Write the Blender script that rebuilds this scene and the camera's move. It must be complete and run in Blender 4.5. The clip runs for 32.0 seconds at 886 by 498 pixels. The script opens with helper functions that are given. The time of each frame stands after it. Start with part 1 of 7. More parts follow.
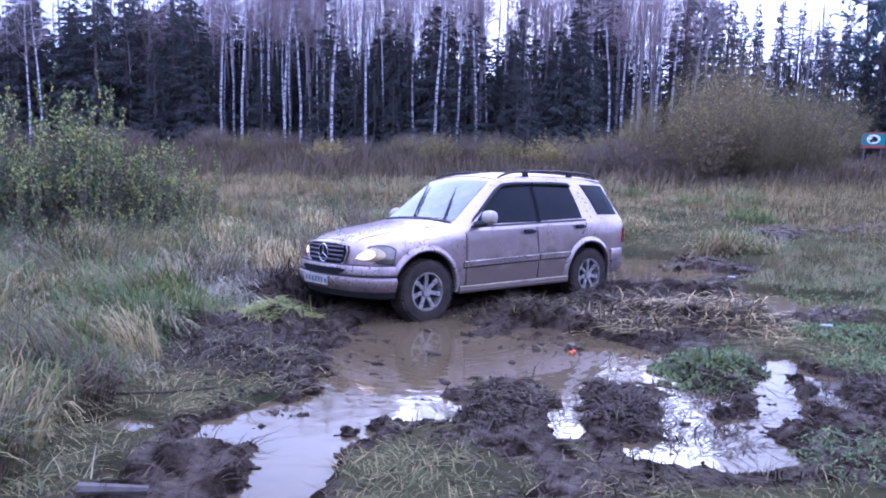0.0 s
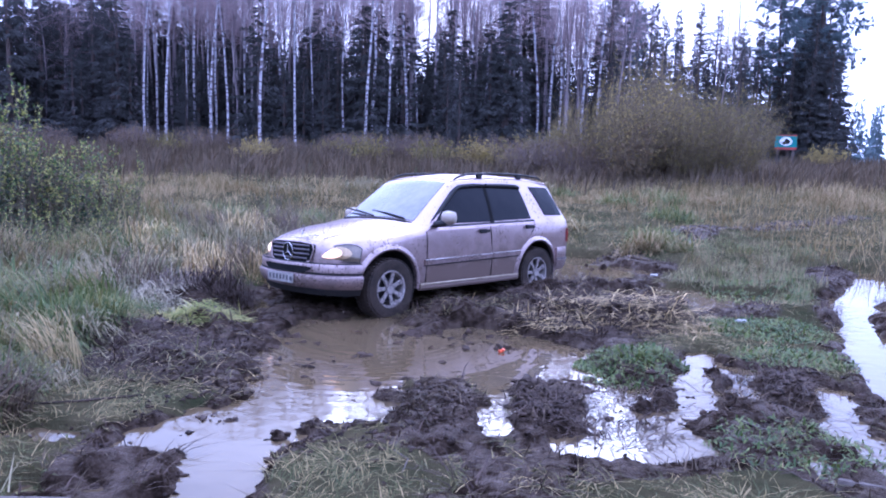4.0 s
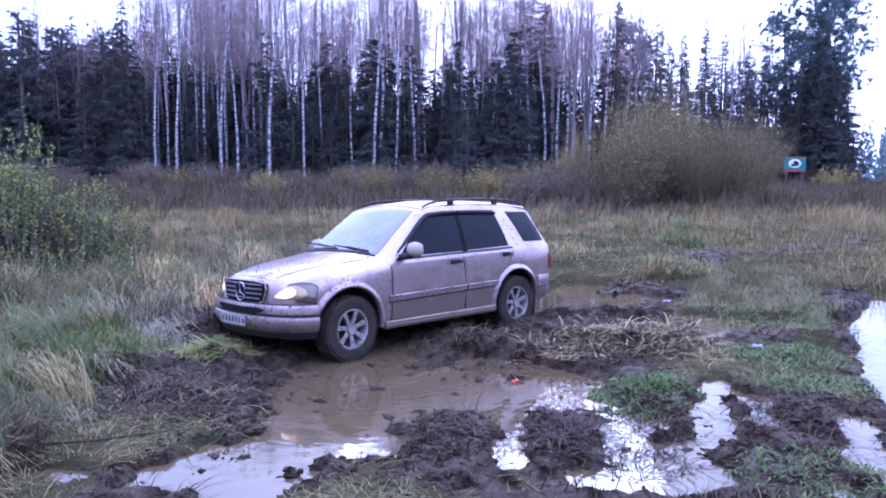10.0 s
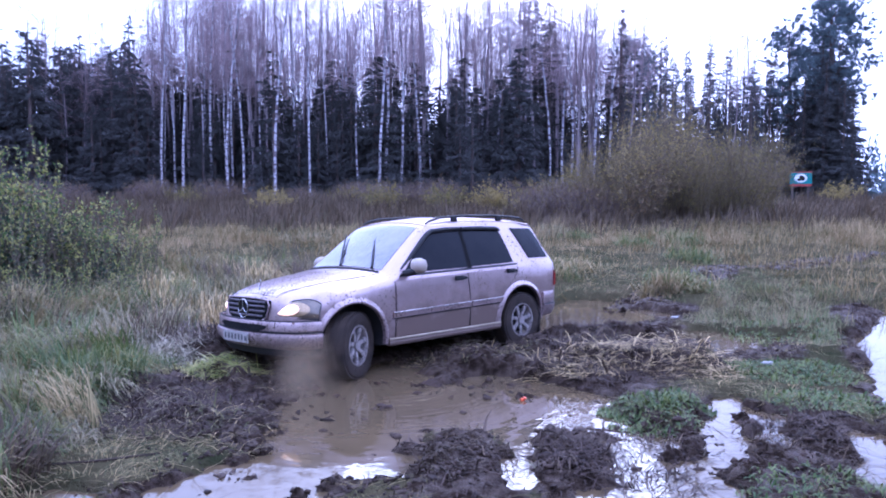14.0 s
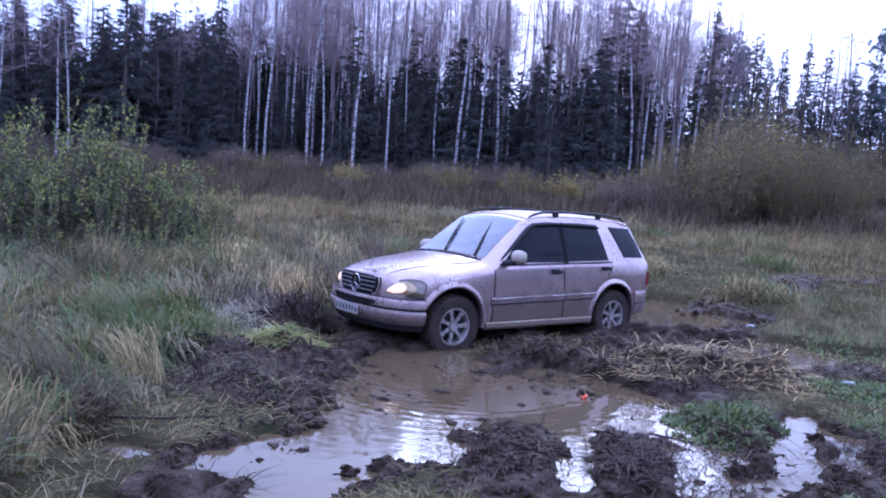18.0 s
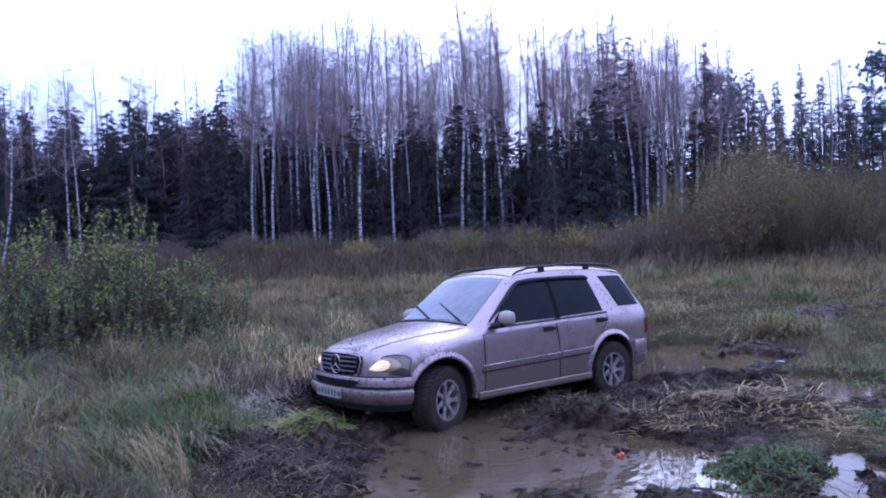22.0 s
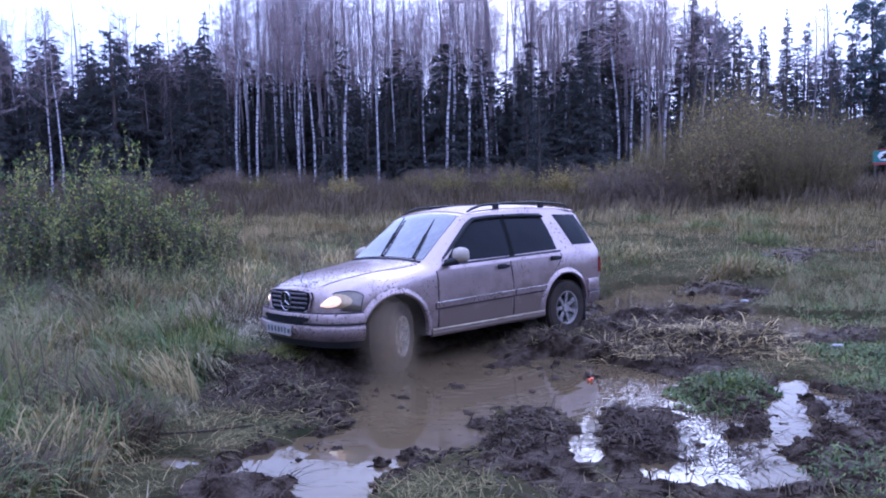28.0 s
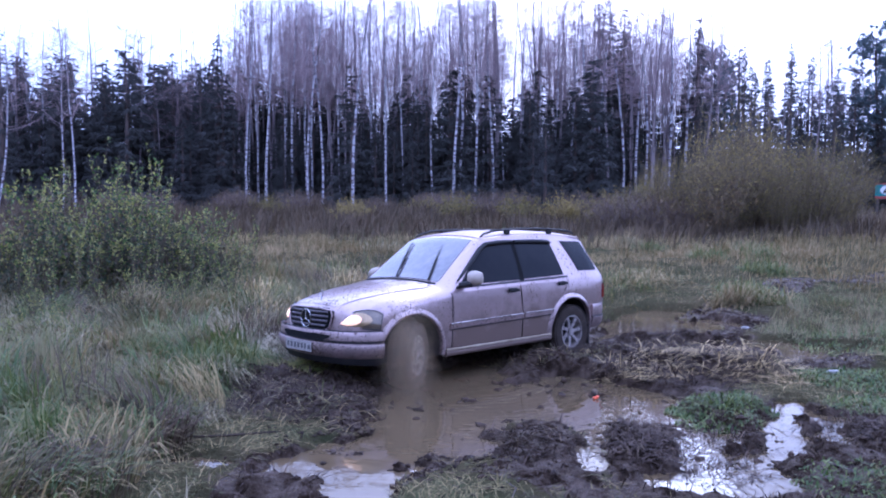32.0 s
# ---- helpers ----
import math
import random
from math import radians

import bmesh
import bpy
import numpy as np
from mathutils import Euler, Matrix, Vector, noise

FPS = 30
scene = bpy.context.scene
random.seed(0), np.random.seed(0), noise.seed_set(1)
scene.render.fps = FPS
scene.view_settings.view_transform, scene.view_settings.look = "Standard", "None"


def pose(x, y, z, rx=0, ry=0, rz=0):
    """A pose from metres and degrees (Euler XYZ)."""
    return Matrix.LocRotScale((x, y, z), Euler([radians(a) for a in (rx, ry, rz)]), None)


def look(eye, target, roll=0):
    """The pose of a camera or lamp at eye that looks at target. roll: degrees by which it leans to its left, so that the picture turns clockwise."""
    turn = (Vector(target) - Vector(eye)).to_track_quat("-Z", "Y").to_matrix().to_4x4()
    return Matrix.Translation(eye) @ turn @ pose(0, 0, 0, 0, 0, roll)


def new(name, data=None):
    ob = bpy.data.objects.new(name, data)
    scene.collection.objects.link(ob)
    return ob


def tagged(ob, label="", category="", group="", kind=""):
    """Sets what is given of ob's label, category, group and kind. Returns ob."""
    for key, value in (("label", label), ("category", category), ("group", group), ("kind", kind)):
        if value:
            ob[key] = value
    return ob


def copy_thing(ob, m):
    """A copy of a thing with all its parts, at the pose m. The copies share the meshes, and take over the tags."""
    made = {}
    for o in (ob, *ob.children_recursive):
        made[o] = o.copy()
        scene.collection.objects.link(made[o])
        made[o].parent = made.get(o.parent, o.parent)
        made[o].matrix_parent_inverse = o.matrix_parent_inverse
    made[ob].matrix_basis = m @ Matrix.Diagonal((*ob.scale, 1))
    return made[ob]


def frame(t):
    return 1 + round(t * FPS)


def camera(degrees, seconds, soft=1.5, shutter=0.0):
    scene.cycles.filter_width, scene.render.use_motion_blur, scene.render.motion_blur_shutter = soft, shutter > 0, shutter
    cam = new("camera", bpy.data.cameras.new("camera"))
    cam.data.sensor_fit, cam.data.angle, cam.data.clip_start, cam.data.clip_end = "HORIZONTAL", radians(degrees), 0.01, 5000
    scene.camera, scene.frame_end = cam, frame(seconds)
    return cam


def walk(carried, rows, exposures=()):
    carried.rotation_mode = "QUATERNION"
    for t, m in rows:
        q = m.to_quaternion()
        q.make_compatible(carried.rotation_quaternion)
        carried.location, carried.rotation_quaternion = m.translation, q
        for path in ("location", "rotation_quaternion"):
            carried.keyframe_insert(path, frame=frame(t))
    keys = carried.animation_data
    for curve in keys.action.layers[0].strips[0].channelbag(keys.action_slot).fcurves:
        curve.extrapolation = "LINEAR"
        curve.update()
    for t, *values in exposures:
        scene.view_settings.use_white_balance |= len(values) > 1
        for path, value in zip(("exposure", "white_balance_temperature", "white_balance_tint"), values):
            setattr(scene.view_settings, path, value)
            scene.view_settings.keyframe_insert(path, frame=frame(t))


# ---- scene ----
cam = camera(60.9, 32.0, 1.95, 0.4)
PATH = [
    (0, pose(-0.001, 0.047, 1.901, 82.69, -1.17, 0.58)),
    (0.5, pose(0.054, 0.004, 1.895, 82.63, -1.82, -0.49)),
    (1, pose(0.002, 0.001, 1.892, 82.44, -1.81, -4.84)),
    (1.5, pose(0.025, -0.008, 1.913, 82.21, -2.13, -4.83)),
    (2, pose(0.026, -0.005, 1.920, 82.28, -1.98, -4.75)),
    (2.5, pose(0.023, -0.007, 1.921, 82.61, -2.07, -4.46)),
    (4.5, pose(0.013, -0.006, 1.925, 82.83, -0.99, -4.96)),
    (5, pose(0.016, 0.004, 1.926, 83.02, -0.65, -5.29)),
    (5.5, pose(0.015, 0.013, 1.927, 83.45, -0.85, -4.52)),
    (6, pose(0.010, 0.012, 1.931, 83.70, -1.31, -3.76)),
    (6.5, pose(-0.000, 0.027, 1.932, 84.22, -1.55, -2.57)),
    (7, pose(0.008, 0.027, 1.935, 84.55, -1.65, -2.34)),
    (7.5, pose(0.003, 0.012, 1.937, 84.72, -1.60, -2.88)),
    (8, pose(0.012, 0.013, 1.941, 85.46, -0.81, -3.37)),
    (8.5, pose(0.016, 0.003, 1.939, 84.99, -0.57, -4.14)),
    (9, pose(0.000, 0.000, 1.950, 84.78, -0.34, -3.76)),
    (9.5, pose(0.017, 0.009, 1.943, 84.82, -0.21, -4.06)),
    (10, pose(0.013, 0.012, 1.940, 84.97, -0.17, -3.96)),
    (10.5, pose(0.013, 0.014, 1.940, 85.07, -0.27, -3.94)),
    (11, pose(0.021, 0.015, 1.939, 85.12, 0.01, -4.38)),
    (11.5, pose(0.034, 0.023, 1.940, 85.24, 0.60, -4.50)),
    (12, pose(0.020, 0.031, 1.952, 85.82, 0.50, -4.93)),
    (12.5, pose(0.012, 0.055, 1.961, 85.91, 0.07, -4.27)),
    (13, pose(0.010, 0.037, 1.955, 86.20, 0.45, -4.42)),
    (13.5, pose(0.005, 0.043, 1.954, 86.67, 0.36, -4.10)),
    (14, pose(-0.001, 0.045, 1.949, 86.18, 0.07, -3.57)),
    (14.5, pose(0.009, 0.057, 1.951, 86.37, 0.67, -3.11)),
    (16.5, pose(0.040, 0.161, 1.942, 87.00, 1.45, -3.13)),
    (17, pose(0.028, 0.174, 1.932, 86.22, 1.32, -2.44)),
    (17.5, pose(-0.012, 0.219, 1.928, 85.86, 0.27, 0.48)),
    (18, pose(0.005, 0.191, 1.941, 84.80, -3.93, 2.06)),
    (18.5, pose(0.089, 0.204, 1.964, 87.95, -0.77, -2.07)),
    (19, pose(0.050, 0.213, 1.958, 89.38, 0.40, -4.54)),
    (19.5, pose(0.061, 0.204, 1.951, 90.08, 0.25, -5.49)),
    (20, pose(0.074, 0.217, 1.971, 88.36, 0.80, -5.85)),
    (20.5, pose(0.078, 0.223, 1.970, 89.10, 2.07, -6.04)),
    (21, pose(0.012, 0.242, 1.970, 89.22, 1.79, -2.81)),
    (21.5, pose(0.017, 0.257, 1.980, 89.99, 3.47, 0.35)),
    (22, pose(0.006, 0.231, 1.981, 89.72, 2.12, 2.77)),
    (22.5, pose(-0.026, 0.231, 1.961, 89.10, 2.21, 4.18)),
    (23, pose(-0.027, 0.217, 1.956, 87.38, 0.20, 6.05)),
    (23.5, pose(-0.037, 0.196, 1.958, 87.73, -0.63, 2.75)),
    (24, pose(-0.084, 0.148, 1.961, 87.46, -0.54, -0.46)),
    (24.5, pose(-0.076, 0.100, 1.952, 88.35, -0.02, 0.90)),
    (26.5, pose(0.014, -0.229, 1.991, 85.94, 0.71, 2.86)),
    (27, pose(-0.008, -0.269, 1.993, 84.57, 1.51, 3.70)),
    (27.5, pose(-0.004, -0.301, 1.991, 84.71, 1.15, 2.35)),
    (28, pose(-0.028, -0.304, 1.991, 85.12, 1.09, 1.51)),
    (28.5, pose(-0.073, -0.325, 1.998, 85.58, 1.14, 0.88)),
    (29, pose(-0.122, -0.342, 2.011, 87.90, 1.62, 2.14)),
    (29.5, pose(-0.006, -0.520, 1.982, 84.73, 2.09, 4.12)),
    (30, pose(0.038, -0.579, 2.001, 86.04, 1.06, 2.81)),
    (30.5, pose(-0.077, -0.606, 2.012, 87.98, 0.49, -0.36)),
    (31, pose(-0.130, -0.649, 2.007, 87.09, 0.24, 0.11)),
    (31.5, pose(-0.167, -0.671, 2.005, 87.94, -1.17, 1.18)),
    (32, pose(-0.150, -0.727, 1.995, 86.92, -0.21, 1.82)),
]
EXPOSURES = [(0, 1.05), (14.5, 0.95), (17, 0.68), (18, 0.58), (19, 0.52), (19.5, 0.3), (20, 0.2), (21, 0.18), (23, 0.2), (25, 0.36), (28, 0.55), (32, 0.65)]
walk(cam, PATH, [(t, s - 0.12, 4420, 33 if t < 16 else 29.5) for t, s in EXPOSURES])

# ---- world and sun ----
world = bpy.data.worlds.new("world")
scene.world = world
world.use_nodes = True
wn, wl = world.node_tree.nodes, world.node_tree.links
sky = wn.new("ShaderNodeTexSky")
sky.sky_type = 'NISHITA'
sky.sun_disc = False
sky.sun_elevation = radians(26)
sky.sun_rotation = radians(8)
sky.air_density, sky.dust_density, sky.ozone_density = 1.0, 8.0, 1.0
veil = wn.new("ShaderNodeMix")
veil.data_type = 'RGBA'
veil.inputs["Factor"].default_value = 0.84
# cloud cover, brighter overhead than at the horizon
way, up = wn.new("ShaderNodeTexCoord"), wn.new("ShaderNodeSeparateXYZ")
cloud, tint = wn.new("ShaderNodeMapRange"), wn.new("ShaderNodeMix")
wl.new(way.outputs["Generated"], up.inputs[0])
wl.new(up.outputs["Z"], cloud.inputs["Value"])
tint.data_type = 'RGBA'
tint.inputs["A"].default_value, tint.inputs["B"].default_value = (10.2, 10.5, 11.9, 1), (13.8, 14.2, 16.1, 1)
wl.new(cloud.outputs["Result"], tint.inputs["Factor"])
wl.new(tint.outputs["Result"], veil.inputs["B"])
wl.new(sky.outputs["Color"], veil.inputs["A"])
wl.new(veil.outputs["Result"], wn["Background"].inputs["Color"])
wn["Background"].inputs["Strength"].default_value = 0.13
sun = new("sun", bpy.data.lights.new("sun", 'SUN'))
sun.data.energy, sun.data.angle, sun.data.color = 0.6, radians(25), (1.0, 0.94, 0.86)
sun.matrix_world = look((4.2, 40, 14.6), (0, 10, 0))


# ---- materials ----
def mat(name, a, b=None, scale=8.0, rough=0.8, bump=0.0, metal=0.0, coords="world", fine=6.0, island=0.0, ior=1.45, coat=0.0, rough_b=None, stretch=(1, 1, 1), thin=0.0):
    """A noise-mixed surface: colours a and b, at two scales, with fine relief."""
    m = bpy.data.materials.new(name)
    m.use_nodes = True
    n, l = m.node_tree.nodes, m.node_tree.links
    p = n["Principled BSDF"]
    b = b or tuple(c * 0.6 for c in a)
    if coords == "world":
        src = n.new("ShaderNodeNewGeometry").outputs["Position"]
    else:
        src = n.new("ShaderNodeTexCoord").outputs["Object"]
    mp = n.new("ShaderNodeMapping")
    mp.inputs["Scale"].default_value = stretch
    l.new(src, mp.inputs["Vector"])
    big, small = n.new("ShaderNodeTexNoise"), n.new("ShaderNodeTexNoise")
    for t, s, d in ((big, scale, 4), (small, scale * fine, 3)):
        t.inputs["Scale"].default_value, t.inputs["Detail"].default_value = s, d
        l.new(mp.outputs["Vector"], t.inputs["Vector"])
    add = n.new("ShaderNodeMath")
    add.operation = 'MULTIPLY_ADD'
    l.new(small.outputs["Fac"], add.inputs[0])
    add.inputs[1].default_value = 0.5
    l.new(big.outputs["Fac"], add.inputs[2])
    ramp = n.new("ShaderNodeMapRange")
    ramp.inputs["From Min"].default_value, ramp.inputs["From Max"].default_value = 0.5, 1.0
    val = add.outputs[0]
    if island:
        g = n.new("ShaderNodeNewGeometry")
        isl = n.new("ShaderNodeMath")
        isl.operation = 'MULTIPLY_ADD'
        l.new(g.outputs["Random Per Island"], isl.inputs[0])
        isl.inputs[1].default_value = island
        sub = n.new("ShaderNodeMath")
        sub.operation = 'SUBTRACT'
        l.new(val, sub.inputs[0])
        sub.inputs[1].default_value = island / 2
        l.new(sub.outputs[0], isl.inputs[2])
        val = isl.outputs[0]
    l.new(val, ramp.inputs["Value"])
    mix = n.new("ShaderNodeMix")
    mix.data_type = 'RGBA'
    mix.inputs["A"].default_value, mix.inputs["B"].default_value = (*a, 1), (*b, 1)
    l.new(ramp.outputs["Result"], mix.inputs["Factor"])
    l.new(mix.outputs["Result"], p.inputs["Base Color"])
    p.inputs["Roughness"].default_value, p.inputs["Metallic"].default_value, p.inputs["IOR"].default_value = rough, metal, ior
    p.inputs["Coat Weight"].default_value = coat
    if rough_b is not None:
        rr = n.new("ShaderNodeMapRange")
        rr.inputs["From Min"].default_value, rr.inputs["From Max"].default_value = 0.4, 1.1
        rr.inputs["To Min"].default_value, rr.inputs["To Max"].default_value = rough, rough_b
        l.new(add.outputs[0], rr.inputs["Value"])
        l.new(rr.outputs["Result"], p.inputs["Roughness"])
    if bump:
        bn = n.new("ShaderNodeBump")
        bn.inputs["Strength"].default_value, bn.inputs["Distance"].default_value = 0.7, bump
        l.new(add.outputs[0], bn.inputs["Height"])
        l.new(bn.outputs["Normal"], p.inputs["Normal"])
    if thin:
        # leaves and blades let part of the light through
        tr, ms = n.new("ShaderNodeBsdfTranslucent"), n.new("ShaderNodeMixShader")
        ms.inputs["Fac"].default_value = thin
        l.new(mix.outputs["Result"], tr.inputs["Color"])
        l.new(p.outputs["BSDF"], ms.inputs[1])
        l.new(tr.outputs["BSDF"], ms.inputs[2])
        l.new(ms.outputs["Shader"], n["Material Output"].inputs["Surface"])
    return m


def splashed(name, paint, rough, metal, coat, mud=(0.13, 0.098, 0.075), line=0.78, amount=0.59):
    """Car paint with dried mud: specks everywhere, a film that thickens below the waistline."""
    m = mat(name, paint, tuple(c * 0.93 for c in paint), 3, rough, 0, metal, "object", coat=coat, ior=1.35)
    n, l = m.node_tree.nodes, m.node_tree.links
    p = n["Principled BSDF"]
    tc = n.new("ShaderNodeTexCoord")
    sep = n.new("ShaderNodeSeparateXYZ")
    l.new(tc.outputs["Object"], sep.inputs[0])
    film = n.new("ShaderNodeTexNoise")
    film.inputs["Scale"].default_value, film.inputs["Detail"].default_value, film.inputs["Roughness"].default_value = 3.2, 8, 0.65
    speck = n.new("ShaderNodeTexNoise")
    speck.inputs["Scale"].default_value, speck.inputs["Detail"].default_value = 38, 3
    patch = n.new("ShaderNodeTexNoise")
    patch.inputs["Scale"].default_value = 2.3
    for t in (film, speck, patch):
        l.new(tc.outputs["Object"], t.inputs["Vector"])
    h = n.new("ShaderNodeMapRange")
    h.inputs["From Min"].default_value, h.inputs["From Max"].default_value = 1.12, 0.25
    h.inputs["To Min"].default_value, h.inputs["To Max"].default_value = 0.0, line
    l.new(sep.outputs["Z"], h.inputs["Value"])
    s1 = n.new("ShaderNodeMath")
    s1.operation = 'ADD'
    l.new(h.outputs["Result"], s1.inputs[0])
    l.new(film.outputs["Fac"], s1.inputs[1])
    f1 = n.new("ShaderNodeMapRange")
    f1.inputs["From Min"].default_value, f1.inputs["From Max"].default_value = 0.64, 1.10
    f1.inputs["To Max"].default_value = 0.85
    l.new(s1.outputs[0], f1.inputs["Value"])
    s2 = n.new("ShaderNodeMath")
    s2.operation = 'MULTIPLY_ADD'
    l.new(patch.outputs["Fac"], s2.inputs[0])
    s2.inputs[1].default_value = 0.45
    l.new(speck.outputs["Fac"], s2.inputs[2])
    f2 = n.new("ShaderNodeMapRange")
    f2.inputs["From Min"].default_value, f2.inputs["From Max"].default_value = amount + 0.255, amount + 0.29
    f2.inputs["To Max"].default_value = 0.9
    l.new(s2.outputs[0], f2.inputs["Value"])
    both = n.new("ShaderNodeMath")
    both.operation = 'MAXIMUM'
    l.new(f1.outputs["Result"], both.inputs[0])
    l.new(f2.outputs["Result"], both.inputs[1])
    mx = n.new("ShaderNodeMix")
    mx.data_type = 'RGBA'
    old = p.inputs["Base Color"].links[0].from_socket
    l.new(old, mx.inputs["A"])
    mx.inputs["B"].default_value = (*mud, 1)
    l.new(both.outputs[0], mx.inputs["Factor"])
    l.new(mx.outputs["Result"], p.inputs["Base Color"])
    for key, lo, hi in (("Roughness", rough, 0.75), ("Metallic", metal, 0.0), ("Coat Weight", coat, 0.0)):
        r = n.new("ShaderNodeMapRange")
        r.inputs["To Min"].default_value, r.inputs["To Max"].default_value = lo, hi
        l.new(both.outputs[0], r.inputs["Value"])
        l.new(r.outputs["Result"], p.inputs[key])
    return m


def glow(name, colour, strength):
    m = bpy.data.materials.new(name)
    m.use_nodes = True
    p = m.node_tree.nodes["Principled BSDF"]
    p.inputs["Base Color"].default_value = (*colour, 1)
    p.inputs["Emission Color"].default_value = (*colour, 1)
    p.inputs["Emission Strength"].default_value = strength
    return m


PAINT = splashed("silver_paint", (0.445, 0.333, 0.312), 0.30, 0.9, 0.5, mud=(0.075, 0.052, 0.036), line=0.52, amount=0.55)
PAINT_BODY = splashed("silver_paint_shell", (0.445, 0.333, 0.312), 0.30, 0.9, 0.5, mud=(0.10, 0.068, 0.044), amount=0.61)
# darker, rougher silver that tones down the roof's bright highlight
PAINT_ROOF = splashed("dimmed_silver_paint", (0.40, 0.295, 0.265), 0.55, 0.3, 0.0, mud=(0.2, 0.15, 0.12), amount=0.62)
PAINT_SIDE = splashed("silver_paint_sides", (0.445, 0.333, 0.312), 0.30, 0.9, 0.5, mud=(0.095, 0.062, 0.038), line=1.05, amount=0.655)
MIRROR_CAP = mat("beige_mirror_cap", (0.40, 0.335, 0.27), (0.33, 0.27, 0.21), 9, 0.45, 0, 0.1, "object")
CHROME = mat("dirty_chrome", (0.55, 0.54, 0.55), (0.25, 0.22, 0.2), 14, 0.25, 0, 0.9, "object")
ALLOY = splashed("alloy", (0.60, 0.53, 0.485), 0.26, 0.85, 0.0, mud=(0.07, 0.052, 0.042), line=0.45, amount=0.5)
BLACK = mat("black_plastic", (0.018, 0.018, 0.02), (0.03, 0.027, 0.025), 9, 0.55, 0.001, 0, "object", ior=1.25)
DARK = mat("dark_recess", (0.008, 0.008, 0.009), (0.014, 0.013, 0.012), 9, 0.95, 0, 0, "object", ior=1.2)
RUBBER = mat("muddy_rubber", (0.022, 0.018, 0.016), (0.058, 0.043, 0.032), 7, 0.8, 0.006, 0, "object", ior=1.2)
GLASS = mat("tinted_glass", (0.006, 0.007, 0.010), (0.012, 0.012, 0.014), 5, 0.05, 0, 0, "object", ior=1.18)
SCREEN = mat("wet_windscreen_glass", (0.055, 0.050, 0.052), (0.15, 0.132, 0.128), 2.2, 0.10, 0, 0, "object", ior=1.6, coat=0.5)
SPRAY = mat("muddy_droplets", (0.66, 0.51, 0.31), (0.52, 0.39, 0.23), 9, 0.5, island=0.5, thin=0.5)
SILL = mat("muddy_bright_trim", (0.44, 0.36, 0.25), (0.20, 0.15, 0.09), 6, 0.4, 0, 0.5, "object")
LENS = mat("headlight_lens", (0.16, 0.12, 0.08), (0.07, 0.055, 0.04), 14, 0.10, 0, 0.35, "object", coat=0.8)
SLAT = mat("grey_slat", (0.16, 0.14, 0.15), (0.09, 0.075, 0.075), 12, 0.7, 0, 0, "object", ior=1.2)
HALO = mat("headlamp_reflector", (0.42, 0.29, 0.15), (0.26, 0.18, 0.09), 22, 0.2, 0, 0.4, "object", coat=0.6)
LAMP = glow("lit_headlamp", (1.0, 0.60, 0.30), 0.45)
CORE = glow("headlamp_core", (1.0, 0.74, 0.46), 1.7)
REDLENS = mat("red_lens", (0.20, 0.012, 0.014), (0.12, 0.008, 0.010), 20, 0.2, 0, 0, "object")
PLATE = mat("plate_white", (0.40, 0.37, 0.34), (0.22, 0.19, 0.165), 16, 0.5, 0, 0, "object")
MUD = mat("wet_mud", (0.022, 0.015, 0.011), (0.064, 0.043, 0.030), 14, 0.6, 0.02, rough_b=0.9, ior=1.2, island=0.4)
SOIL = None
WATER = mat("muddy_water", (0.112, 0.079, 0.040), (0.078, 0.056, 0.029), 0.7, 0.015, 0, ior=1.33)
STRAW = mat("dry_grass", (0.38, 0.285, 0.125), (0.10, 0.10, 0.03), 1.6, 0.85, island=0.9, thin=0.3)
MIXG = mat("olive_meadow_grass", (0.13, 0.145, 0.05), (0.26, 0.20, 0.10), 0.6, 0.85, island=0.7, thin=0.3)
TRAMPLED = mat("trampled_grass", (0.075, 0.082, 0.026), (0.23, 0.18, 0.07), 2.2, 0.85, island=0.8, thin=0.3)
FIELDG = mat("tan_meadow_grass", (0.36, 0.26, 0.12), (0.13, 0.105, 0.038), 0.5, 0.9, island=0.8, thin=0.3)
DEADG = mat("dead_brown_grass", (0.12, 0.082, 0.045), (0.055, 0.042, 0.022), 1.5, 0.9, island=0.5, thin=0.2)
FARG = mat("brown_meadow_grass", (0.145, 0.103, 0.06), (0.08, 0.06, 0.036), 0.25, 0.9, island=0.8, thin=0.3)
GREY = mat("bleached_grass", (0.36, 0.30, 0.17), (0.12, 0.115, 0.05), 2.5, 0.85, island=0.8, thin=0.3)
BLEACHED = mat("sun_bleached_grass", (0.50, 0.43, 0.29), (0.17, 0.15, 0.09), 2.5, 0.85, island=0.8, thin=0.25)
STRAW_PALE = mat("pale_straw", (0.60, 0.45, 0.20), (0.30, 0.215, 0.095), 1.4, 0.8, island=0.7, thin=0.2)
GREEN = mat("green_grass", (0.065, 0.098, 0.024), (0.20, 0.19, 0.055), 1.4, 0.75, island=0.8, thin=0.35)
LIME = mat("fresh_grass", (0.17, 0.20, 0.035), (0.42, 0.36, 0.11), 2.0, 0.75, island=0.6, thin=0.4)
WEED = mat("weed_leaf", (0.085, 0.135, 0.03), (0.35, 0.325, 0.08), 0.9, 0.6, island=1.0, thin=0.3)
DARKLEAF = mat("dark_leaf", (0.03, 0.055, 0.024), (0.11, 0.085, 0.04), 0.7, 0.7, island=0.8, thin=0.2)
CLOVER = mat("clover_leaf", (0.05, 0.088, 0.018), (0.15, 0.17, 0.042), 2.0, 0.65, island=0.6, thin=0.3)
ROOT = mat("dark_root", (0.035, 0.024, 0.019), (0.085, 0.06, 0.044), 6, 0.85, island=0.9, ior=1.2)
STEM = mat("weed_stem", (0.16, 0.115, 0.08), (0.09, 0.07, 0.05), 6, 0.85)
BARK_W = None
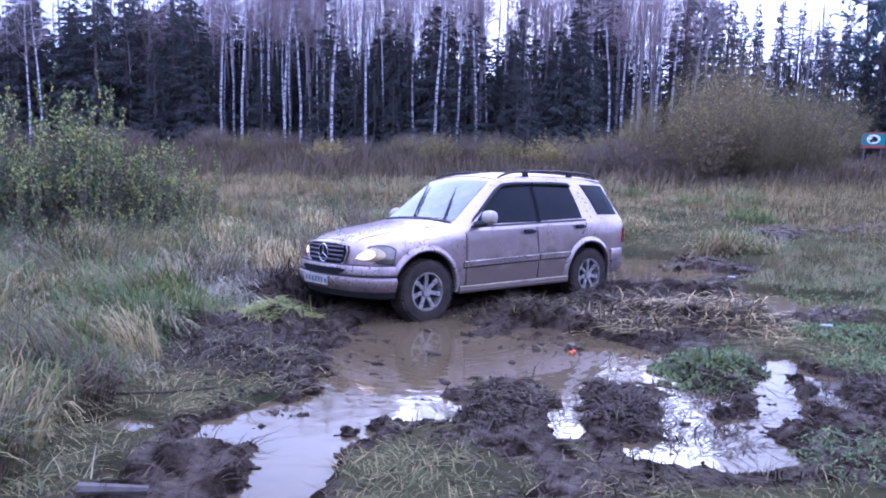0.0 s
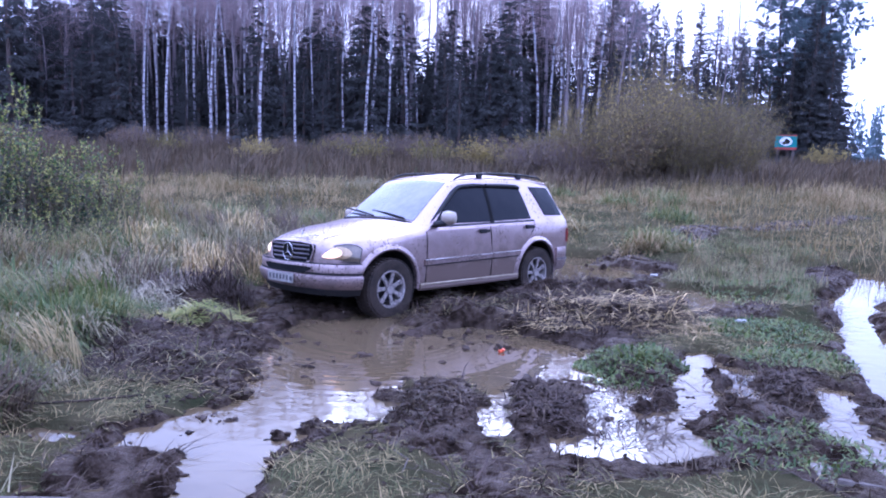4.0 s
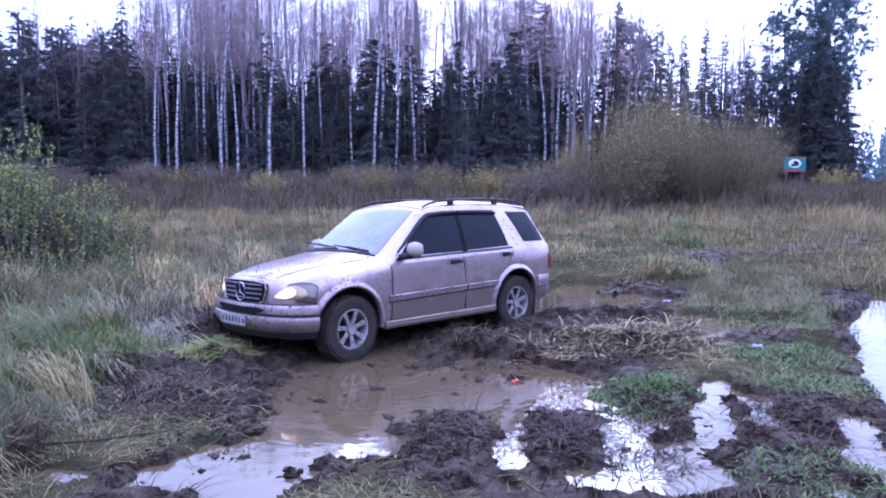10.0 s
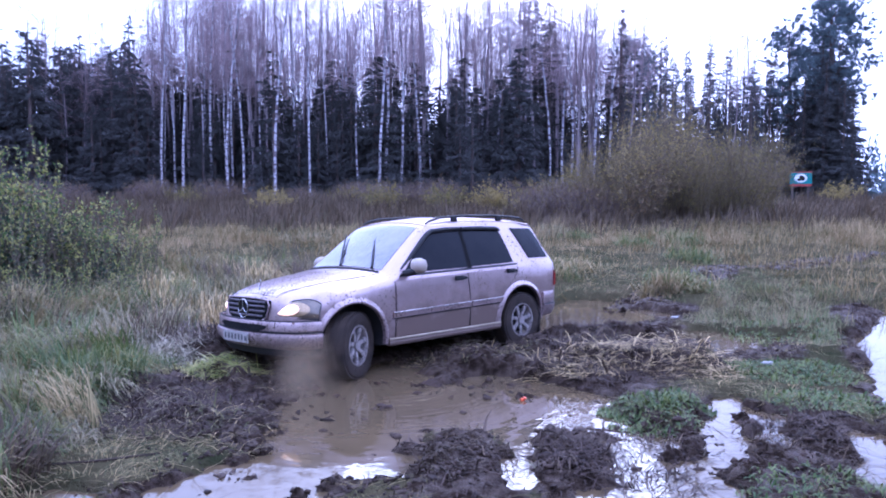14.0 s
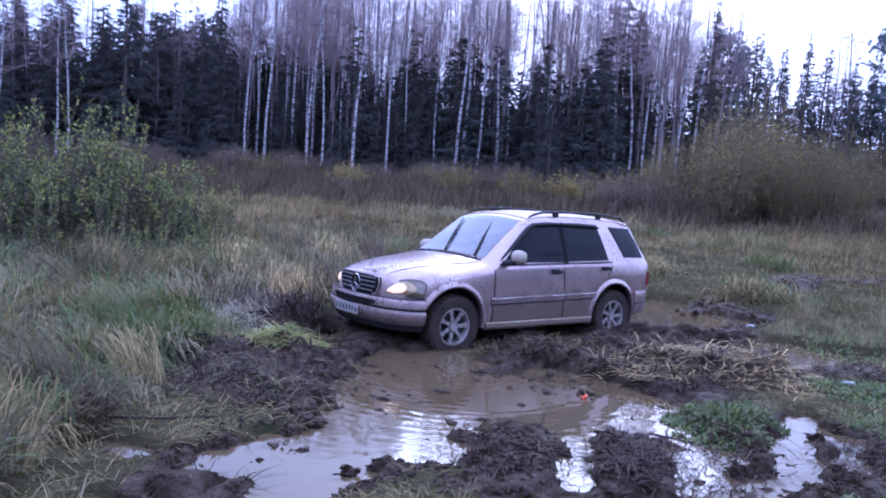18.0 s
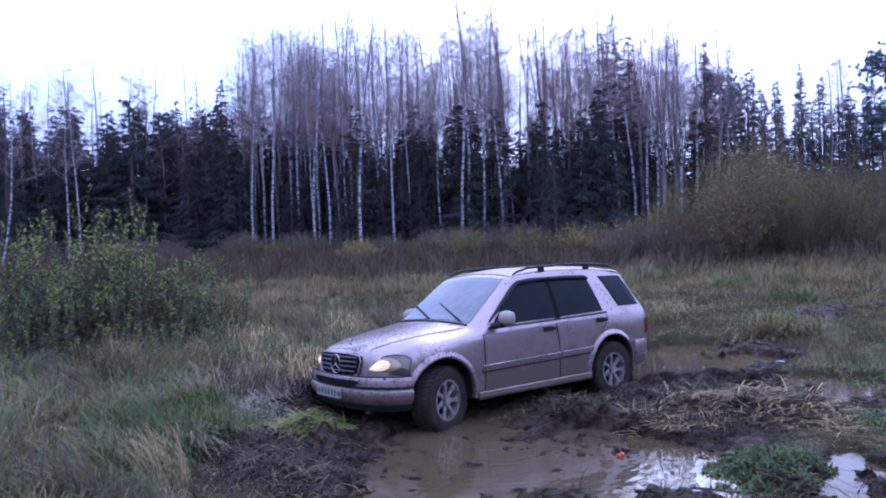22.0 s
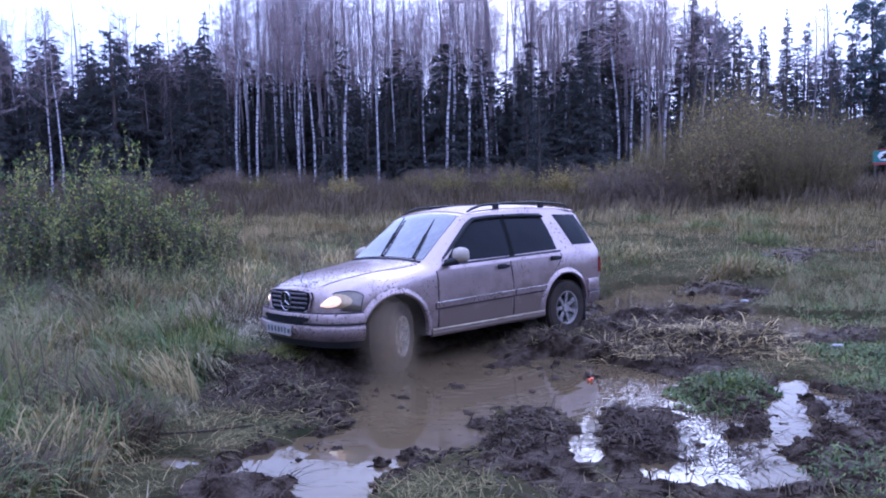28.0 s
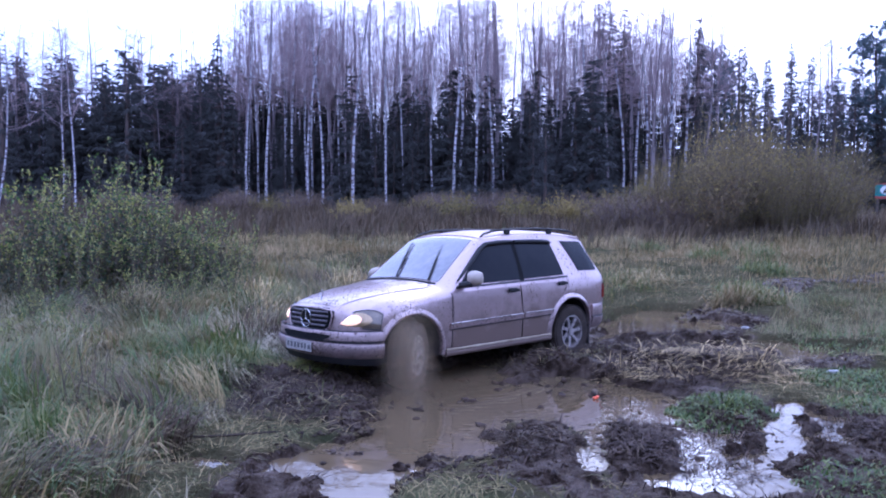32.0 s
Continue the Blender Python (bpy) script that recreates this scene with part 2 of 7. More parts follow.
BARK_D = mat("grey_bark", (0.33, 0.27, 0.265), (0.13, 0.10, 0.10), 1.2, 0.85, 0.01, stretch=(1, 1, 0.3))
TWIG = mat("birch_twig", (0.29, 0.205, 0.195), (0.39, 0.285, 0.275), 0.25, 0.85, island=0.5)
SPRUCE = mat("spruce_needle", (0.066, 0.066, 0.061), (0.095, 0.091, 0.084), 0.3, 0.9, island=0.2, ior=1.1, thin=0.25)
PINE = mat("pine_needle", (0.085, 0.115, 0.12), (0.12, 0.15, 0.15), 0.3, 0.8, island=0.6)
TRUNK = mat("dark_bark", (0.075, 0.055, 0.047), (0.12, 0.088, 0.072), 3, 0.9, 0.02)
WILLOW = mat("willow_twig", (0.095, 0.070, 0.042), (0.16, 0.12, 0.065), 0.4, 0.85, island=0.6)
BRUSHW = mat("dark_brushwood", (0.10, 0.07, 0.06), (0.15, 0.11, 0.09), 0.4, 0.9, island=0.6)
YLEAF = mat("yellow_leaf", (0.38, 0.29, 0.085), (0.22, 0.17, 0.055), 0.8, 0.8, island=0.8, thin=0.3)
OLIVE = mat("olive_leaf", (0.15, 0.13, 0.035), (0.25, 0.19, 0.06), 0.6, 0.8, island=0.8, thin=0.3)
RUST = mat("rusty_leaf", (0.18, 0.115, 0.05), (0.13, 0.10, 0.045), 0.8, 0.8, island=0.8)
ORANGE = mat("orange_plastic", (0.85, 0.14, 0.05), (0.7, 0.11, 0.04), 20, 0.5)
BOARD = mat("sign_teal", (0.014, 0.19, 0.17), (0.02, 0.15, 0.14), 4, 0.5)
PALE = mat("pale_stone", (0.40, 0.385, 0.37), (0.26, 0.245, 0.23), 12, 0.8)
WHITE = mat("white_paint", (0.75, 0.77, 0.78), (0.6, 0.62, 0.63), 6, 0.6)
REDP = mat("red_paint", (0.35, 0.05, 0.04), (0.25, 0.05, 0.04), 6, 0.6)
BAR = mat("grey_plate_bar", (0.04, 0.04, 0.042), (0.10, 0.09, 0.09), 30, 0.6, 0, 0, "object")
WOOD = mat("grey_wood", (0.13, 0.105, 0.085), (0.075, 0.058, 0.048), 9, 0.85, 0.004, stretch=(1, 1, 0.2))


def birch_bark():
    """White bark with dark dashes, darker and browner near the top."""
    m = mat("birch_bark", (0.50, 0.47, 0.48), (0.26, 0.235, 0.245), 1.5, 0.8, coords="object")
    n, l = m.node_tree.nodes, m.node_tree.links
    p = n["Principled BSDF"]
    tc = n.new("ShaderNodeTexCoord")
    mp = n.new("ShaderNodeMapping")
    mp.inputs["Scale"].default_value = (2.5, 2.5, 7)
    dash = n.new("ShaderNodeTexNoise")
    dash.inputs["Scale"].default_value, dash.inputs["Detail"].default_value = 1.0, 4
    l.new(tc.outputs["Object"], mp.inputs["Vector"])
    l.new(mp.outputs["Vector"], dash.inputs["Vector"])
    f = n.new("ShaderNodeMapRange")
    f.inputs["From Min"].default_value, f.inputs["From Max"].default_value = 0.49, 0.57
    l.new(dash.outputs["Fac"], f.inputs["Value"])
    sep = n.new("ShaderNodeSeparateXYZ")
    l.new(tc.outputs["Object"], sep.inputs[0])
    top = n.new("ShaderNodeMapRange")
    top.inputs["From Min"].default_value, top.inputs["From Max"].default_value = 8, 15
    top.inputs["To Max"].default_value = 0.4
    l.new(sep.outputs["Z"], top.inputs["Value"])
    mx = n.new("ShaderNodeMath")
    mx.operation = 'MAXIMUM'
    l.new(f.outputs["Result"], mx.inputs[0])
    l.new(top.outputs["Result"], mx.inputs[1])
    mix = n.new("ShaderNodeMix")
    mix.data_type = 'RGBA'
    l.new(p.inputs["Base Color"].links[0].from_socket, mix.inputs["A"])
    mix.inputs["B"].default_value = (0.10, 0.075, 0.075, 1)
    l.new(mx.outputs[0], mix.inputs["Factor"])
    l.new(mix.outputs["Result"], p.inputs["Base Color"])
    return m


BARK_W = birch_bark()


def ground_soil():
    """Turf and wet mud, mixed by the mesh's own churn value."""
    m = mat("turf_and_mud", (0.04, 0.044, 0.02), (0.10, 0.08, 0.042), 1.3, 0.9, 0.03)
    n, l = m.node_tree.nodes, m.node_tree.links
    p = n["Principled BSDF"]
    at = n.new("ShaderNodeAttribute")
    at.attribute_name = "churn"
    geo = n.new("ShaderNodeNewGeometry")
    nz = n.new("ShaderNodeTexNoise")
    nz.inputs["Scale"].default_value, nz.inputs["Detail"].default_value = 9, 5
    cl = n.new("ShaderNodeTexNoise")
    cl.inputs["Scale"].default_value, cl.inputs["Detail"].default_value, cl.inputs["Roughness"].default_value = 5.5, 8, 0.68
    l.new(geo.outputs["Position"], nz.inputs["Vector"])
    l.new(geo.outputs["Position"], cl.inputs["Vector"])
    s = n.new("ShaderNodeMath")
    s.operation = 'MULTIPLY_ADD'
    l.new(nz.outputs["Fac"], s.inputs[0])
    s.inputs[1].default_value = 0.7
    l.new(at.outputs["Fac"], s.inputs[2])
    f = n.new("ShaderNodeMapRange")
    f.inputs["From Min"].default_value, f.inputs["From Max"].default_value = 0.62, 0.85
    l.new(s.outputs[0], f.inputs["Value"])
    mc = n.new("ShaderNodeMix")
    mc.data_type = 'RGBA'
    mc.inputs["A"].default_value, mc.inputs["B"].default_value = (0.018, 0.0125, 0.009, 1), (0.108, 0.075, 0.051, 1)
    cr = n.new("ShaderNodeMapRange")
    cr.inputs["From Min"].default_value, cr.inputs["From Max"].default_value = 0.38, 0.66
    l.new(cl.outputs["Fac"], cr.inputs["Value"])
    l.new(cr.outputs["Result"], mc.inputs["Factor"])
    mix = n.new("ShaderNodeMix")
    mix.data_type = 'RGBA'
    l.new(p.inputs["Base Color"].links[0].from_socket, mix.inputs["A"])
    l.new(mc.outputs["Result"], mix.inputs["B"])
    l.new(f.outputs["Result"], mix.inputs["Factor"])
    l.new(mix.outputs["Result"], p.inputs["Base Color"])
    r = n.new("ShaderNodeMapRange")
    r.inputs["To Min"].default_value, r.inputs["To Max"].default_value = 0.9, 0.5
    l.new(f.outputs["Result"], r.inputs["Value"])
    l.new(r.outputs["Result"], p.inputs["Roughness"])
    # wet sheen in patches of the mud
    wet = n.new("ShaderNodeMapRange")
    wet.inputs["From Min"].default_value, wet.inputs["From Max"].default_value = 0.46, 0.62
    wet.inputs["To Max"].default_value = 0.15
    l.new(cl.outputs["Fac"], wet.inputs["Value"])
    sheen = n.new("ShaderNodeMath")
    sheen.operation = 'MULTIPLY'
    l.new(wet.outputs["Result"], sheen.inputs[0])
    l.new(f.outputs["Result"], sheen.inputs[1])
    l.new(sheen.outputs[0], p.inputs["Specular IOR Level"])
    crumb = n.new("ShaderNodeTexNoise")
    crumb.inputs["Scale"].default_value, crumb.inputs["Detail"].default_value, crumb.inputs["Roughness"].default_value = 14, 7, 0.7
    l.new(geo.outputs["Position"], crumb.inputs["Vector"])
    bn = n.new("ShaderNodeBump")
    bn.inputs["Strength"].default_value, bn.inputs["Distance"].default_value = 1.0, 0.08
    l.new(crumb.outputs["Fac"], bn.inputs["Height"])
    l.new(bn.outputs["Normal"], p.inputs["Normal"])
    return m


SOIL = ground_soil()


def misty(m, clear):
    """Lets part of the light straight through, as a fine spray does."""
    n, l = m.node_tree.nodes, m.node_tree.links
    tr, ms = n.new("ShaderNodeBsdfTransparent"), n.new("ShaderNodeMixShader")
    ms.inputs["Fac"].default_value = clear
    l.new(n["Material Output"].inputs["Surface"].links[0].from_socket, ms.inputs[1])
    l.new(tr.outputs["BSDF"], ms.inputs[2])
    l.new(ms.outputs["Shader"], n["Material Output"].inputs["Surface"])


misty(SPRAY, 0.72)


def ripples(m):
    """Fine ripples on the water."""
    n, l = m.node_tree.nodes, m.node_tree.links
    geo = n.new("ShaderNodeNewGeometry")
    nz = n.new("ShaderNodeTexNoise")
    nz.inputs["Scale"].default_value, nz.inputs["Detail"].default_value = 5.0, 2
    l.new(geo.outputs["Position"], nz.inputs["Vector"])
    b = n.new("ShaderNodeBump")
    b.inputs["Strength"].default_value, b.inputs["Distance"].default_value = 0.3, 0.007
    # rings that run out from the rocking wheels
    wv = n.new("ShaderNodeTexWave")
    wv.wave_type, wv.rings_direction = 'RINGS', 'SPHERICAL'
    wv.inputs["Scale"].default_value, wv.inputs["Distortion"].default_value, wv.inputs["Detail"].default_value = 2.3, 3.5, 2
    mp = n.new("ShaderNodeMapping")
    mp.inputs["Location"].default_value = (0.05, -7.9, 0)
    l.new(geo.outputs["Position"], mp.inputs["Vector"])
    l.new(mp.outputs["Vector"], wv.inputs["Vector"])
    far = n.new("ShaderNodeVectorMath")
    far.operation = 'LENGTH'
    l.new(mp.outputs["Vector"], far.inputs[0])
    fade = n.new("ShaderNodeMapRange")
    fade.inputs["From Min"].default_value, fade.inputs["From Max"].default_value = 1.2, 2.9
    fade.inputs["To Min"].default_value, fade.inputs["To Max"].default_value = 0.28, 0.0
    l.new(far.outputs["Value"], fade.inputs["Value"])
    ring = n.new("ShaderNodeMath")
    ring.operation = 'MULTIPLY_ADD'
    l.new(wv.outputs["Fac"], ring.inputs[0])
    l.new(fade.outputs["Result"], ring.inputs[1])
    l.new(nz.outputs["Fac"], ring.inputs[2])
    l.new(ring.outputs[0], b.inputs["Height"])
    l.new(b.outputs["Normal"], n["Principled BSDF"].inputs["Normal"])


ripples(WATER)


# ---- mesh helpers ----
def mesh_of(name, verts, faces, material, smooth=False):
    """A mesh from vertex and face arrays; faces is an array or a list of arrays of one face size each."""
    me = bpy.data.meshes.new(name)
    verts = np.asarray(verts, dtype=np.float32).reshape(-1, 3)
    groups = faces if isinstance(faces, list) else [faces]
    groups = [np.asarray(f, dtype=np.int32) for f in groups if len(f)]
    loops = np.concatenate([f.ravel() for f in groups])
    sizes = np.concatenate([np.full(len(f), f.shape[1], dtype=np.int32) for f in groups])
    me.vertices.add(len(verts))
    me.vertices.foreach_set("co", verts.ravel())
    me.loops.add(len(loops))
    me.loops.foreach_set("vertex_index", loops)
    me.polygons.add(len(sizes))
    me.polygons.foreach_set("loop_start", np.concatenate([[0], np.cumsum(sizes)[:-1]]).astype(np.int32))
    me.polygons.foreach_set("loop_total", sizes)
    if smooth:
        me.polygons.foreach_set("use_smooth", np.ones(len(sizes), dtype=bool))
    me.materials.append(material)
    me.update(calc_edges=True)
    me.validate()
    return me


def join(pieces):
    """Several (verts, faces) into one, faces of one size."""
    vs, fs, n = [], [], 0
    for v, f in pieces:
        vs.append(np.asarray(v, dtype=float))
        fs.append(np.asarray(f) + n)
        n += len(v)
    return np.concatenate(vs), np.concatenate(fs)


def place(name, me, parent=None, m=None, label=""):
    ob = new(name, me)
    if parent is not None:
        ob.parent = parent
    if m is not None:
        ob.matrix_basis = m
    if label:
        ob["label"] = label
    return ob


def part(name, bm, material, parent, label="", m=None, angle=35):
    """Links a bmesh as one mesh object under a thing or a part."""
    me = bpy.data.meshes.new(name)
    bmesh.ops.recalc_face_normals(bm, faces=bm.faces)
    bm.to_mesh(me)
    bm.free()
    me.materials.append(material)
    me.polygons.foreach_set("use_smooth", np.ones(len(me.polygons), dtype=bool))
    me.set_sharp_from_angle(angle=radians(angle))
    return place(name, me, parent, m, label)


def box_bm(x0, x1, y0, y1, z0, z1, bevel=0.01, seg=2):
    bm = bmesh.new()
    bmesh.ops.create_cube(bm, size=1.0, matrix=Matrix.Translation(((x0 + x1) / 2, (y0 + y1) / 2, (z0 + z1) / 2)) @ Matrix.Diagonal((x1 - x0, y1 - y0, z1 - z0, 1)))
    if bevel:
        bmesh.ops.bevel(bm, geom=bm.edges[:], offset=bevel, segments=seg, affect='EDGES')
    return bm


def tube(points, radii, sides=8, closed_ends=True):
    """A tube along points; returns verts and quads (ends pinched by the radii)."""
    pts = np.asarray(points, dtype=float)
    radii = np.broadcast_to(np.asarray(radii, dtype=float), (len(pts),))
    d = np.gradient(pts, axis=0)
    d /= np.linalg.norm(d, axis=1, keepdims=True) + 1e-9
    ref = np.array([0.0, 0.0, 1.0]) if abs(d[:, 2]).mean() < 0.8 else np.array([1.0, 0.0, 0.0])
    u = np.cross(d, ref)
    u /= np.linalg.norm(u, axis=1, keepdims=True) + 1e-9
    w = np.cross(d, u)
    a = np.linspace(0, 2 * np.pi, sides, endpoint=False)
    ring = u[:, None, :] * np.cos(a)[None, :, None] + w[:, None, :] * np.sin(a)[None, :, None]
    v = (pts[:, None, :] + ring * radii[:, None, None]).reshape(-1, 3)
    i = np.arange(len(pts) - 1)[:, None] * sides
    j = np.arange(sides)[None, :]
    k = (j + 1) % sides
    f = np.stack([i + j, i + k, i + sides + k, i + sides + j], axis=-1).reshape(-1, 4)
    return v, f


def noise2(x, y, cell, seed):
    """Smooth value noise in -1..1 on the plane."""
    x, y = np.asarray(x) / cell, np.asarray(y) / cell
    xi, yi = np.floor(x).astype(np.int64), np.floor(y).astype(np.int64)
    fx, fy = x - xi, y - yi
    fx, fy = fx * fx * (3 - 2 * fx), fy * fy * (3 - 2 * fy)

    def h(a, b):
        n = (a * 374761393 + b * 668265263 + seed * 974634777) & 0xFFFFFFFF
        n = ((n ^ (n >> 13)) * 1274126177) & 0xFFFFFFFF
        return ((n ^ (n >> 16)) & 0xFFFF) / 32767.5 - 1
    return (h(xi, yi) * (1 - fx) + h(xi + 1, yi) * fx) * (1 - fy) + (h(xi, yi + 1) * (1 - fx) + h(xi + 1, yi + 1) * fx) * fy


def step(a, b, x):
    u = np.clip((np.asarray(x, dtype=float) - a) / (b - a), 0, 1)
    return u * u * (3 - 2 * u)


def near(x, y, x0, y0, x1, y1):
    """Distance from the plan segment."""
    dx, dy = x1 - x0, y1 - y0
    u = np.clip(((x - x0) * dx + (y - y0) * dy) / (dx * dx + dy * dy + 1e-9), 0, 1)
    return np.hypot(x - x0 - u * dx, y - y0 - u * dy)


# ---- ground ----
# hollows that hold water: x0, y0, x1, y1, radius, depth
POOLS = [(-0.5, 7.4, 0.7, 7.1, 0.62, .2), (-0.1, 8.0, -0.5, 8.1, 0.42, .2), (0.2, 6.8, 1.15, 6.8, 0.62, .2), (-0.55, 6.9, -0.3, 6.0, 0.6, .2),
         (-0.75, 6.0, -0.93, 4.6, 0.30, .2), (-0.9, 5.0, -1.02, 3.4, 0.18, .2), (-0.3, 5.9, -0.1, 5.6, 0.3, .14), (-1.2, 5.4, -1.3, 4.9, 0.25, .115), (1.2, 7.85, 1.75, 7.25, 0.30, .24), (1.85, 6.95, 1.95, 6.35, 0.17, .2)]
POOLS2 = [(1.2, 6.5, 1.65, 6.5, 0.22, .16), (1.0, 6.1, 0.82, 4.9, 0.10, .15), (1.6, 6.25, 2.05, 6.0, 0.17, .14), (1.5, 4.72, 1.95, 4.78, 0.25, .18),
          (1.85, 5.75, 1.75, 5.1, 0.30, .16), (3.15, 7.0, 2.72, 6.0, 0.13, .16), (2.72, 6.0, 2.48, 5.45, 0.11, .15), (2.45, 5.45, 1.95, 4.95, 0.10, .13)]
POOLS3 = [(3.28, 6.6, 3.05, 5.75, 0.16, .13), (3.8, 5.9, 3.5, 5.2, 0.16, .13), (3.45, 5.1, 3.2, 4.2, 0.13, .15), (2.85, 4.5, 2.7, 3.9, 0.06, .12),
          (7.6, 11.0, 6.0, 9.0, 0.36, .2), (6.0, 9.0, 4.6, 6.2, 0.21, .2), (8.6, 12.5, 7.6, 11.0, 0.3, .2), (4.6, 6.2, 4.2, 5.3, 0.16, .17)]
POOLS4 = [(2.5, 11.8, 4.2, 12.3, 0.42, .44), (2.6, 12.2, 3.6, 13.7, 0.45, .44), (3.1, 11.5, 3.7, 11.9, 0.40, .28), (3.9, 10.35, 5.0, 10.1, 0.42, .32), (-2.3, 5.05, -2.1, 4.95, 0.08, .11),
          (-1.95, 4.1, -1.65, 4.1, 0.12, .12), (3.1, 9.55, 4.6, 9.6, 0.3, .16)]
# heaps of churned earth: x, y, radius, height
HEAPS = [(-2.3, 7.5, 0.7, .16), (-1.75, 7.9, 0.45, .14), (-2.9, 7.2, 0.6, .14), (-1.9, 6.6, 0.4, .10), (-3.2, 9.2, 0.8, .13), (-2.7, 9.6, 0.6, .12), (-2.2, 9.0, 0.45, .14),
         (2.1, 8.6, 0.5, .16), (2.8, 8.45, 0.55, .17), (3.4, 8.3, 0.45, .14), (1.7, 9.0, 0.5, .12), (2.9, 9.8, 0.7, .18), (3.6, 9.7, 0.45, .14), (2.2, 10.0, 0.4, .12)]
HEAPS2 = [(1.15, 8.35, 0.42, .16), (1.55, 8.0, 0.35, .13), (0.8, 8.75, 0.4, .12), (2.0, 7.7, 0.35, .10), (1.25, 5.75, 0.25, .05), (1.22, 5.15, 0.34, .04), (2.2, 6.5, 0.4, .05), (2.55, 6.6, 0.35, .05), (1.5, 5.4, 0.2, .07), (2.1, 5.55, 0.25, .06), (0.45, 5.45, 0.4, .04),
          (0.75, 5.2, 0.25, .04), (2.5, 6.1, 0.16, .10), (3.3, 5.55, 0.28, .12), (-1.3, 6.4, 0.3, .06), (5.2, 8.6, 0.6, .12), (6.2, 10.6, 0.8, .07)]


def ground_z(x, y):
    x, y = np.asarray(x, dtype=float), np.asarray(y, dtype=float)
    z = 0.056 + 0.042 * (np.clip(y, 11.5, 48) - 11.5) + 0.04 * np.clip(4.5 - y, 0, 8)
    z = z + 0.05 * np.clip(-2.6 - x, 0, 6) * step(2, 6, y) * step(30, 14, y) + 0.02 * np.clip(x - 5, 0, 10) * step(20, 12, y)
    far = step(30, 60, np.hypot(x, y))
    z = z + (0.02 + 0.02 * step(9, 12, y)) * noise2(x, y, 1.3, 1) + (0.015 + 0.015 * step(9, 12, y)) * noise2(x, y, 0.5, 2) + 0.12 * noise2(x, y, 7, 3) * step(12, 22, y) + far * 0.3 * noise2(x, y, 40, 9)
    rise = step(-2.5, -3.6, x) * step(3, 5, y) * step(26, 15, y)
    z = z + rise * (0.12 * noise2(x, y, 0.9, 61) + 0.06 * noise2(x, y, 0.42, 62))
    rough = churn_at(x, y)
    z = z + rough * (1 - 0.65 * step(9.0, 11.5, y)) * (0.036 * noise2(x, y, 0.23, 4) + 0.030 * noise2(x, y, 0.11, 5))
    for hx, hy, r, h in HEAPS + HEAPS2:
        d = np.hypot(x - hx, y - hy)
        z = z + h * np.exp(-(d / r) ** 2 * 1.6) * (1 + 0.5 * noise2(x, y, 0.2, 6))
    cut = np.zeros_like(z)
    wob = 0.165 * noise2(x, y, 0.42, 7) + 0.12 * noise2(x, y, 0.17, 8) + 0.09 * noise2(x, y, 0.085, 18)
    for x0, y0, x1, y1, r, dep in POOLS + POOLS2 + POOLS3 + POOLS4:
        d = near(x, y, x0, y0, x1, y1) + wob * min(1, 0.3 + r * 1.6)
        cut = np.maximum(cut, dep * step(r * 1.3 + 0.10, r * 0.35, d))
    # crumbling margins with small islets
    margin = step(0.0, 0.04, cut) * step(0.20, 0.11, cut)
    z = z + margin * (0.045 * noise2(x, y, 0.14, 21) + 0.04 * noise2(x, y, 0.075, 22))
    # wheel ruts under and behind the car and the track into the field
    for x0, y0, x1, y1 in ((-0.7, 7.4, 0.3, 9.2), (0.3, 9.2, 2.6, 11.2), (-1.9, 8.6, -0.7, 10.4), (-0.7, 10.4, 1.4, 12.4)):
        cut = np.maximum(cut, (0.14 if y0 < 8 else 0.06) * step(0.42, 0.2, near(x, y, x0, y0, x1, y1) + 0.08 * noise2(x, y, 0.5, 14)))
    for x0, y0, x1, y1 in ((2.2, 10.9, 5.5, 15.2), (1.1, 12.0, 4.2, 16.2), (5.5, 15.2, 12, 18.6), (4.2, 16.2, 11, 20.2)):
        cut = np.maximum(cut, 0.10 * step(0.45, 0.15, near(x, y, x0, y0, x1, y1) + 0.1 * noise2(x, y, 0.6, 11)))
    return z - cut


def churn_at(x, y):
    """1 where the wheels have torn the turf to mud, 0 on grass."""
    x, y = np.asarray(x, dtype=float), np.asarray(y, dtype=float)
    c = np.zeros(np.broadcast(x, y).shape)
    for x0, y0, x1, y1, r in ((-1.2, 8.6, 2.2, 10.9, 1.5), (-1.6, 7.3, 1.6, 7.4, 1.25), (-2.9, 7.2, -1.6, 7.2, 0.7), (-0.9, 6.2, -1.1, 3.6, 0.5), (0.60, 5.6, 0.66, 3.0, 0.42), (-1.45, 5.2, -1.55, 3.2, 0.28), (1.6, 4.35, 2.4, 4.5, 0.2), (-0.3, 5.6, 0.7, 5.6, 0.35),
                              (1.3, 6.2, 1.2, 4.6, 0.5), (2.0, 6.3, 2.1, 4.9, 0.42), (3.0, 6.6, 2.6, 5.2, 0.5), (3.6, 5.9, 3.2, 4.2, 0.5), (1.6, 9.6, 4.2, 9.4, 0.9),
                              (2.8, 11.3, 4.0, 12.8, 1.0), (4.4, 13.6, 7.5, 17.0, 0.4), (7.5, 17.0, 13, 19.6, 0.35), (7.9, 11.8, 4.4, 5.6, 0.6), (2.6, 10.4, 3.6, 10.2, 0.8), (1.8, 6.8, 3.0, 8.2, .5)):
        c = np.maximum(c, step(r * 1.35, r * 0.6, near(x, y, x0, y0, x1, y1) + 0.25 * noise2(x, y, 0.7, 12) + 0.12 * noise2(x, y, 0.25, 13)))
    return c


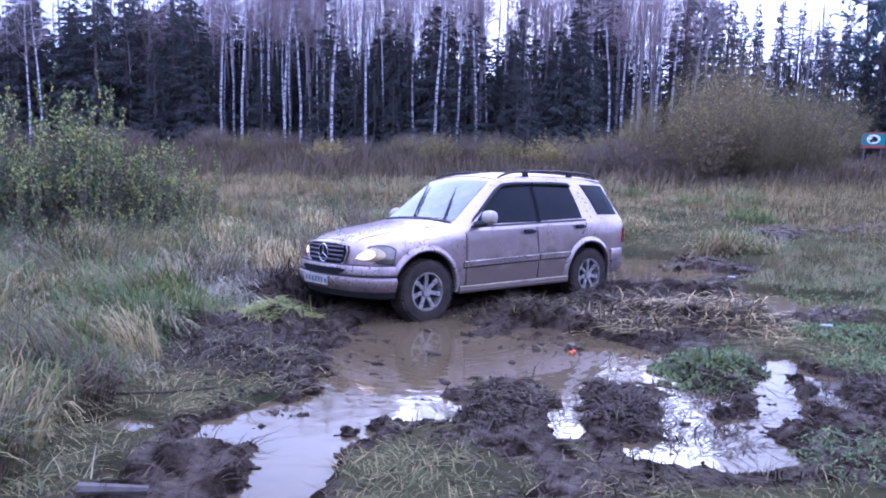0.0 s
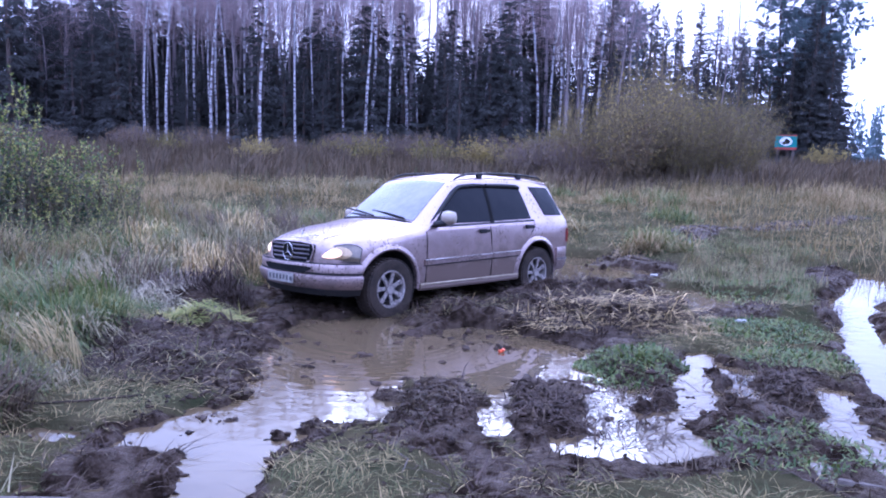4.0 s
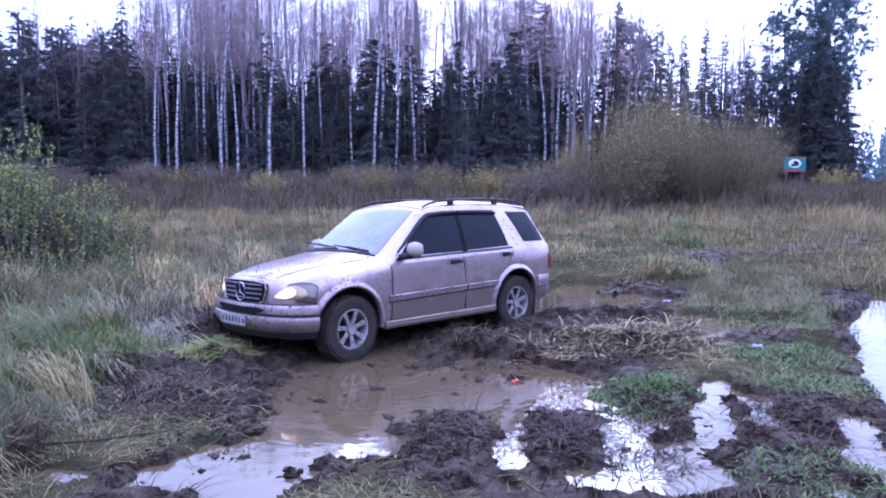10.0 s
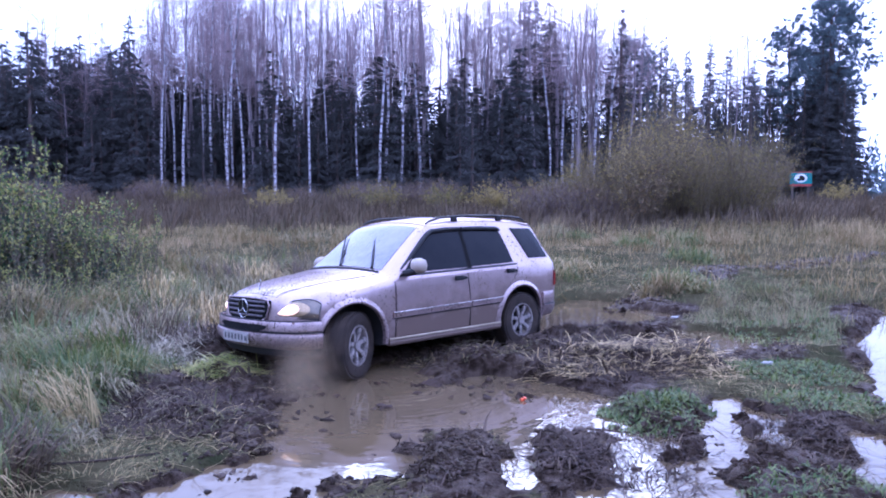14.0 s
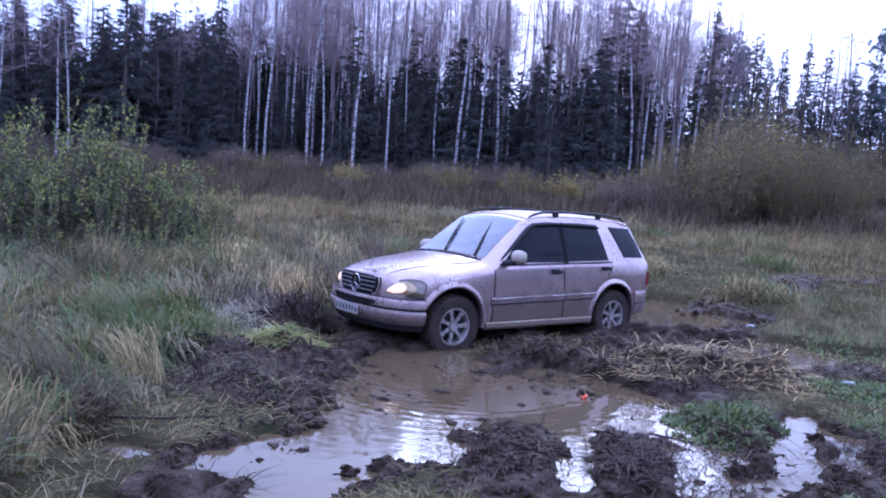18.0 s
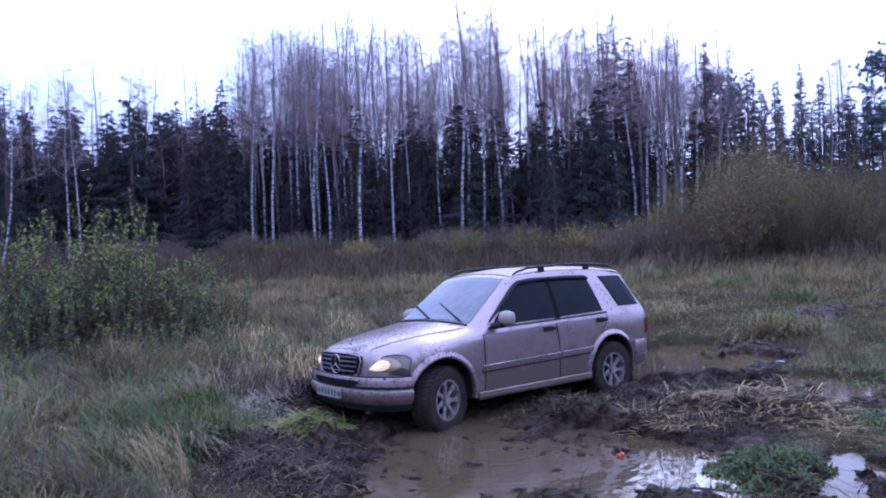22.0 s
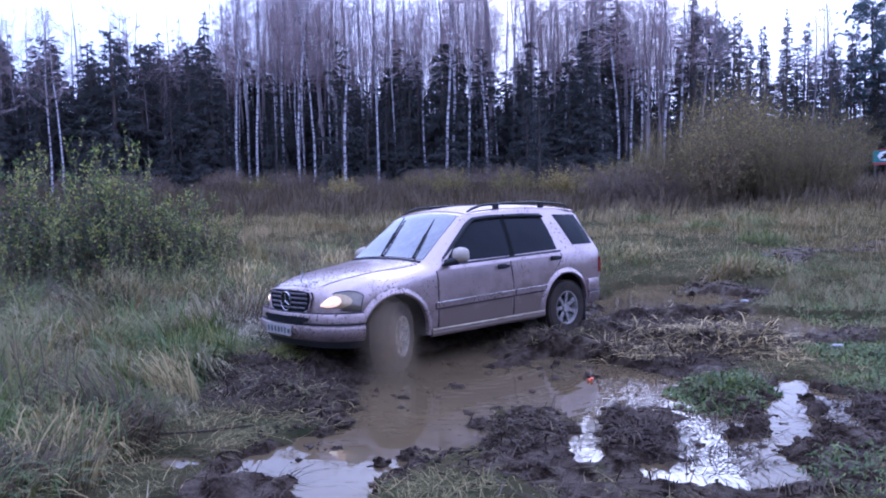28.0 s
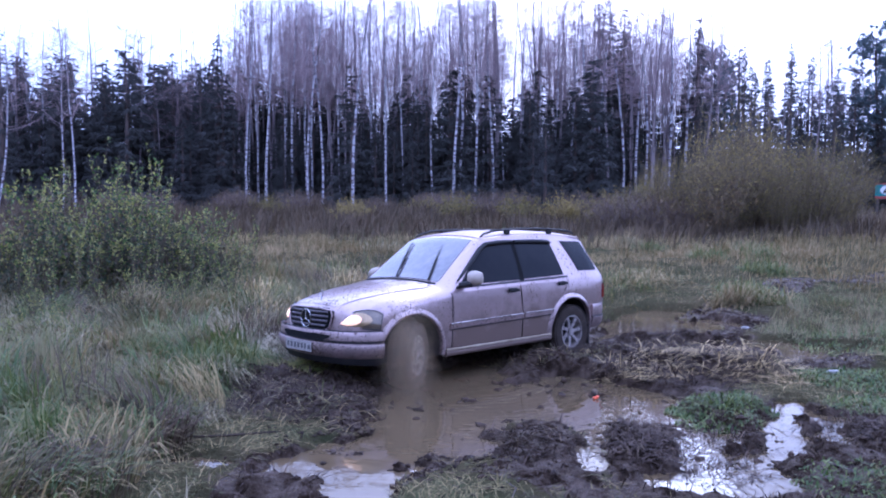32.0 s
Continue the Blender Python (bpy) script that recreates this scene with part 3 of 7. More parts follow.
def spread(lo, hi, dense_lo, dense_hi, d, grow=1.16):
    mid = list(np.arange(dense_lo, dense_hi, d))
    up, s, v = [], d, dense_hi
    while v < hi:
        up.append(v)
        s *= grow
        v += s
    down, s, v = [], d, dense_lo
    while v > lo:
        s *= grow
        v -= s
        down.append(v)
    return np.array(down[::-1] + mid + up + [hi])


gx, gy = spread(-900, 900, -4.0, 5.2, 0.034, 1.07), spread(-60, 1500, 3.0, 12.8, 0.036, 1.07)
GX, GY = np.meshgrid(gx, gy)
GZ = ground_z(GX, GY)
nx, ny = len(gx), len(gy)
idx = np.arange(nx * ny).reshape(ny, nx)
quads = np.stack([idx[:-1, :-1], idx[:-1, 1:], idx[1:, 1:], idx[1:, :-1]], axis=-1).reshape(-1, 4)
me = mesh_of("ground", np.stack([GX, GY, GZ], -1).reshape(-1, 3), quads, SOIL, True)
at = me.attributes.new("churn", 'FLOAT', 'POINT')
at.data.foreach_set("value", churn_at(GX, GY).ravel().astype(np.float32))
tagged(new("ground", me), "churned muddy meadow with rough grass, ruts and puddles", "ground", kind="structure")

wx, wy = np.arange(-4, 10.01, 0.25), np.arange(2.5, 15.01, 0.25)
WX, WY = np.meshgrid(wx, wy)
wi = np.arange(WX.size).reshape(WX.shape)
me = mesh_of("water", np.stack([WX, WY, WX * 0], -1).reshape(-1, 3), np.stack([wi[:-1, :-1], wi[:-1, 1:], wi[1:, 1:], wi[1:, :-1]], -1).reshape(-1, 4), WATER, True)
tagged(new("water", me), "brown muddy puddle water that mirrors the sky", "puddle", kind="structure")


# ---- the car ----
# stations along the car, front to back: x, underside z, sill half-width, waist half-width, shoulder z, shoulder half-width, roof-edge z, roof-edge half-width, centre z
STATIONS = [
    (2.17, 0.50, 0.30, 0.40, 0.74, 0.38, 0.84, 0.30, 0.865), (2.14, 0.42, 0.46, 0.53, 0.76, 0.51, 0.89, 0.38, 0.925), (2.06, 0.38, 0.60, 0.68, 0.79, 0.655, 0.93, 0.46, 0.965),
    (1.95, 0.36, 0.72, 0.79, 0.83, 0.765, 0.96, 0.52, 1.00), (1.80, 0.34, 0.80, 0.86, 0.88, 0.83, 0.99, 0.57, 1.035), (1.55, 0.32, 0.84, 0.895, 0.94, 0.865, 1.025, 0.62, 1.078),
    (1.20, 0.32, 0.86, 0.90, 0.99, 0.875, 1.065, 0.66, 1.12), (0.86, 0.32, 0.865, 0.90, 1.03, 0.88, 1.11, 0.72, 1.16)]
STATIONS += [
    (0.78, 0.32, 0.865, 0.90, 1.045, 0.88, 1.165, 0.715, 1.21), (0.50, 0.32, 0.865, 0.90, 1.06, 0.88, 1.375, 0.685, 1.43), (0.20, 0.32, 0.865, 0.90, 1.07, 0.88, 1.59, 0.65, 1.655),
    (0.06, 0.32, 0.865, 0.90, 1.075, 0.88, 1.65, 0.635, 1.712), (-0.40, 0.32, 0.865, 0.90, 1.09, 0.88, 1.69, 0.63, 1.757), (-1.10, 0.32, 0.865, 0.90, 1.105, 0.88, 1.695, 0.625, 1.757)]
STATIONS += [
    (-1.60, 0.33, 0.86, 0.90, 1.115, 0.875, 1.675, 0.615, 1.735), (-1.92, 0.35, 0.84, 0.89, 1.12, 0.865, 1.64, 0.60, 1.695), (-2.02, 0.36, 0.82, 0.88, 1.12, 0.855, 1.575, 0.61, 1.62),
    (-2.14, 0.38, 0.80, 0.865, 1.12, 0.84, 1.34, 0.67, 1.38), (-2.22, 0.40, 0.77, 0.845, 1.10, 0.82, 1.16, 0.72, 1.19), (-2.27, 0.44, 0.72, 0.80, 0.90, 0.78, 0.98, 0.70, 1.00), (-2.29, 0.50, 0.66, 0.74, 0.70, 0.72, 0.74, 0.64, 0.75)]


def station(x):
    xs = np.array([s[0] for s in STATIONS])[::-1]
    return [np.interp(x, xs, np.array([s[k] for s in STATIONS])[::-1]) for k in range(1, 9)]


def section(x):
    """Half cross-section of the body at x, from under the floor over the sill, flank, window line and roof edge to the middle."""
    zb, wb, wm, zs, ws, ze, we, zc = station(x)
    zm = 0.5 * (zb + zs) + 0.03
    pts = [(wb * 0.5, zb), (wb - 0.03, zb), (wb, zb + 0.03), (wb + (wm - wb) * 0.55, zb + (zm - zb) * 0.45), (wm, zm), (wm + 0.002, zm + (zs - zm) * 0.45), (wm - 0.004, zs - 0.05), (ws, zs)]
    for u in (0.12, 0.3, 0.5, 0.7, 0.86):
        pts.append((ws - 0.012 + (we - ws + 0.012) * u + 0.02 * math.sin(math.pi * u), zs + 0.012 + (ze - zs - 0.012) * u))
    pts += [(we, ze), (we - 0.045, ze + (zc - ze) * 0.36)]
    for u in (0.75, 0.5, 0.25, 0.0):
        pts.append(((we - 0.045) * u, ze + (zc - ze) * (0.36 + 0.64 * (1 - (u / 1.0) ** 2))))
    return np.array(pts)


def side_y(x, z):
    s = section(x)[2:14]
    return float(np.interp(z, s[:, 1], s[:, 0]))


def top_z(x, y):
    s = section(x)[13:]
    return float(np.interp(abs(y), s[::-1, 0], s[::-1, 1]))


def panel(corners, surface, n=10, m=8, lift=0.006, thick=0.010):
    """A curved panel that follows the body: four plan corners, a function from plan to the surface, and how far it stands proud."""
    bm = bmesh.new()
    (a, b, c, d) = [np.array(p, dtype=float) for p in corners]
    out, back = [], []
    for i in range(n + 1):
        for j in range(m + 1):
            u, v = i / n, j / m
            p = (a * (1 - u) + b * u) * (1 - v) + (d * (1 - u) + c * u) * v
            q, nrm = surface(*p)
            out.append(bm.verts.new(Vector(q) + Vector(nrm) * lift))
            back.append(bm.verts.new(Vector(q) + Vector(nrm) * (lift - thick)))
    for i in range(n):
        for j in range(m):
            k = i * (m + 1) + j
            bm.faces.new((out[k], out[k + 1], out[k + m + 2], out[k + m + 1]))
            bm.faces.new((back[k], back[k + m + 1], back[k + m + 2], back[k + 1]))
    rim = [i * (m + 1) for i in range(n + 1)] + [n * (m + 1) + j for j in range(1, m + 1)] + [i * (m + 1) + m for i in range(n - 1, -1, -1)] + list(range(m - 1, 0, -1))
    for k, e in enumerate(rim):
        f = rim[(k + 1) % len(rim)]
        bm.faces.new((out[e], out[f], back[f], back[e]))
    return bm


def flank(sign):
    def f(x, z):
        e = 0.01
        y = side_y(x, z)
        nz, nx_ = -(side_y(x, z + e) - y) / e, -(side_y(x + e, z) - y) / e
        n = Vector((nx_, 1, nz)).normalized()
        return (x, sign * y, z), (n.x, sign * n.y, n.z)
    return f


def upper(x, y):
    e = 0.02
    z = top_z(x, y)
    n = Vector((-(top_z(x + e, y) - top_z(x - e, y)) / (2 * e), -(top_z(x, y + e) - top_z(x, y - e)) / (2 * e), 1)).normalized()
    return (x, y, z), tuple(n)


def solid_of(verts, faces):
    bm = bmesh.new()
    vs = [bm.verts.new(v) for v in verts]
    for f in faces:
        bm.faces.new([vs[i] for i in f])
    return bm


def tube_bm(points, radii, sides=8):
    v, f = tube(points, radii, sides)
    bm = solid_of(v, f)
    bmesh.ops.holes_fill(bm, edges=[e for e in bm.edges if e.is_boundary])
    return bm


def ring_bm(profile, segments=40, arc=(0, 2 * math.pi)):
    """Spins (radius, y) points round the y axis."""
    full = arc[1] - arc[0] > 6.28
    n = segments if full else segments + 1
    bm = bmesh.new()
    rows = []
    for i in range(n):
        a = arc[0] + (arc[1] - arc[0]) * i / segments
        rows.append([bm.verts.new((r * math.cos(a), y, r * math.sin(a))) for r, y in profile])
    for i in range(segments):
        p, q = rows[i], rows[(i + 1) % n]
        for k in range(len(profile)):
            k2 = (k + 1) % len(profile)
            bm.faces.new((p[k], p[k2], q[k2], q[k]))
    if not full:
        bm.faces.new(rows[0])
        bm.faces.new(rows[-1][::-1])
    return bm


def body_shell(car):
    xs = sorted(set(np.concatenate([np.linspace(2.17, 1.8, 12), np.linspace(1.8, 0.86, 16), np.linspace(0.86, 0.05, 18), np.linspace(0.05, -1.9, 24), np.linspace(-1.9, -2.29, 14)]).round(4)), reverse=True)
    bm = bmesh.new()
    rows = []
    for x in xs:
        s = section(x)
        left = [bm.verts.new((x, p[0], p[1])) for p in s]
        right = [bm.verts.new((x, -p[0], p[1])) for p in s[:-1]]
        rows.append(left + right[::-1])
    for a, b in zip(rows, rows[1:]):
        for k in range(len(a)):
            k2 = (k + 1) % len(a)
            bm.faces.new((a[k], b[k], b[k2], a[k2]))
    bm.faces.new(rows[0])
    bm.faces.new(rows[-1][::-1])
    bmesh.ops.recalc_face_normals(bm, faces=bm.faces)
    shell = bpy.data.meshes.new("shell")
    bm.to_mesh(shell)
    bm.free()
    ob = new("shell", shell)
    cutters = []
    for wxx in (1.41, -1.41):
        cb = bmesh.new()
        for sgn in (1, -1):
            bmesh.ops.create_cone(cb, cap_ends=True, segments=48, radius1=0.435, radius2=0.435, depth=0.5, matrix=pose(wxx, sgn * 0.85, 0.40, 90))
        cm = bpy.data.meshes.new("cutter")
        cb.to_mesh(cm)
        cb.free()
        c = new("cutter", cm)
        cutters.append(c)
        md = ob.modifiers.new("arch", 'BOOLEAN')
        md.operation, md.object, md.solver = 'DIFFERENCE', c, 'EXACT'
    dg = bpy.context.evaluated_depsgraph_get()
    me = bpy.data.meshes.new_from_object(ob.evaluated_get(dg))
    for o in [ob] + cutters:
        bpy.data.objects.remove(o)
    me.materials.clear()
    me.materials.append(PAINT_BODY)
    me.materials.append(BLACK)
    for p in me.polygons:
        c, n = p.center, p.normal
        inner = any(abs(math.hypot(c.x - w, c.z - 0.40) - 0.435) < 0.03 and abs(n.y) < 0.5 and abs(c.y) < 0.9 for w in (1.41, -1.41)) and n.z < 0.9
        wall_in = abs(abs(c.y) - 0.60) < 0.01 and abs(n.y) > 0.9
        p.material_index = 1 if inner or wall_in or c.z < 0.34 else 0
        p.use_smooth = True
    me.set_sharp_from_angle(angle=radians(32))
    return place("body", me, car, label="silver painted body shell splashed with mud")


def wheel(car, name):
    """Tyre with tread blocks; rim, seven spokes and a hub cap under it. The outer face looks along +y."""
    prof = [(0.215, -0.115), (0.30, -0.128), (0.335, -0.122), (0.352, -0.10), (0.357, -0.05), (0.357, 0.05), (0.352, 0.10), (0.335, 0.122), (0.30, 0.128), (0.215, 0.115), (0.21, 0.0)]
    bm = ring_bm(prof, 48)
    for i in range(44):
        a = 2 * math.pi * i / 44
        for y0, y1, s in ((-0.115, -0.045, 0.0), (-0.03, 0.03, 0.5), (0.045, 0.115, 0.0)):
            m = pose(0, 0, 0, 0, math.degrees(a + s * 2 * math.pi / 44), 0) @ Matrix.Translation((0, (y0 + y1) / 2, 0.357)) @ Matrix.Diagonal((0.034, y1 - y0, 0.018, 1))
            bmesh.ops.create_cube(bm, size=1.0, matrix=m)
    w = part(name, bm, RUBBER, car, "chunky road tyre caked with wet mud")
    rimp = [(0.222, -0.10), (0.228, 0.105), (0.222, 0.118), (0.205, 0.116), (0.195, 0.09), (0.20, -0.10)]
    part("rim", ring_bm(rimp, 40), ALLOY, w, "silver alloy wheel rim")
    drum = bmesh.new()
    bmesh.ops.create_cone(drum, cap_ends=True, segments=28, radius1=0.16, radius2=0.16, depth=0.05, matrix=pose(0, 0.0, 0, 90))
    part("brake_disc", drum, BLACK, w)
    sp = bmesh.new()
    for k, (r, hw, y) in enumerate(((0.045, 0.026, 0.085), (0.12, 0.021, 0.098), (0.205, 0.030, 0.100))):
        for yy in (y, y - 0.028):
            for s in (-1, 1):
                sp.verts.new((s * hw, yy, r))
    sp.verts.ensure_lookup_table()
    v = sp.verts
    for k in (0, 4):
        for q in ((k, k + 1, k + 5, k + 4), (k + 2, k + 6, k + 7, k + 3), (k, k + 4, k + 6, k + 2), (k + 1, k + 3, k + 7, k + 5)):
            sp.faces.new([v[i] for i in q])
    sp.faces.new((v[0], v[2], v[3], v[1]))
    sp.faces.new((v[8], v[9], v[11], v[10]))
    bmesh.ops.bevel(sp, geom=sp.edges[:], offset=0.004, segments=1, affect='EDGES')
    first = part("spoke", sp, ALLOY, w)
    for i in range(1, 7):
        place("spoke", first.data, w, pose(0, 0, 0, 0, 360 / 7 * i))
    hub = bmesh.new()
    bmesh.ops.create_cone(hub, cap_ends=True, segments=24, radius1=0.058, radius2=0.045, depth=0.05, matrix=pose(0, 0.085, 0, 90))
    bmesh.ops.bevel(hub, geom=hub.edges[:], offset=0.004, segments=2, affect='EDGES')
    part("hub_cap", hub, ALLOY, w)
    return w


def bumper(car, front):
    """A bumper that wraps round the corner: an outline in plan, swept with an upright profile."""
    if front:
        plan = [(1.84, 0.895), (1.95, 0.86), (2.06, 0.77), (2.15, 0.62), (2.205, 0.42), (2.235, 0.2), (2.245, 0)]
        prof = [(0.0, 0.665), (0.015, 0.685), (0.028, 0.66), (0.028, 0.59), (0.006, 0.572), (0.05, 0.552), (0.060, 0.525), (0.046, 0.47), (0.004, 0.41), (-0.06, 0.365), (-0.12, 0.355), (-0.12, 0.66)]
    else:
        plan = [(-1.86, 0.895), (-2.05, 0.88), (-2.2, 0.82), (-2.29, 0.68), (-2.33, 0.4), (-2.34, 0)]
        prof = [(0.0, 0.70), (0.02, 0.715), (0.03, 0.69), (0.03, 0.60), (0.02, 0.55), (0.035, 0.53), (0.02, 0.45), (-0.02, 0.38), (-0.10, 0.37), (-0.10, 0.70)]
    path = plan + [(x, -y) for x, y in plan[-2::-1]]
    xs, ys = zip(*path)
    k = np.linspace(0, len(path) - 1, 49)
    px, py = np.interp(k, range(len(path)), xs), np.interp(k, range(len(path)), ys)
    for _ in range(2):
        px[1:-1], py[1:-1] = (px[:-2] + 2 * px[1:-1] + px[2:]) / 4, (py[:-2] + 2 * py[1:-1] + py[2:]) / 4
    tx, ty = np.gradient(px), np.gradient(py)
    s = -1.0 if front else 1.0
    ln = np.hypot(tx, ty)
    nxv, nyv = s * ty / ln, -s * tx / ln
    bm = bmesh.new()
    rows = [[bm.verts.new((px[i] + nxv[i] * o, py[i] + nyv[i] * o, z)) for o, z in prof] for i in range(len(px))]
    for a, b in zip(rows, rows[1:]):
        for j in range(len(prof)):
            j2 = (j + 1) % len(prof)
            bm.faces.new((a[j], b[j], b[j2], a[j2]))
    bm.faces.new(rows[0])
    bm.faces.new(rows[-1][::-1])
    b = part("front_bumper" if front else "rear_bumper", bm, PAINT, car, "silver painted bumper smeared with mud")
    o, z = (0.026, 0.574) if front else (0.03, 0.545)
    part("rub_strip", tube_bm([(px[i] + nxv[i] * o, py[i] + nyv[i] * o, z) for i in range(len(px))], 0.009, 5), BLACK, b)
    if front:
        lip = bmesh.new()
        lrows = [[lip.verts.new((px[i] + nxv[i] * o_, py[i] + nyv[i] * o_, z_)) for o_, z_ in ((-0.012, 0.405), (-0.03, 0.365), (-0.06, 0.32), (-0.13, 0.31), (-0.13, 0.39))] for i in range(len(px))]
        for a, b_ in zip(lrows, lrows[1:]):
            for j in range(5):
                lip.faces.new((a[j], b_[j], b_[(j + 1) % 5], a[(j + 1) % 5]))
        lip.faces.new(lrows[0])
        lip.faces.new(lrows[-1][::-1])
        part("lower_valance", lip, BLACK, b, "black lower valance")
        part("top_gap", tube_bm([(px[i] + nxv[i] * 0.006, py[i] + nyv[i] * 0.006, 0.69) for i in range(len(px))], 0.009, 5), BLACK, b)
    return b


def headlight(car, s):
    """A swept-back lens that wraps the front corner, with a lit lamp behind it."""
    bm = bmesh.new()
    n, m = 18, 7

    def skin(a, v, out=0.0):
        """A point of the lens: a runs from the grille (0) to the wing (1), v from its foot (0) to its brow (1)."""
        zt = float(np.interp(a, (0, 0.12, 0.28, 0.5, 0.75, 0.92, 1), (0.752, 0.80, 0.852, 0.895, 0.912, 0.895, 0.855)))
        zb = float(np.interp(a, (0, 0.3, 1), (0.738, 0.724, 0.704)))
        x = 2.118 - 0.05 * a - 0.225 * a ** 2.2
        y = 0.435 + 0.42 * a
        bul = 0.016 + 0.018 * math.sin(math.pi * min(1, v * 0.85 + 0.12)) + out
        nx_, ny_ = 0.92 - 0.45 * a, 0.35 + 0.5 * a
        return (x + nx_ * bul - 0.06 * v * v, s * (y + ny_ * bul - 0.025 * v * v), zb + (zt - zb) * v)
    rows = [[skin(i / n, j / m) for j in range(m + 1)] for i in range(n + 1)]
    fr = [[bm.verts.new(p) for p in r] for r in rows]
    bk = [[bm.verts.new((p[0] - 0.06, p[1] - s * 0.06, p[2])) for p in r] for r in rows]
    for A, flip in ((fr, False), (bk, True)):
        for i in range(n):
            for j in range(m):
                q = (A[i][j], A[i + 1][j], A[i + 1][j + 1], A[i][j + 1])
                bm.faces.new(q[::-1] if flip else q)
    for i in range(n):
        bm.faces.new((fr[i][0], bk[i][0], bk[i + 1][0], fr[i + 1][0]))
        bm.faces.new((fr[i][m], fr[i + 1][m], bk[i + 1][m], bk[i][m]))
    for j in range(m):
        bm.faces.new((fr[0][j], fr[0][j + 1], bk[0][j + 1], bk[0][j]))
        bm.faces.new((fr[n][j], bk[n][j], bk[n][j + 1], fr[n][j + 1]))
    h = part("headlight", bm, LENS, car, "clouded glass headlight, lit")
    edge = [rows[i][0] for i in range(n + 1)] + [rows[n][j] for j in range(1, m + 1)] + [rows[i][m] for i in range(n - 1, -1, -1)] + [rows[0][j] for j in range(m - 1, -1, -1)]
    part("seal", tube_bm(edge, 0.006, 5), BLACK, h)

    def disc(name, a0, v0, ra, rv, out, material, label):
        d = bmesh.new()
        mid = d.verts.new(skin(a0, v0, out + 0.004))
        loop = [[d.verts.new(skin(a0 + ra * r * math.cos(t), v0 + rv * r * math.sin(t), out + 0.004 * (1 - r * r))) for t in np.linspace(0, 2 * math.pi, 22, endpoint=False)] for r in (0.35, 0.7, 1.0)]
        for q in range(22):
            q2 = (q + 1) % 22
            d.faces.new((mid, loop[0][q], loop[0][q2]))
            for A, B in zip(loop, loop[1:]):
                d.faces.new((A[q], B[q], B[q2], A[q2]))
        part(name, d, material, h, label)

    disc("reflector", 0.46, 0.49, 0.40, 0.42, 0.004, HALO, "clear glass reflector")
    disc("lamp", 0.42, 0.50, 0.25, 0.33, 0.009, LAMP, "warm lit lamp")
    disc("bulb", 0.40, 0.56, 0.10, 0.19, 0.014, CORE, "bright bulb")
    return h


def grille(car):
    bm = bmesh.new()
    outline = [(-0.40, 0.905), (-0.43, 0.845), (-0.395, 0.715), (-0.31, 0.68), (0.31, 0.68), (0.395, 0.715), (0.43, 0.845), (0.40, 0.905), (0.2, 0.92), (-0.2, 0.92)]
    rows = []
    for z in np.linspace(0.68, 0.92, 9):
        w = float(np.interp(z, (0.68, 0.715, 0.845, 0.905, 0.92), (0.31, 0.395, 0.43, 0.40, 0.30)))
        ys = np.linspace(-w, w, 13)
        rows.append([bm.verts.new((2.05, -w, z))] + [bm.verts.new((2.212 - 0.18 * y * y - 0.10 * (z - 0.70), y, z)) for y in ys] + [bm.verts.new((2.05, w, z))])
    for p, q in zip(rows, rows[1:]):
        for j in range(14):
            bm.faces.new((p[j], p[j + 1], q[j + 1], q[j]))
    bm.faces.new(rows[0][::-1])
    bm.faces.new(rows[-1])
    g = part("grille", bm, DARK, car, "dark louvred grille with a bright frame")
    for z in (0.735, 0.785, 0.835, 0.882):
        w = 0.36 if z > 0.75 else 0.33
        pts = [(2.222 - 0.18 * y * y - 0.10 * (z - 0.70), y, z) for y in np.linspace(-w, w, 13)]
        part("slat", tube_bm(pts, 0.012, 6), SLAT, g)
    rim = [(2.216 - 0.18 * y * y - 0.10 * (z - 0.70), y, z) for y, z in outline + outline[:1]]
    part("frame", tube_bm(rim, 0.011, 6), PAINT, g)
    pts = [(2.234 - 0.02, 0.10 * math.cos(a_), 0.80 + 0.10 * math.sin(a_)) for a_ in np.linspace(0, 2 * math.pi, 29)]
    part("badge", tube_bm([(x + 0.012, y, z) for x, y, z in pts], 0.008, 6), CHROME, g, "round chrome badge")
    disc = bmesh.new()
    bmesh.ops.create_cone(disc, cap_ends=True, segments=28, radius1=0.095, radius2=0.095, depth=0.02, matrix=pose(2.214, 0, 0.80, 0, 90))
    part("badge_plate", disc, DARK, g)
    for ang in (90, 210, 330):
        c, s = math.cos(radians(ang)), math.sin(radians(ang))
        part("badge_bar", tube_bm([(2.229, 0, 0.80), (2.229, 0.095 * c, 0.80 + 0.095 * s)], [0.010, 0.005], 6), CHROME, g)


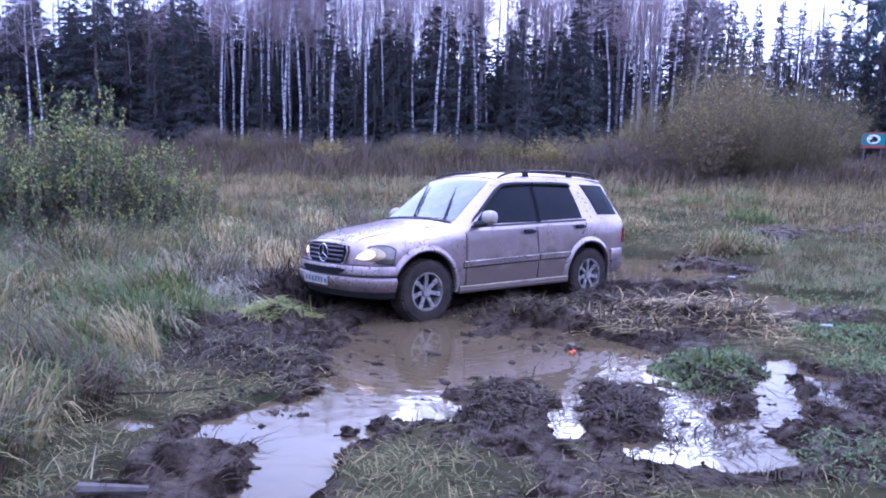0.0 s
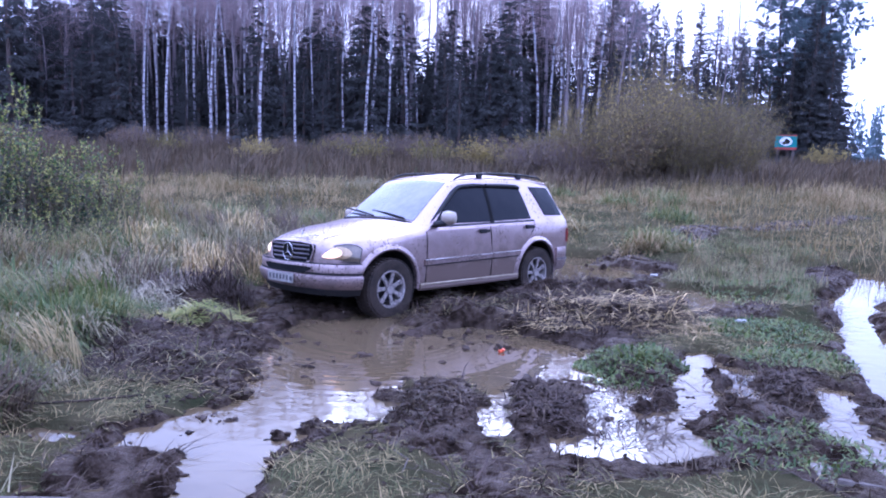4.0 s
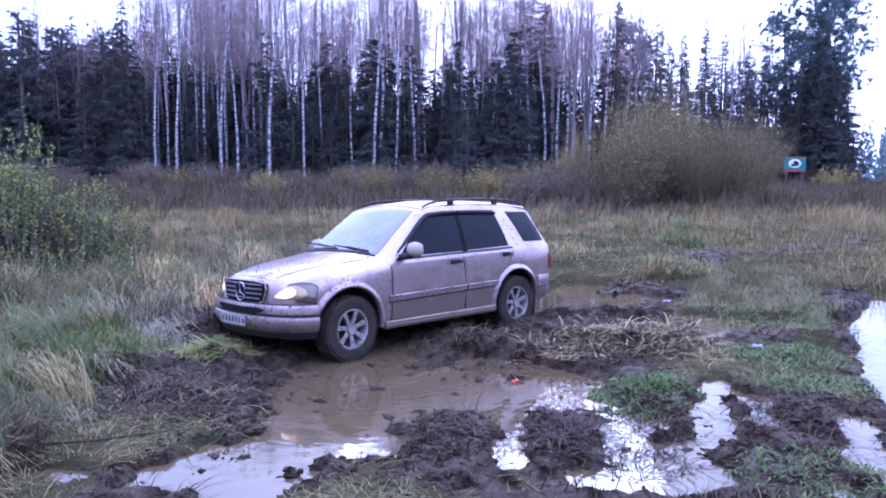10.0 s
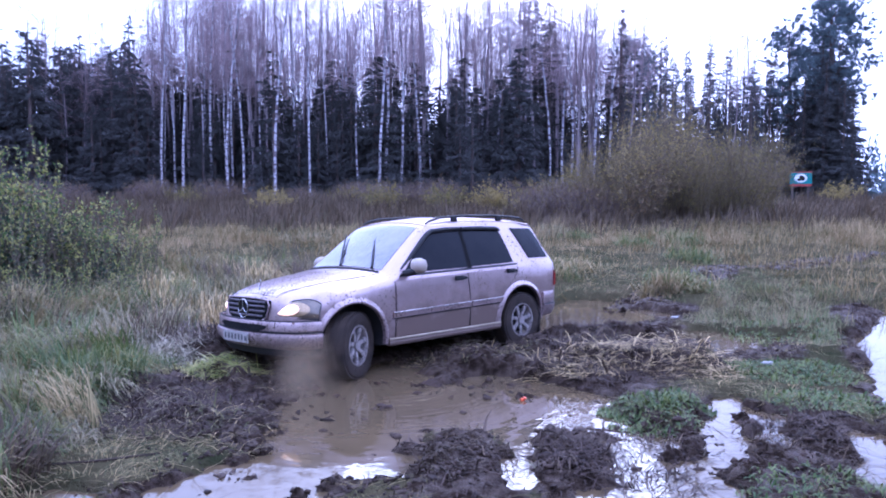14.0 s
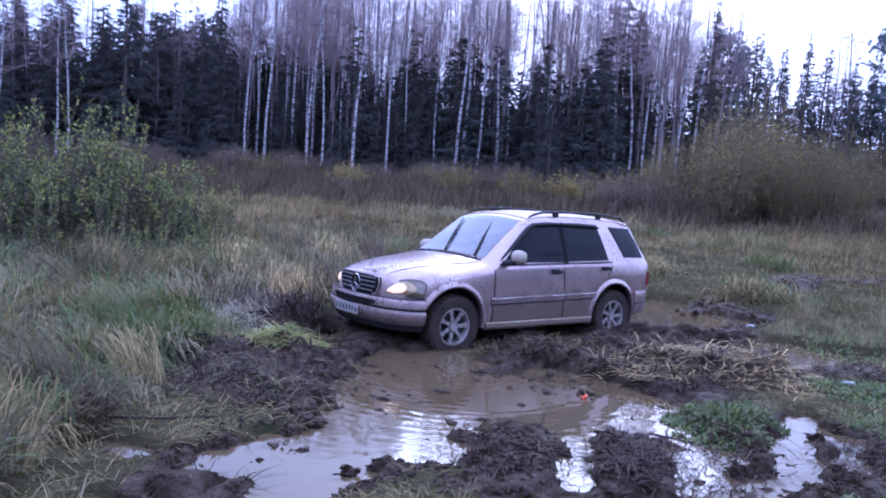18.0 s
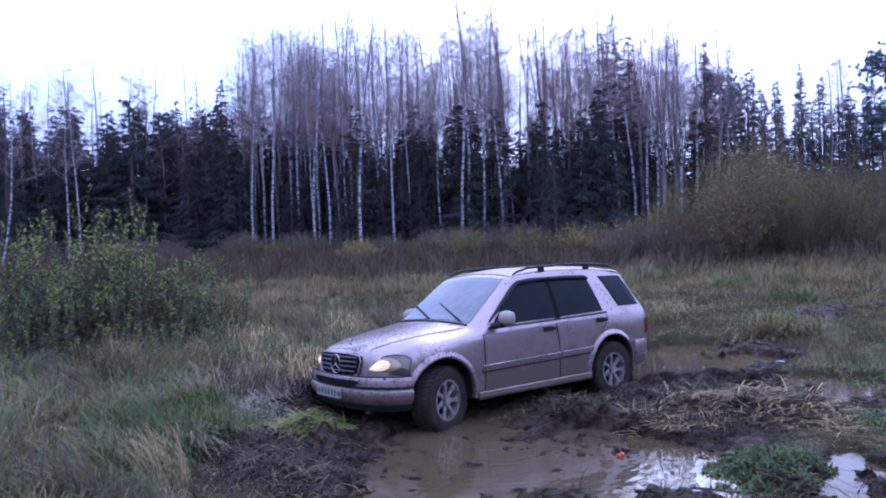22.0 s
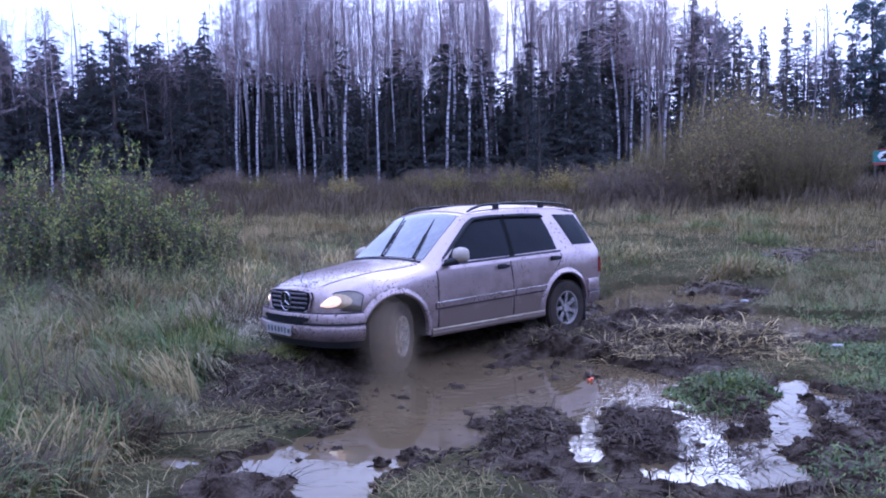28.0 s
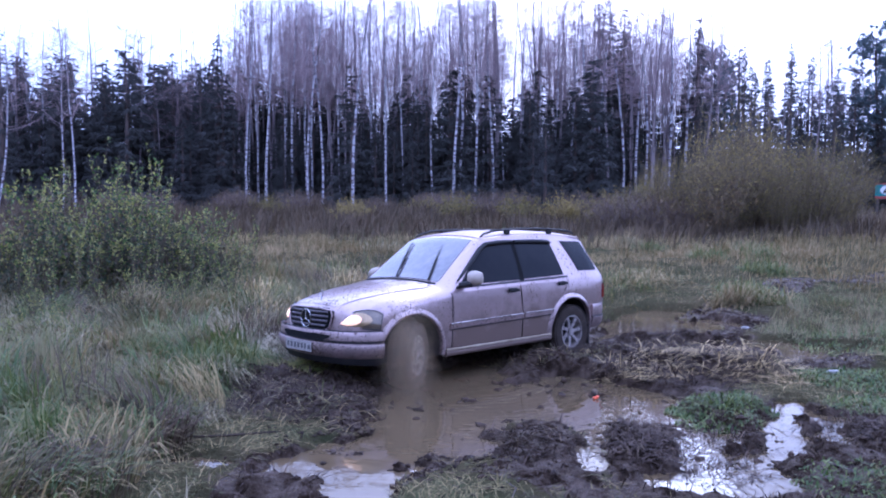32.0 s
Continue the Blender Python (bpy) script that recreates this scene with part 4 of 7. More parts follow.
def mirror(car, s):
    # the far one is folded back against its window
    cx, cy, cz = (0.56, 1.02, 1.20) if s > 0 else (0.47, 0.965, 1.185)
    bm = bmesh.new()
    bmesh.ops.create_uvsphere(bm, u_segments=20, v_segments=12, radius=1.0, matrix=Matrix.Translation((cx, s * cy, cz)) @ pose(0, 0, 0, 0, 0, -12 if s > 0 else 75) @ Matrix.Diagonal((0.085, 0.125, 0.085, 1)))
    for v in bm.verts:
        if s > 0 and v.co.x < 0.53:
            v.co.x = 0.53 - (0.53 - v.co.x) * 0.15
        d = v.co - Vector((cx, s * cy, cz))
        m = max(abs(d.y) / 0.125, abs(d.z) / 0.085, 1e-6)
        r = math.hypot(d.y / 0.125, d.z / 0.085)
        if s > 0 and r > 0.3:
            k = 1 + 0.18 * (r / m - 1) * 2
            v.co.y, v.co.z = s * cy + d.y * k, cz + d.z * k
    w = part("door_mirror", bm, MIRROR_CAP, car, "beige door mirror on a black foot", angle=60)
    part("foot", tube_bm([(0.66, s * 0.86, 1.115), (0.63, s * 0.92, 1.12), (cx + 0.025, s * (cy - 0.02), 1.14)], [0.035, 0.04, 0.045], 8), BLACK, w)
    if s > 0:
        part("mirror_glass", box_bm(0.523, 0.529, cy - 0.1, cy + 0.1, 1.14, 1.26, 0.0), CHROME, w)


def build_car():
    car = tagged(new("car"), "silver off-road car splashed with mud, headlights lit, in a puddle", "car")
    car.empty_display_size = 0.3
    body_shell(car)
    bumper(car, True)
    bumper(car, False)
    grille(car)
    hood = panel([(2.09, -0.40), (2.09, 0.40), (0.90, 0.66), (0.90, -0.66)], upper, 12, 22, 0.004, 0.008)
    part("bonnet", hood, PAINT, car, "silver bonnet spotted with mud")
    for s in (1, -1):
        gap = [(x, s * y, top_z(x, y) + 0.001) for x, y in zip(np.linspace(2.08, 0.92, 16), np.linspace(0.43, 0.685, 16))]
        part("shut_line", tube_bm(gap, 0.003, 5), DARK, car, "dark gap beside the bonnet")
    part("windscreen", panel([(0.825, -0.66), (0.825, 0.66), (0.16, 0.565), (0.16, -0.565)], upper, 16, 12, 0.006), SCREEN, car, "wet windscreen that mirrors the pale sky")
    part("rear_window", panel([(-2.035, -0.53), (-2.035, 0.53), (-2.19, 0.62), (-2.19, -0.62)], upper, 12, 6, 0.006), GLASS, car)
    # added panel; its darker colour stands in for a weaker highlight
    part("roof_skin", panel([(0.09, -0.60), (0.09, 0.60), (-1.93, 0.62), (-1.93, -0.62)], upper, 16, 20, 0.007), PAINT_ROOF, car, "silver roof skin in darker paint that tones down its highlight")
    cowl = [(0.868, y, top_z(0.868, y) + 0.004) for y in np.linspace(-0.66, 0.66, 13)]
    part("cowl", tube_bm(cowl, 0.018, 6), BLACK, car)
    for s in (1, -1):
        fl = flank(s)
        fd = part("front_door", panel([(0.80, 0.40), (-0.40, 0.40), (-0.36, 1.055), (0.80, 1.03)], fl, 14, 10, 0.006), PAINT_SIDE, car, "silver front door with dried mud along its foot")
        part("rear_door", panel([(-0.43, 0.40), (-0.96, 0.40), (-1.32, 1.075), (-0.39, 1.06)], fl, 12, 10, 0.006), PAINT_SIDE, car, "silver rear door")
        for run in (((0.815, 0.40), (0.815, 1.03)), ((-0.415, 0.40), (-0.415, 0.75), (-0.375, 1.06)), ((-0.98, 0.42), (-1.0, 0.60), (-1.12, 0.82), (-1.30, 0.98), (-1.35, 1.08))):
            xs_, zs_ = zip(*run)
            q = np.linspace(0, len(run) - 1, 14)
            seam = [tuple(np.array(fl(x, z)[0]) + np.array(fl(x, z)[1]) * 0.003) for x, z in zip(np.interp(q, range(len(run)), xs_), np.interp(q, range(len(run)), zs_))]
            part("shut_line", tube_bm(seam, 0.0042, 5), DARK, car, "dark gap round the door")
        part("door_trim", panel([(0.72, 1.075), (-1.36, 1.115), (-1.34, 1.135), (0.70, 1.095)], fl, 30, 1, 0.012), BLACK, car, "black window seal")
        part("front_side_window", panel([(0.64, 1.115), (-0.40, 1.125), (-0.42, 1.585), (0.12, 1.545)], fl, 12, 10, 0.008), GLASS, car)
        part("rear_side_window", panel([(-0.475, 1.13), (-1.29, 1.15), (-1.19, 1.585), (-0.485, 1.59)], fl, 12, 10, 0.008), GLASS, car)
        part("quarter_window", panel([(-1.64, 1.19), (-2.08, 1.185), (-1.93, 1.585), (-1.45, 1.60)], fl, 12, 10, 0.008), GLASS, car)
        part("window_pillar", panel([(-0.40, 1.12), (-0.475, 1.12), (-0.485, 1.60), (-0.42, 1.60)], fl, 2, 10, 0.010), DARK, car)
        pts = [np.array(fl(x, z)[0]) + np.array(fl(x, z)[1]) * 0.025 for x, z in ((0.66, 1.15), (0.42, 1.32), (0.16, 1.52), (0.05, 1.575), (-0.2, 1.595), (-0.44, 1.60))]
        part("wind_deflector", tube_bm(pts, [0.012, 0.026, 0.030, 0.030, 0.030, 0.026], 6), BLACK, car, "dark plastic wind deflector")
        pts = [np.array(fl(x, z)[0]) + np.array(fl(x, z)[1]) * 0.025 for x, z in ((-0.47, 1.60), (-0.8, 1.60), (-1.12, 1.59), (-1.2, 1.57))]
        part("wind_deflector", tube_bm(pts, [0.026, 0.030, 0.030, 0.014], 6), BLACK, car, "dark plastic wind deflector")
        for x, z, door in ((-0.22, 1.005, fd), (-1.2, 1.04, None)):
            y = side_y(x, z)
            bm = box_bm(x - 0.115, x + 0.095, s * (y + 0.028) - 0.014, s * (y + 0.028) + 0.014, z - 0.018, z + 0.018, 0.01, 2)
            bmesh.ops.create_cube(bm, size=1.0, matrix=Matrix.Translation((x, s * (y + 0.008), z)) @ Matrix.Diagonal((0.14, 0.014, 0.055, 1)))
            part("door_handle", bm, BLACK, car, "black door handle")
        for x0, x1, z0, z1 in ((0.86, -0.41, 0.655, 0.675), (-0.44, -1.02, 0.677, 0.685)):
            st = panel([(x0, z0 - 0.033), (x1, z1 - 0.033), (x1, z1 + 0.033), (x0, z0 + 0.033)], fl, 14, 2, 0.024, 0.022)
            bmesh.ops.bevel(st, geom=[e for e in st.edges if e.calc_face_angle(0) > 1.0], offset=0.009, segments=3, affect='EDGES')
            part("side_moulding", st, PAINT, car, "silver side moulding edged with mud")
            # black strip put in for the shadow line under the moulding
            gap = panel([(x0, z0 - 0.050), (x1, z1 - 0.050), (x1, z1 - 0.034), (x0, z0 - 0.040)], fl, 14, 1, 0.012, 0.010)
            part("moulding_shade", gap, BLACK, car)
            # added bright strip stands in for the highlight on the moulding's ledge
            edge = [tuple(np.array(fl(x, z)[0]) + np.array(fl(x, z)[1]) * 0.024) for x, z in zip(np.linspace(x0, x1, 10), np.linspace(z0 + 0.028, z1 + 0.028, 10))]
            part("moulding_glint", tube_bm(edge, 0.007, 6), ALLOY, car, "bright strip in place of the highlight along the moulding")
        pts = [(x, s * (side_y(x, 0.36) + 0.012), 0.345) for x in np.linspace(0.93, -0.96, 15)]
        part("sill", tube_bm(pts, 0.042, 10), PAINT_SIDE, car, "painted sill crusted with mud")
        pts = [(x, s * (side_y(x, 0.36) + 0.045), 0.385) for x in np.linspace(0.93, -0.96, 15)]
        part("sill_trim", tube_bm(pts, 0.013, 6), SILL, car, "bright sill trim dulled by mud")
        for wxx, zc, lo, hi in ((1.41, 0.40, -8, 188), (-1.41, 0.40, -8, 188)):
            arch = bmesh.new()
            rows = []
            for i in range(33):
                a = radians(lo + (hi - lo) * i / 32)
                row = []
                for r, o in ((0.435, -0.03), (0.432, 0.028), (0.45, 0.034), (0.475, 0.022), (0.50, 0.004), (0.49, -0.01)):
                    x, z = wxx + r * math.cos(a), zc + r * math.sin(a)
                    y = side_y(min(x, 1.9), max(z, 0.42)) if x < 1.9 else side_y(1.9, max(z, 0.42))
                    row.append(arch.verts.new((x, s * (y + o), z)))
                rows.append(row)
            for p, q in zip(rows, rows[1:]):
                for k in range(6):
                    arch.faces.new((p[k], p[(k + 1) % 6], q[(k + 1) % 6], q[k]))
            arch.faces.new(rows[0])
            arch.faces.new(rows[-1][::-1])
            part("wheel_arch", arch, PAINT, car, "flared wheel arch lip")
        # roof rail with its three feet
        rail = [(0.06, s * 0.615, 1.68), (-0.02, s * 0.61, 1.715), (-0.2, s * 0.605, 1.755), (-0.6, s * 0.60, 1.772), (-1.1, s * 0.60, 1.775), (-1.5, s * 0.60, 1.760), (-1.75, s * 0.60, 1.737), (-1.86, s * 0.60, 1.692)]
        rr = part("roof_rail", tube_bm(rail, [0.010, 0.015, 0.015, 0.015, 0.015, 0.015, 0.015, 0.010], 8), BLACK, car, "black roof rail")
        for x in (-0.45, -1.3):
            part("rail_foot", box_bm(x - 0.05, x + 0.05, s * 0.60 - 0.018, s * 0.60 + 0.018, 1.70, 1.772, 0.008), BLACK, rr)
        headlight(car, s)
        mirror(car, s)
        tl = panel([(-2.15, 0.79), (-2.225, 0.79), (-2.215, 0.99), (-2.17, 0.99)], fl, 4, 6, 0.012)
        part("tail_light", tl, REDLENS, car, "red tail light")
        flap = box_bm(-1.82, -1.80, s * 0.79 - 0.12, s * 0.79 + 0.10, 0.16, 0.44, 0.004)
        part("mud_flap", flap, BLACK, car, "black rubber mud flap")
        washer = box_bm(2.04, 2.10, s * 0.74 - 0.03, s * 0.74 + 0.03, 0.665, 0.69, 0.006)
        part("lamp_washer", washer, PAINT, car)
    # dark intake slot, plate with its bars, ornament
    slot = bmesh.new()
    ys = np.linspace(-0.46, 0.46, 17)
    lo_, hi_, bk_ = [], [], []
    for y in ys:
        x = 2.283 - 0.24 * y * y
        t = min(1.0, (0.46 - abs(y)) / 0.10)
        lo_.append(slot.verts.new((x, y, 0.622 - 0.040 * t)))
        hi_.append(slot.verts.new((x - 0.004, y, 0.640 + 0.012 * t)))
        bk_.append(slot.verts.new((x - 0.06, y, 0.63)))
    for q in range(len(ys) - 1):
        slot.faces.new((lo_[q], lo_[q + 1], hi_[q + 1], hi_[q]))
        slot.faces.new((lo_[q], bk_[q], bk_[q + 1], lo_[q + 1]))
        slot.faces.new((hi_[q], hi_[q + 1], bk_[q + 1], bk_[q]))
    part("intake", slot, DARK, car, "dark intake slot")
    pl = part("number_plate", box_bm(2.298, 2.312, -0.30, 0.22, 0.445, 0.56, 0.004), PLATE, car, "white number plate, muddy")
    for k, (y, w) in enumerate(((-0.26, .04), (-0.19, .05), (-0.12, .05), (-0.05, .05), (0.02, .045), (0.085, .045), (0.155, .06))):
        part("bar", box_bm(2.311, 2.314, y, y + w * 0.8, 0.472, 0.532 if k < 6 else 0.52, 0.0), BAR, pl)
    orn = part("bonnet_ornament", tube_bm([(2.02, 0, 0.985), (2.015, 0, 1.03)], [0.010, 0.006], 6), CHROME, car)
    part("ring", tube_bm([(2.015, 0.032 * math.cos(a), 1.062 + 0.032 * math.sin(a)) for a in np.linspace(0, 2 * math.pi, 17)], 0.005, 5), CHROME, orn)
    spoiler = [(-1.985 - 0.05 * (1 - (y / 0.6) ** 2), y, 1.625 + 0.045 * (1 - (y / 0.6) ** 2)) for y in np.linspace(-0.56, 0.56, 13)]
    part("roof_spoiler", tube_bm(spoiler, 0.026, 8), PAINT, car)
    under = box_bm(-1.9, 1.85, -0.56, 0.56, 0.26, 0.42, 0.04)
    part("underbody", under, BLACK, car, "dark underbody")
    for x in (1.41, -1.41):
        axle = bmesh.new()
        bmesh.ops.create_cone(axle, cap_ends=True, segments=10, radius1=0.04, radius2=0.04, depth=1.5, matrix=pose(x, 0, 0.37, 90))
        part("axle", axle, BLACK, car)
    wheels = {}
    for key, x, y, rz in (("front_left", 1.41, 0.80, 0), ("front_right", 1.41, -0.80, 180), ("rear_left", -1.41, 0.79, 0), ("rear_right", -1.41, -0.79, 180)):
        wheels[key] = (wheel(car, "wheel"), x, y, rz)
    # wipers: a pivot on the cowl, an arm and a blade, built lying along +y of their own plane
    wipers = []
    slope = math.degrees(math.atan2(top_z(0.22, 0.3) - top_z(0.80, 0.3), 0.58))
    for py, ln in ((0.50, 0.74), (-0.10, 0.76)):
        arm = part("wiper", tube_bm([(0, 0, 0), (0.0, ln * 0.55, 0.012), (0, ln * 0.62, 0.004)], [0.013, 0.009, 0.006], 6), BLACK, car, "black wiper")
        part("blade", tube_bm([(0.0, ln * 0.22, -0.006), (0, ln * 0.62, 0.0), (0, ln * 1.02, -0.006)], [0.008, 0.013, 0.008], 5), BLACK, arm)
        base = Matrix.Translation((0.835, py, top_z(0.835, py) + 0.022)) @ pose(0, 0, 0, 0, slope, 0)
        wipers.append((arm, base))
    return car, wheels, wipers


CAR, WHEELS, WIPERS = build_car()


# ---- trees ----
def rng_of(seed):
    return np.random.default_rng(seed)


def strips(starts, ends, widths, rng):
    """Thin crossed slivers from starts to ends: fine twigs. Three triangles round each line."""
    n = len(starts)
    d = ends - starts
    d /= np.linalg.norm(d, axis=1, keepdims=True) + 1e-9
    r = rng.normal(size=(n, 3))
    u = np.cross(d, r)
    u /= np.linalg.norm(u, axis=1, keepdims=True) + 1e-9
    w = np.cross(d, u)
    k = widths[:, None]
    v = np.stack([starts + u * k, starts - 0.5 * u * k + 0.87 * w * k, starts - 0.5 * u * k - 0.87 * w * k, ends], 1).reshape(-1, 3)
    i = np.arange(n)[:, None] * 4
    f = np.concatenate([i + np.array([[0, 1, 3]]), i + np.array([[1, 2, 3]]), i + np.array([[2, 0, 3]])])
    return v, f


def birch_meshes(seed, h, r0, bend, bark=None, low=0.55, limbs_n=30, fan=20, wide=1.0):
    g = rng_of(seed)
    n = 16
    z = np.linspace(0, h, n)
    ph = g.uniform(0, 6.28)
    cx = bend * np.sin(z / h * 3.0 + ph) * z / h + np.cumsum(g.normal(0, 0.03, n))
    cy = bend * np.cos(z / h * 2.5 + ph) * z / h * 0.5
    axis = np.stack([cx - cx[0], cy - cy[0], z], 1)
    rad = r0 * (1 - z / h) ** 0.8 + 0.012
    rad[0] *= 1.35
    tv, tf = tube(axis, rad, 8)
    trunk = mesh_of("trunk", tv, tf, bark or BARK_W, True)
    # limbs rise steeply; twigs fan from them
    limbs, S, E, W = [], [], [], []
    nb = limbs_n
    for k in range(nb):
        u = low + (0.96 - low) * (k + g.uniform(0, 1)) / nb
        p0 = np.array([np.interp(u * h, z, axis[:, c]) for c in range(3)])
        a = g.uniform(0, 6.28)
        ln = h * (0.27 - 0.18 * u) * g.uniform(0.4, 1.4) * wide
        out = np.array([math.cos(a), math.sin(a), 0.0])
        pts = [p0]
        rise = g.uniform(0.25, 1.0)
        for q in range(1, 6):
            s = q / 5
            pts.append(p0 + out * ln * s * 0.78 + np.array([0, 0, ln * rise * s * (0.75 + 0.35 * s)]) * 0.62 + g.normal(0, 0.03, 3) * s)
        pts = np.array(pts)
        limbs.append(tube(pts, np.linspace(0.022 * (1.2 - u), 0.006, 6), 4))
        m = fan
        t = g.uniform(0.3, 1, m)
        base = np.stack([np.interp(t, np.linspace(0, 1, 6), pts[:, c]) for c in range(3)], 1)
        dirn = out * g.uniform(-0.2, 0.9, (m, 1)) + g.normal(0, 0.7, (m, 3)) + np.array([0, 0, 0.12])
        dirn /= np.linalg.norm(dirn, axis=1, keepdims=True)
        L = g.uniform(0.4, 1.25, m)[:, None]
        S.append(base)
        E.append(base + dirn * L)
        W.append(g.uniform(0.0028, 0.0055, m))
        tips = base + dirn * L * g.uniform(0.4, 0.9, (m, 1))
        S.append(tips)
        E.append(tips + (dirn * 0.4 + g.normal(0, 0.6, (m, 3)) + np.array([0, 0, 0.2])) * 0.35)
        W.append(np.full(m, 0.0035))
    lv, lf = join(limbs)
    sv, sf = strips(np.concatenate(S), np.concatenate(E), np.concatenate(W), g)
    crown = mesh_of("crown", np.concatenate([lv, sv]), [lf, sf + len(lv)], TWIG)
    return trunk, crown


def spruce_meshes(seed, h, spreadr, bare, leaf, dense=1.0):
    """A conifer: whorls of drooping boughs, each a spray of needle tufts."""
    g = rng_of(seed)
    z = np.linspace(0, h, 10)
    tv, tf = tube(np.stack([z * 0, z * 0, z], 1), 0.016 * h * (1 - z / h) + 0.02, 7)
    trunk = mesh_of("trunk", tv, tf, TRUNK, True)
    V, n = [], 0
    nw = int(h * 2.6 * dense)
    for k in range(nw):
        u = bare + (1 - bare) * (k + g.uniform(0, 0.8)) / nw
        zz0 = u * h
        rad = spreadr * (1 - u) ** 0.85 * g.uniform(0.75, 1.15) + 0.12
        for b in range(g.integers(6, 9)):
            a = g.uniform(0, 6.28)
            zz = zz0 + g.normal(0, 0.28)
            ln = rad * g.uniform(0.55, 1.2)
            o, s = np.array([math.cos(a), math.sin(a), 0]), np.array([-math.sin(a), math.cos(a), 0])
            m = max(8, int(16 + ln * 26))
            t = np.sqrt(g.uniform(0.02, 1, m))
            drop = -0.30 * ln * t + 0.22 * ln * t ** 2 * (1 if u > 0.4 else 0.5)
            base = np.array([0, 0, zz]) + o * (t * ln)[:, None] + np.array([0, 0, 1]) * drop[:, None]
            side = g.choice([-1, 1], m)
            tip = base + (o[None] * 0.5 + s[None] * (side * g.uniform(0.3, 1.1, m))[:, None] + np.array([0, 0, -0.55]) + g.normal(0, 0.3, (m, 3))) * (0.17 + 0.16 * (1 - u)) * g.uniform(0.6, 1.3, (m, 1))
            w = np.cross(tip - base, g.normal(size=(m, 3)))
            w /= np.linalg.norm(w, axis=1, keepdims=True) + 1e-9
            w = w * g.uniform(0.010, 0.026, (m, 1)) * (1.4 - 0.6 * u)
            V.append(np.stack([base - w, base + w, tip], 1).reshape(-1, 3))
    v = np.concatenate(V)
    crown = mesh_of("crown", v, np.arange(len(v)).reshape(-1, 3), leaf)
    return trunk, crown


def pine_meshes(seed, h):
    g = rng_of(seed)
    z = np.linspace(0, h, 12)
    axis = np.stack([0.25 * np.sin(z * 0.3), 0.2 * np.cos(z * 0.22), z], 1)
    tv, tf = tube(axis, 0.017 * h * (1 - z / h * 0.85), 9)
    trunk = mesh_of("trunk", tv, tf, TRUNK, True)
    limbs, V = [], []
    for k in range(46):
        u = 0.42 + 0.56 * k / 45
        p0 = np.array([np.interp(u * h, z, axis[:, c]) for c in range(3)])
        a = g.uniform(0, 6.28)
        ln = (1.0 - abs(u - 0.66) * 1.6) * h * 0.17 * g.uniform(0.5, 1.3) + 0.4
        o = np.array([math.cos(a), math.sin(a), 0])
        pts = np.array([p0 + o * ln * s + np.array([0, 0, 0.25 * ln * s * s]) for s in np.linspace(0, 1, 5)])
        limbs.append(tube(pts, np.linspace(0.05, 0.015, 5), 5))
        for c in range(16):
            t = g.uniform(0.25, 1.05)
            ctr = p0 + o * ln * t + np.array([0, 0, 0.25 * ln * t * t]) + g.normal(0, 0.36, 3)
            m = 46
            d = g.normal(size=(m, 3)) * 1.1 + np.array([0, 0, 0.5])
            d /= np.linalg.norm(d, axis=1, keepdims=True)
            w = np.cross(d, g.normal(size=(m, 3))) * 0.015
            V.append(np.stack([ctr - w, ctr + w, ctr + d * g.uniform(0.25, 0.5, (m, 1))], 1).reshape(-1, 3))
    lv, lf = join(limbs)
    v = np.concatenate(V)
    crown = mesh_of("crown", np.concatenate([lv, v]), [lf, np.arange(len(v)).reshape(-1, 3) + len(lv)], PINE)
    crown.materials.append(TRUNK)
    crown.polygons.foreach_set("material_index", np.array([1] * len(lf) + [0] * (len(v) // 3), dtype=np.int32))
    return trunk, crown


def tree(name, meshes, label, category, group):
    t = tagged(new(name), label, category, group)
    place("trunk", meshes[0], t)
    place("crown", meshes[1], t)
    return t


def stand(ob, x, y, s=1.0, turn=0.0, sz=None, lean=0.0):
    z = float(ground_z(x, y)) - 0.12
    ob.matrix_basis = pose(x, y, z, lean, 0, turn)
    ob.scale = (s, s, sz or s)


def more(ob, x, y, s=1.0, turn=0.0, sz=None, lean=0.0):
    c = copy_thing(ob, pose(0, 0, 0))
    stand(c, x, y, s, turn, sz, lean)
    return c


BIRCHES = [tree("birch_tree", birch_meshes(100 + k, 15.0, 0.074 + 0.012 * (k % 3), 0.3 + 0.16 * k, None, 0.48), "tall slender birch with white bark and a bare crown", "tree", "birches of the forest edge") for k in range(6)]
DULL = [tree("birch_tree", birch_meshes(150 + k, 15.5, 0.085, 0.6, BARK_D, 0.52), "slim grey-barked birch deep in the forest", "tree", "birches deep in the forest") for k in range(4)]
SPRUCES = [tree("spruce_tree", spruce_meshes(200 + k, 12.0, 1.75 + 0.2 * k, 0.06 + 0.03 * k, SPRUCE), "dark green spruce at the forest edge", "tree", "spruces of the forest") for k in range(4)]
YOUNG = [tree("young_spruce", spruce_meshes(230 + k, 6.0, 1.55, 0.03, SPRUCE, 1.5), "dense young spruce, nearly black in the shade", "tree", "young spruces under the birches") for k in range(3)]
PINES = [tree("pine_tree", pine_meshes(260 + k, 17.0), "tall pine with an open bluish crown", "tree", "pines of the forest") for k in range(2)]

SLIM = [tree("slim_birch", birch_meshes(180 + k, 15.5, 0.055 + 0.008 * k, 0.5, (BARK_D, BARK_W)[k % 2], 0.42, 20, 15, 0.8), "slim young birch with a thin bare crown", "tree", "slim birches of the forest") for k in range(5)]

g = rng_of(7)
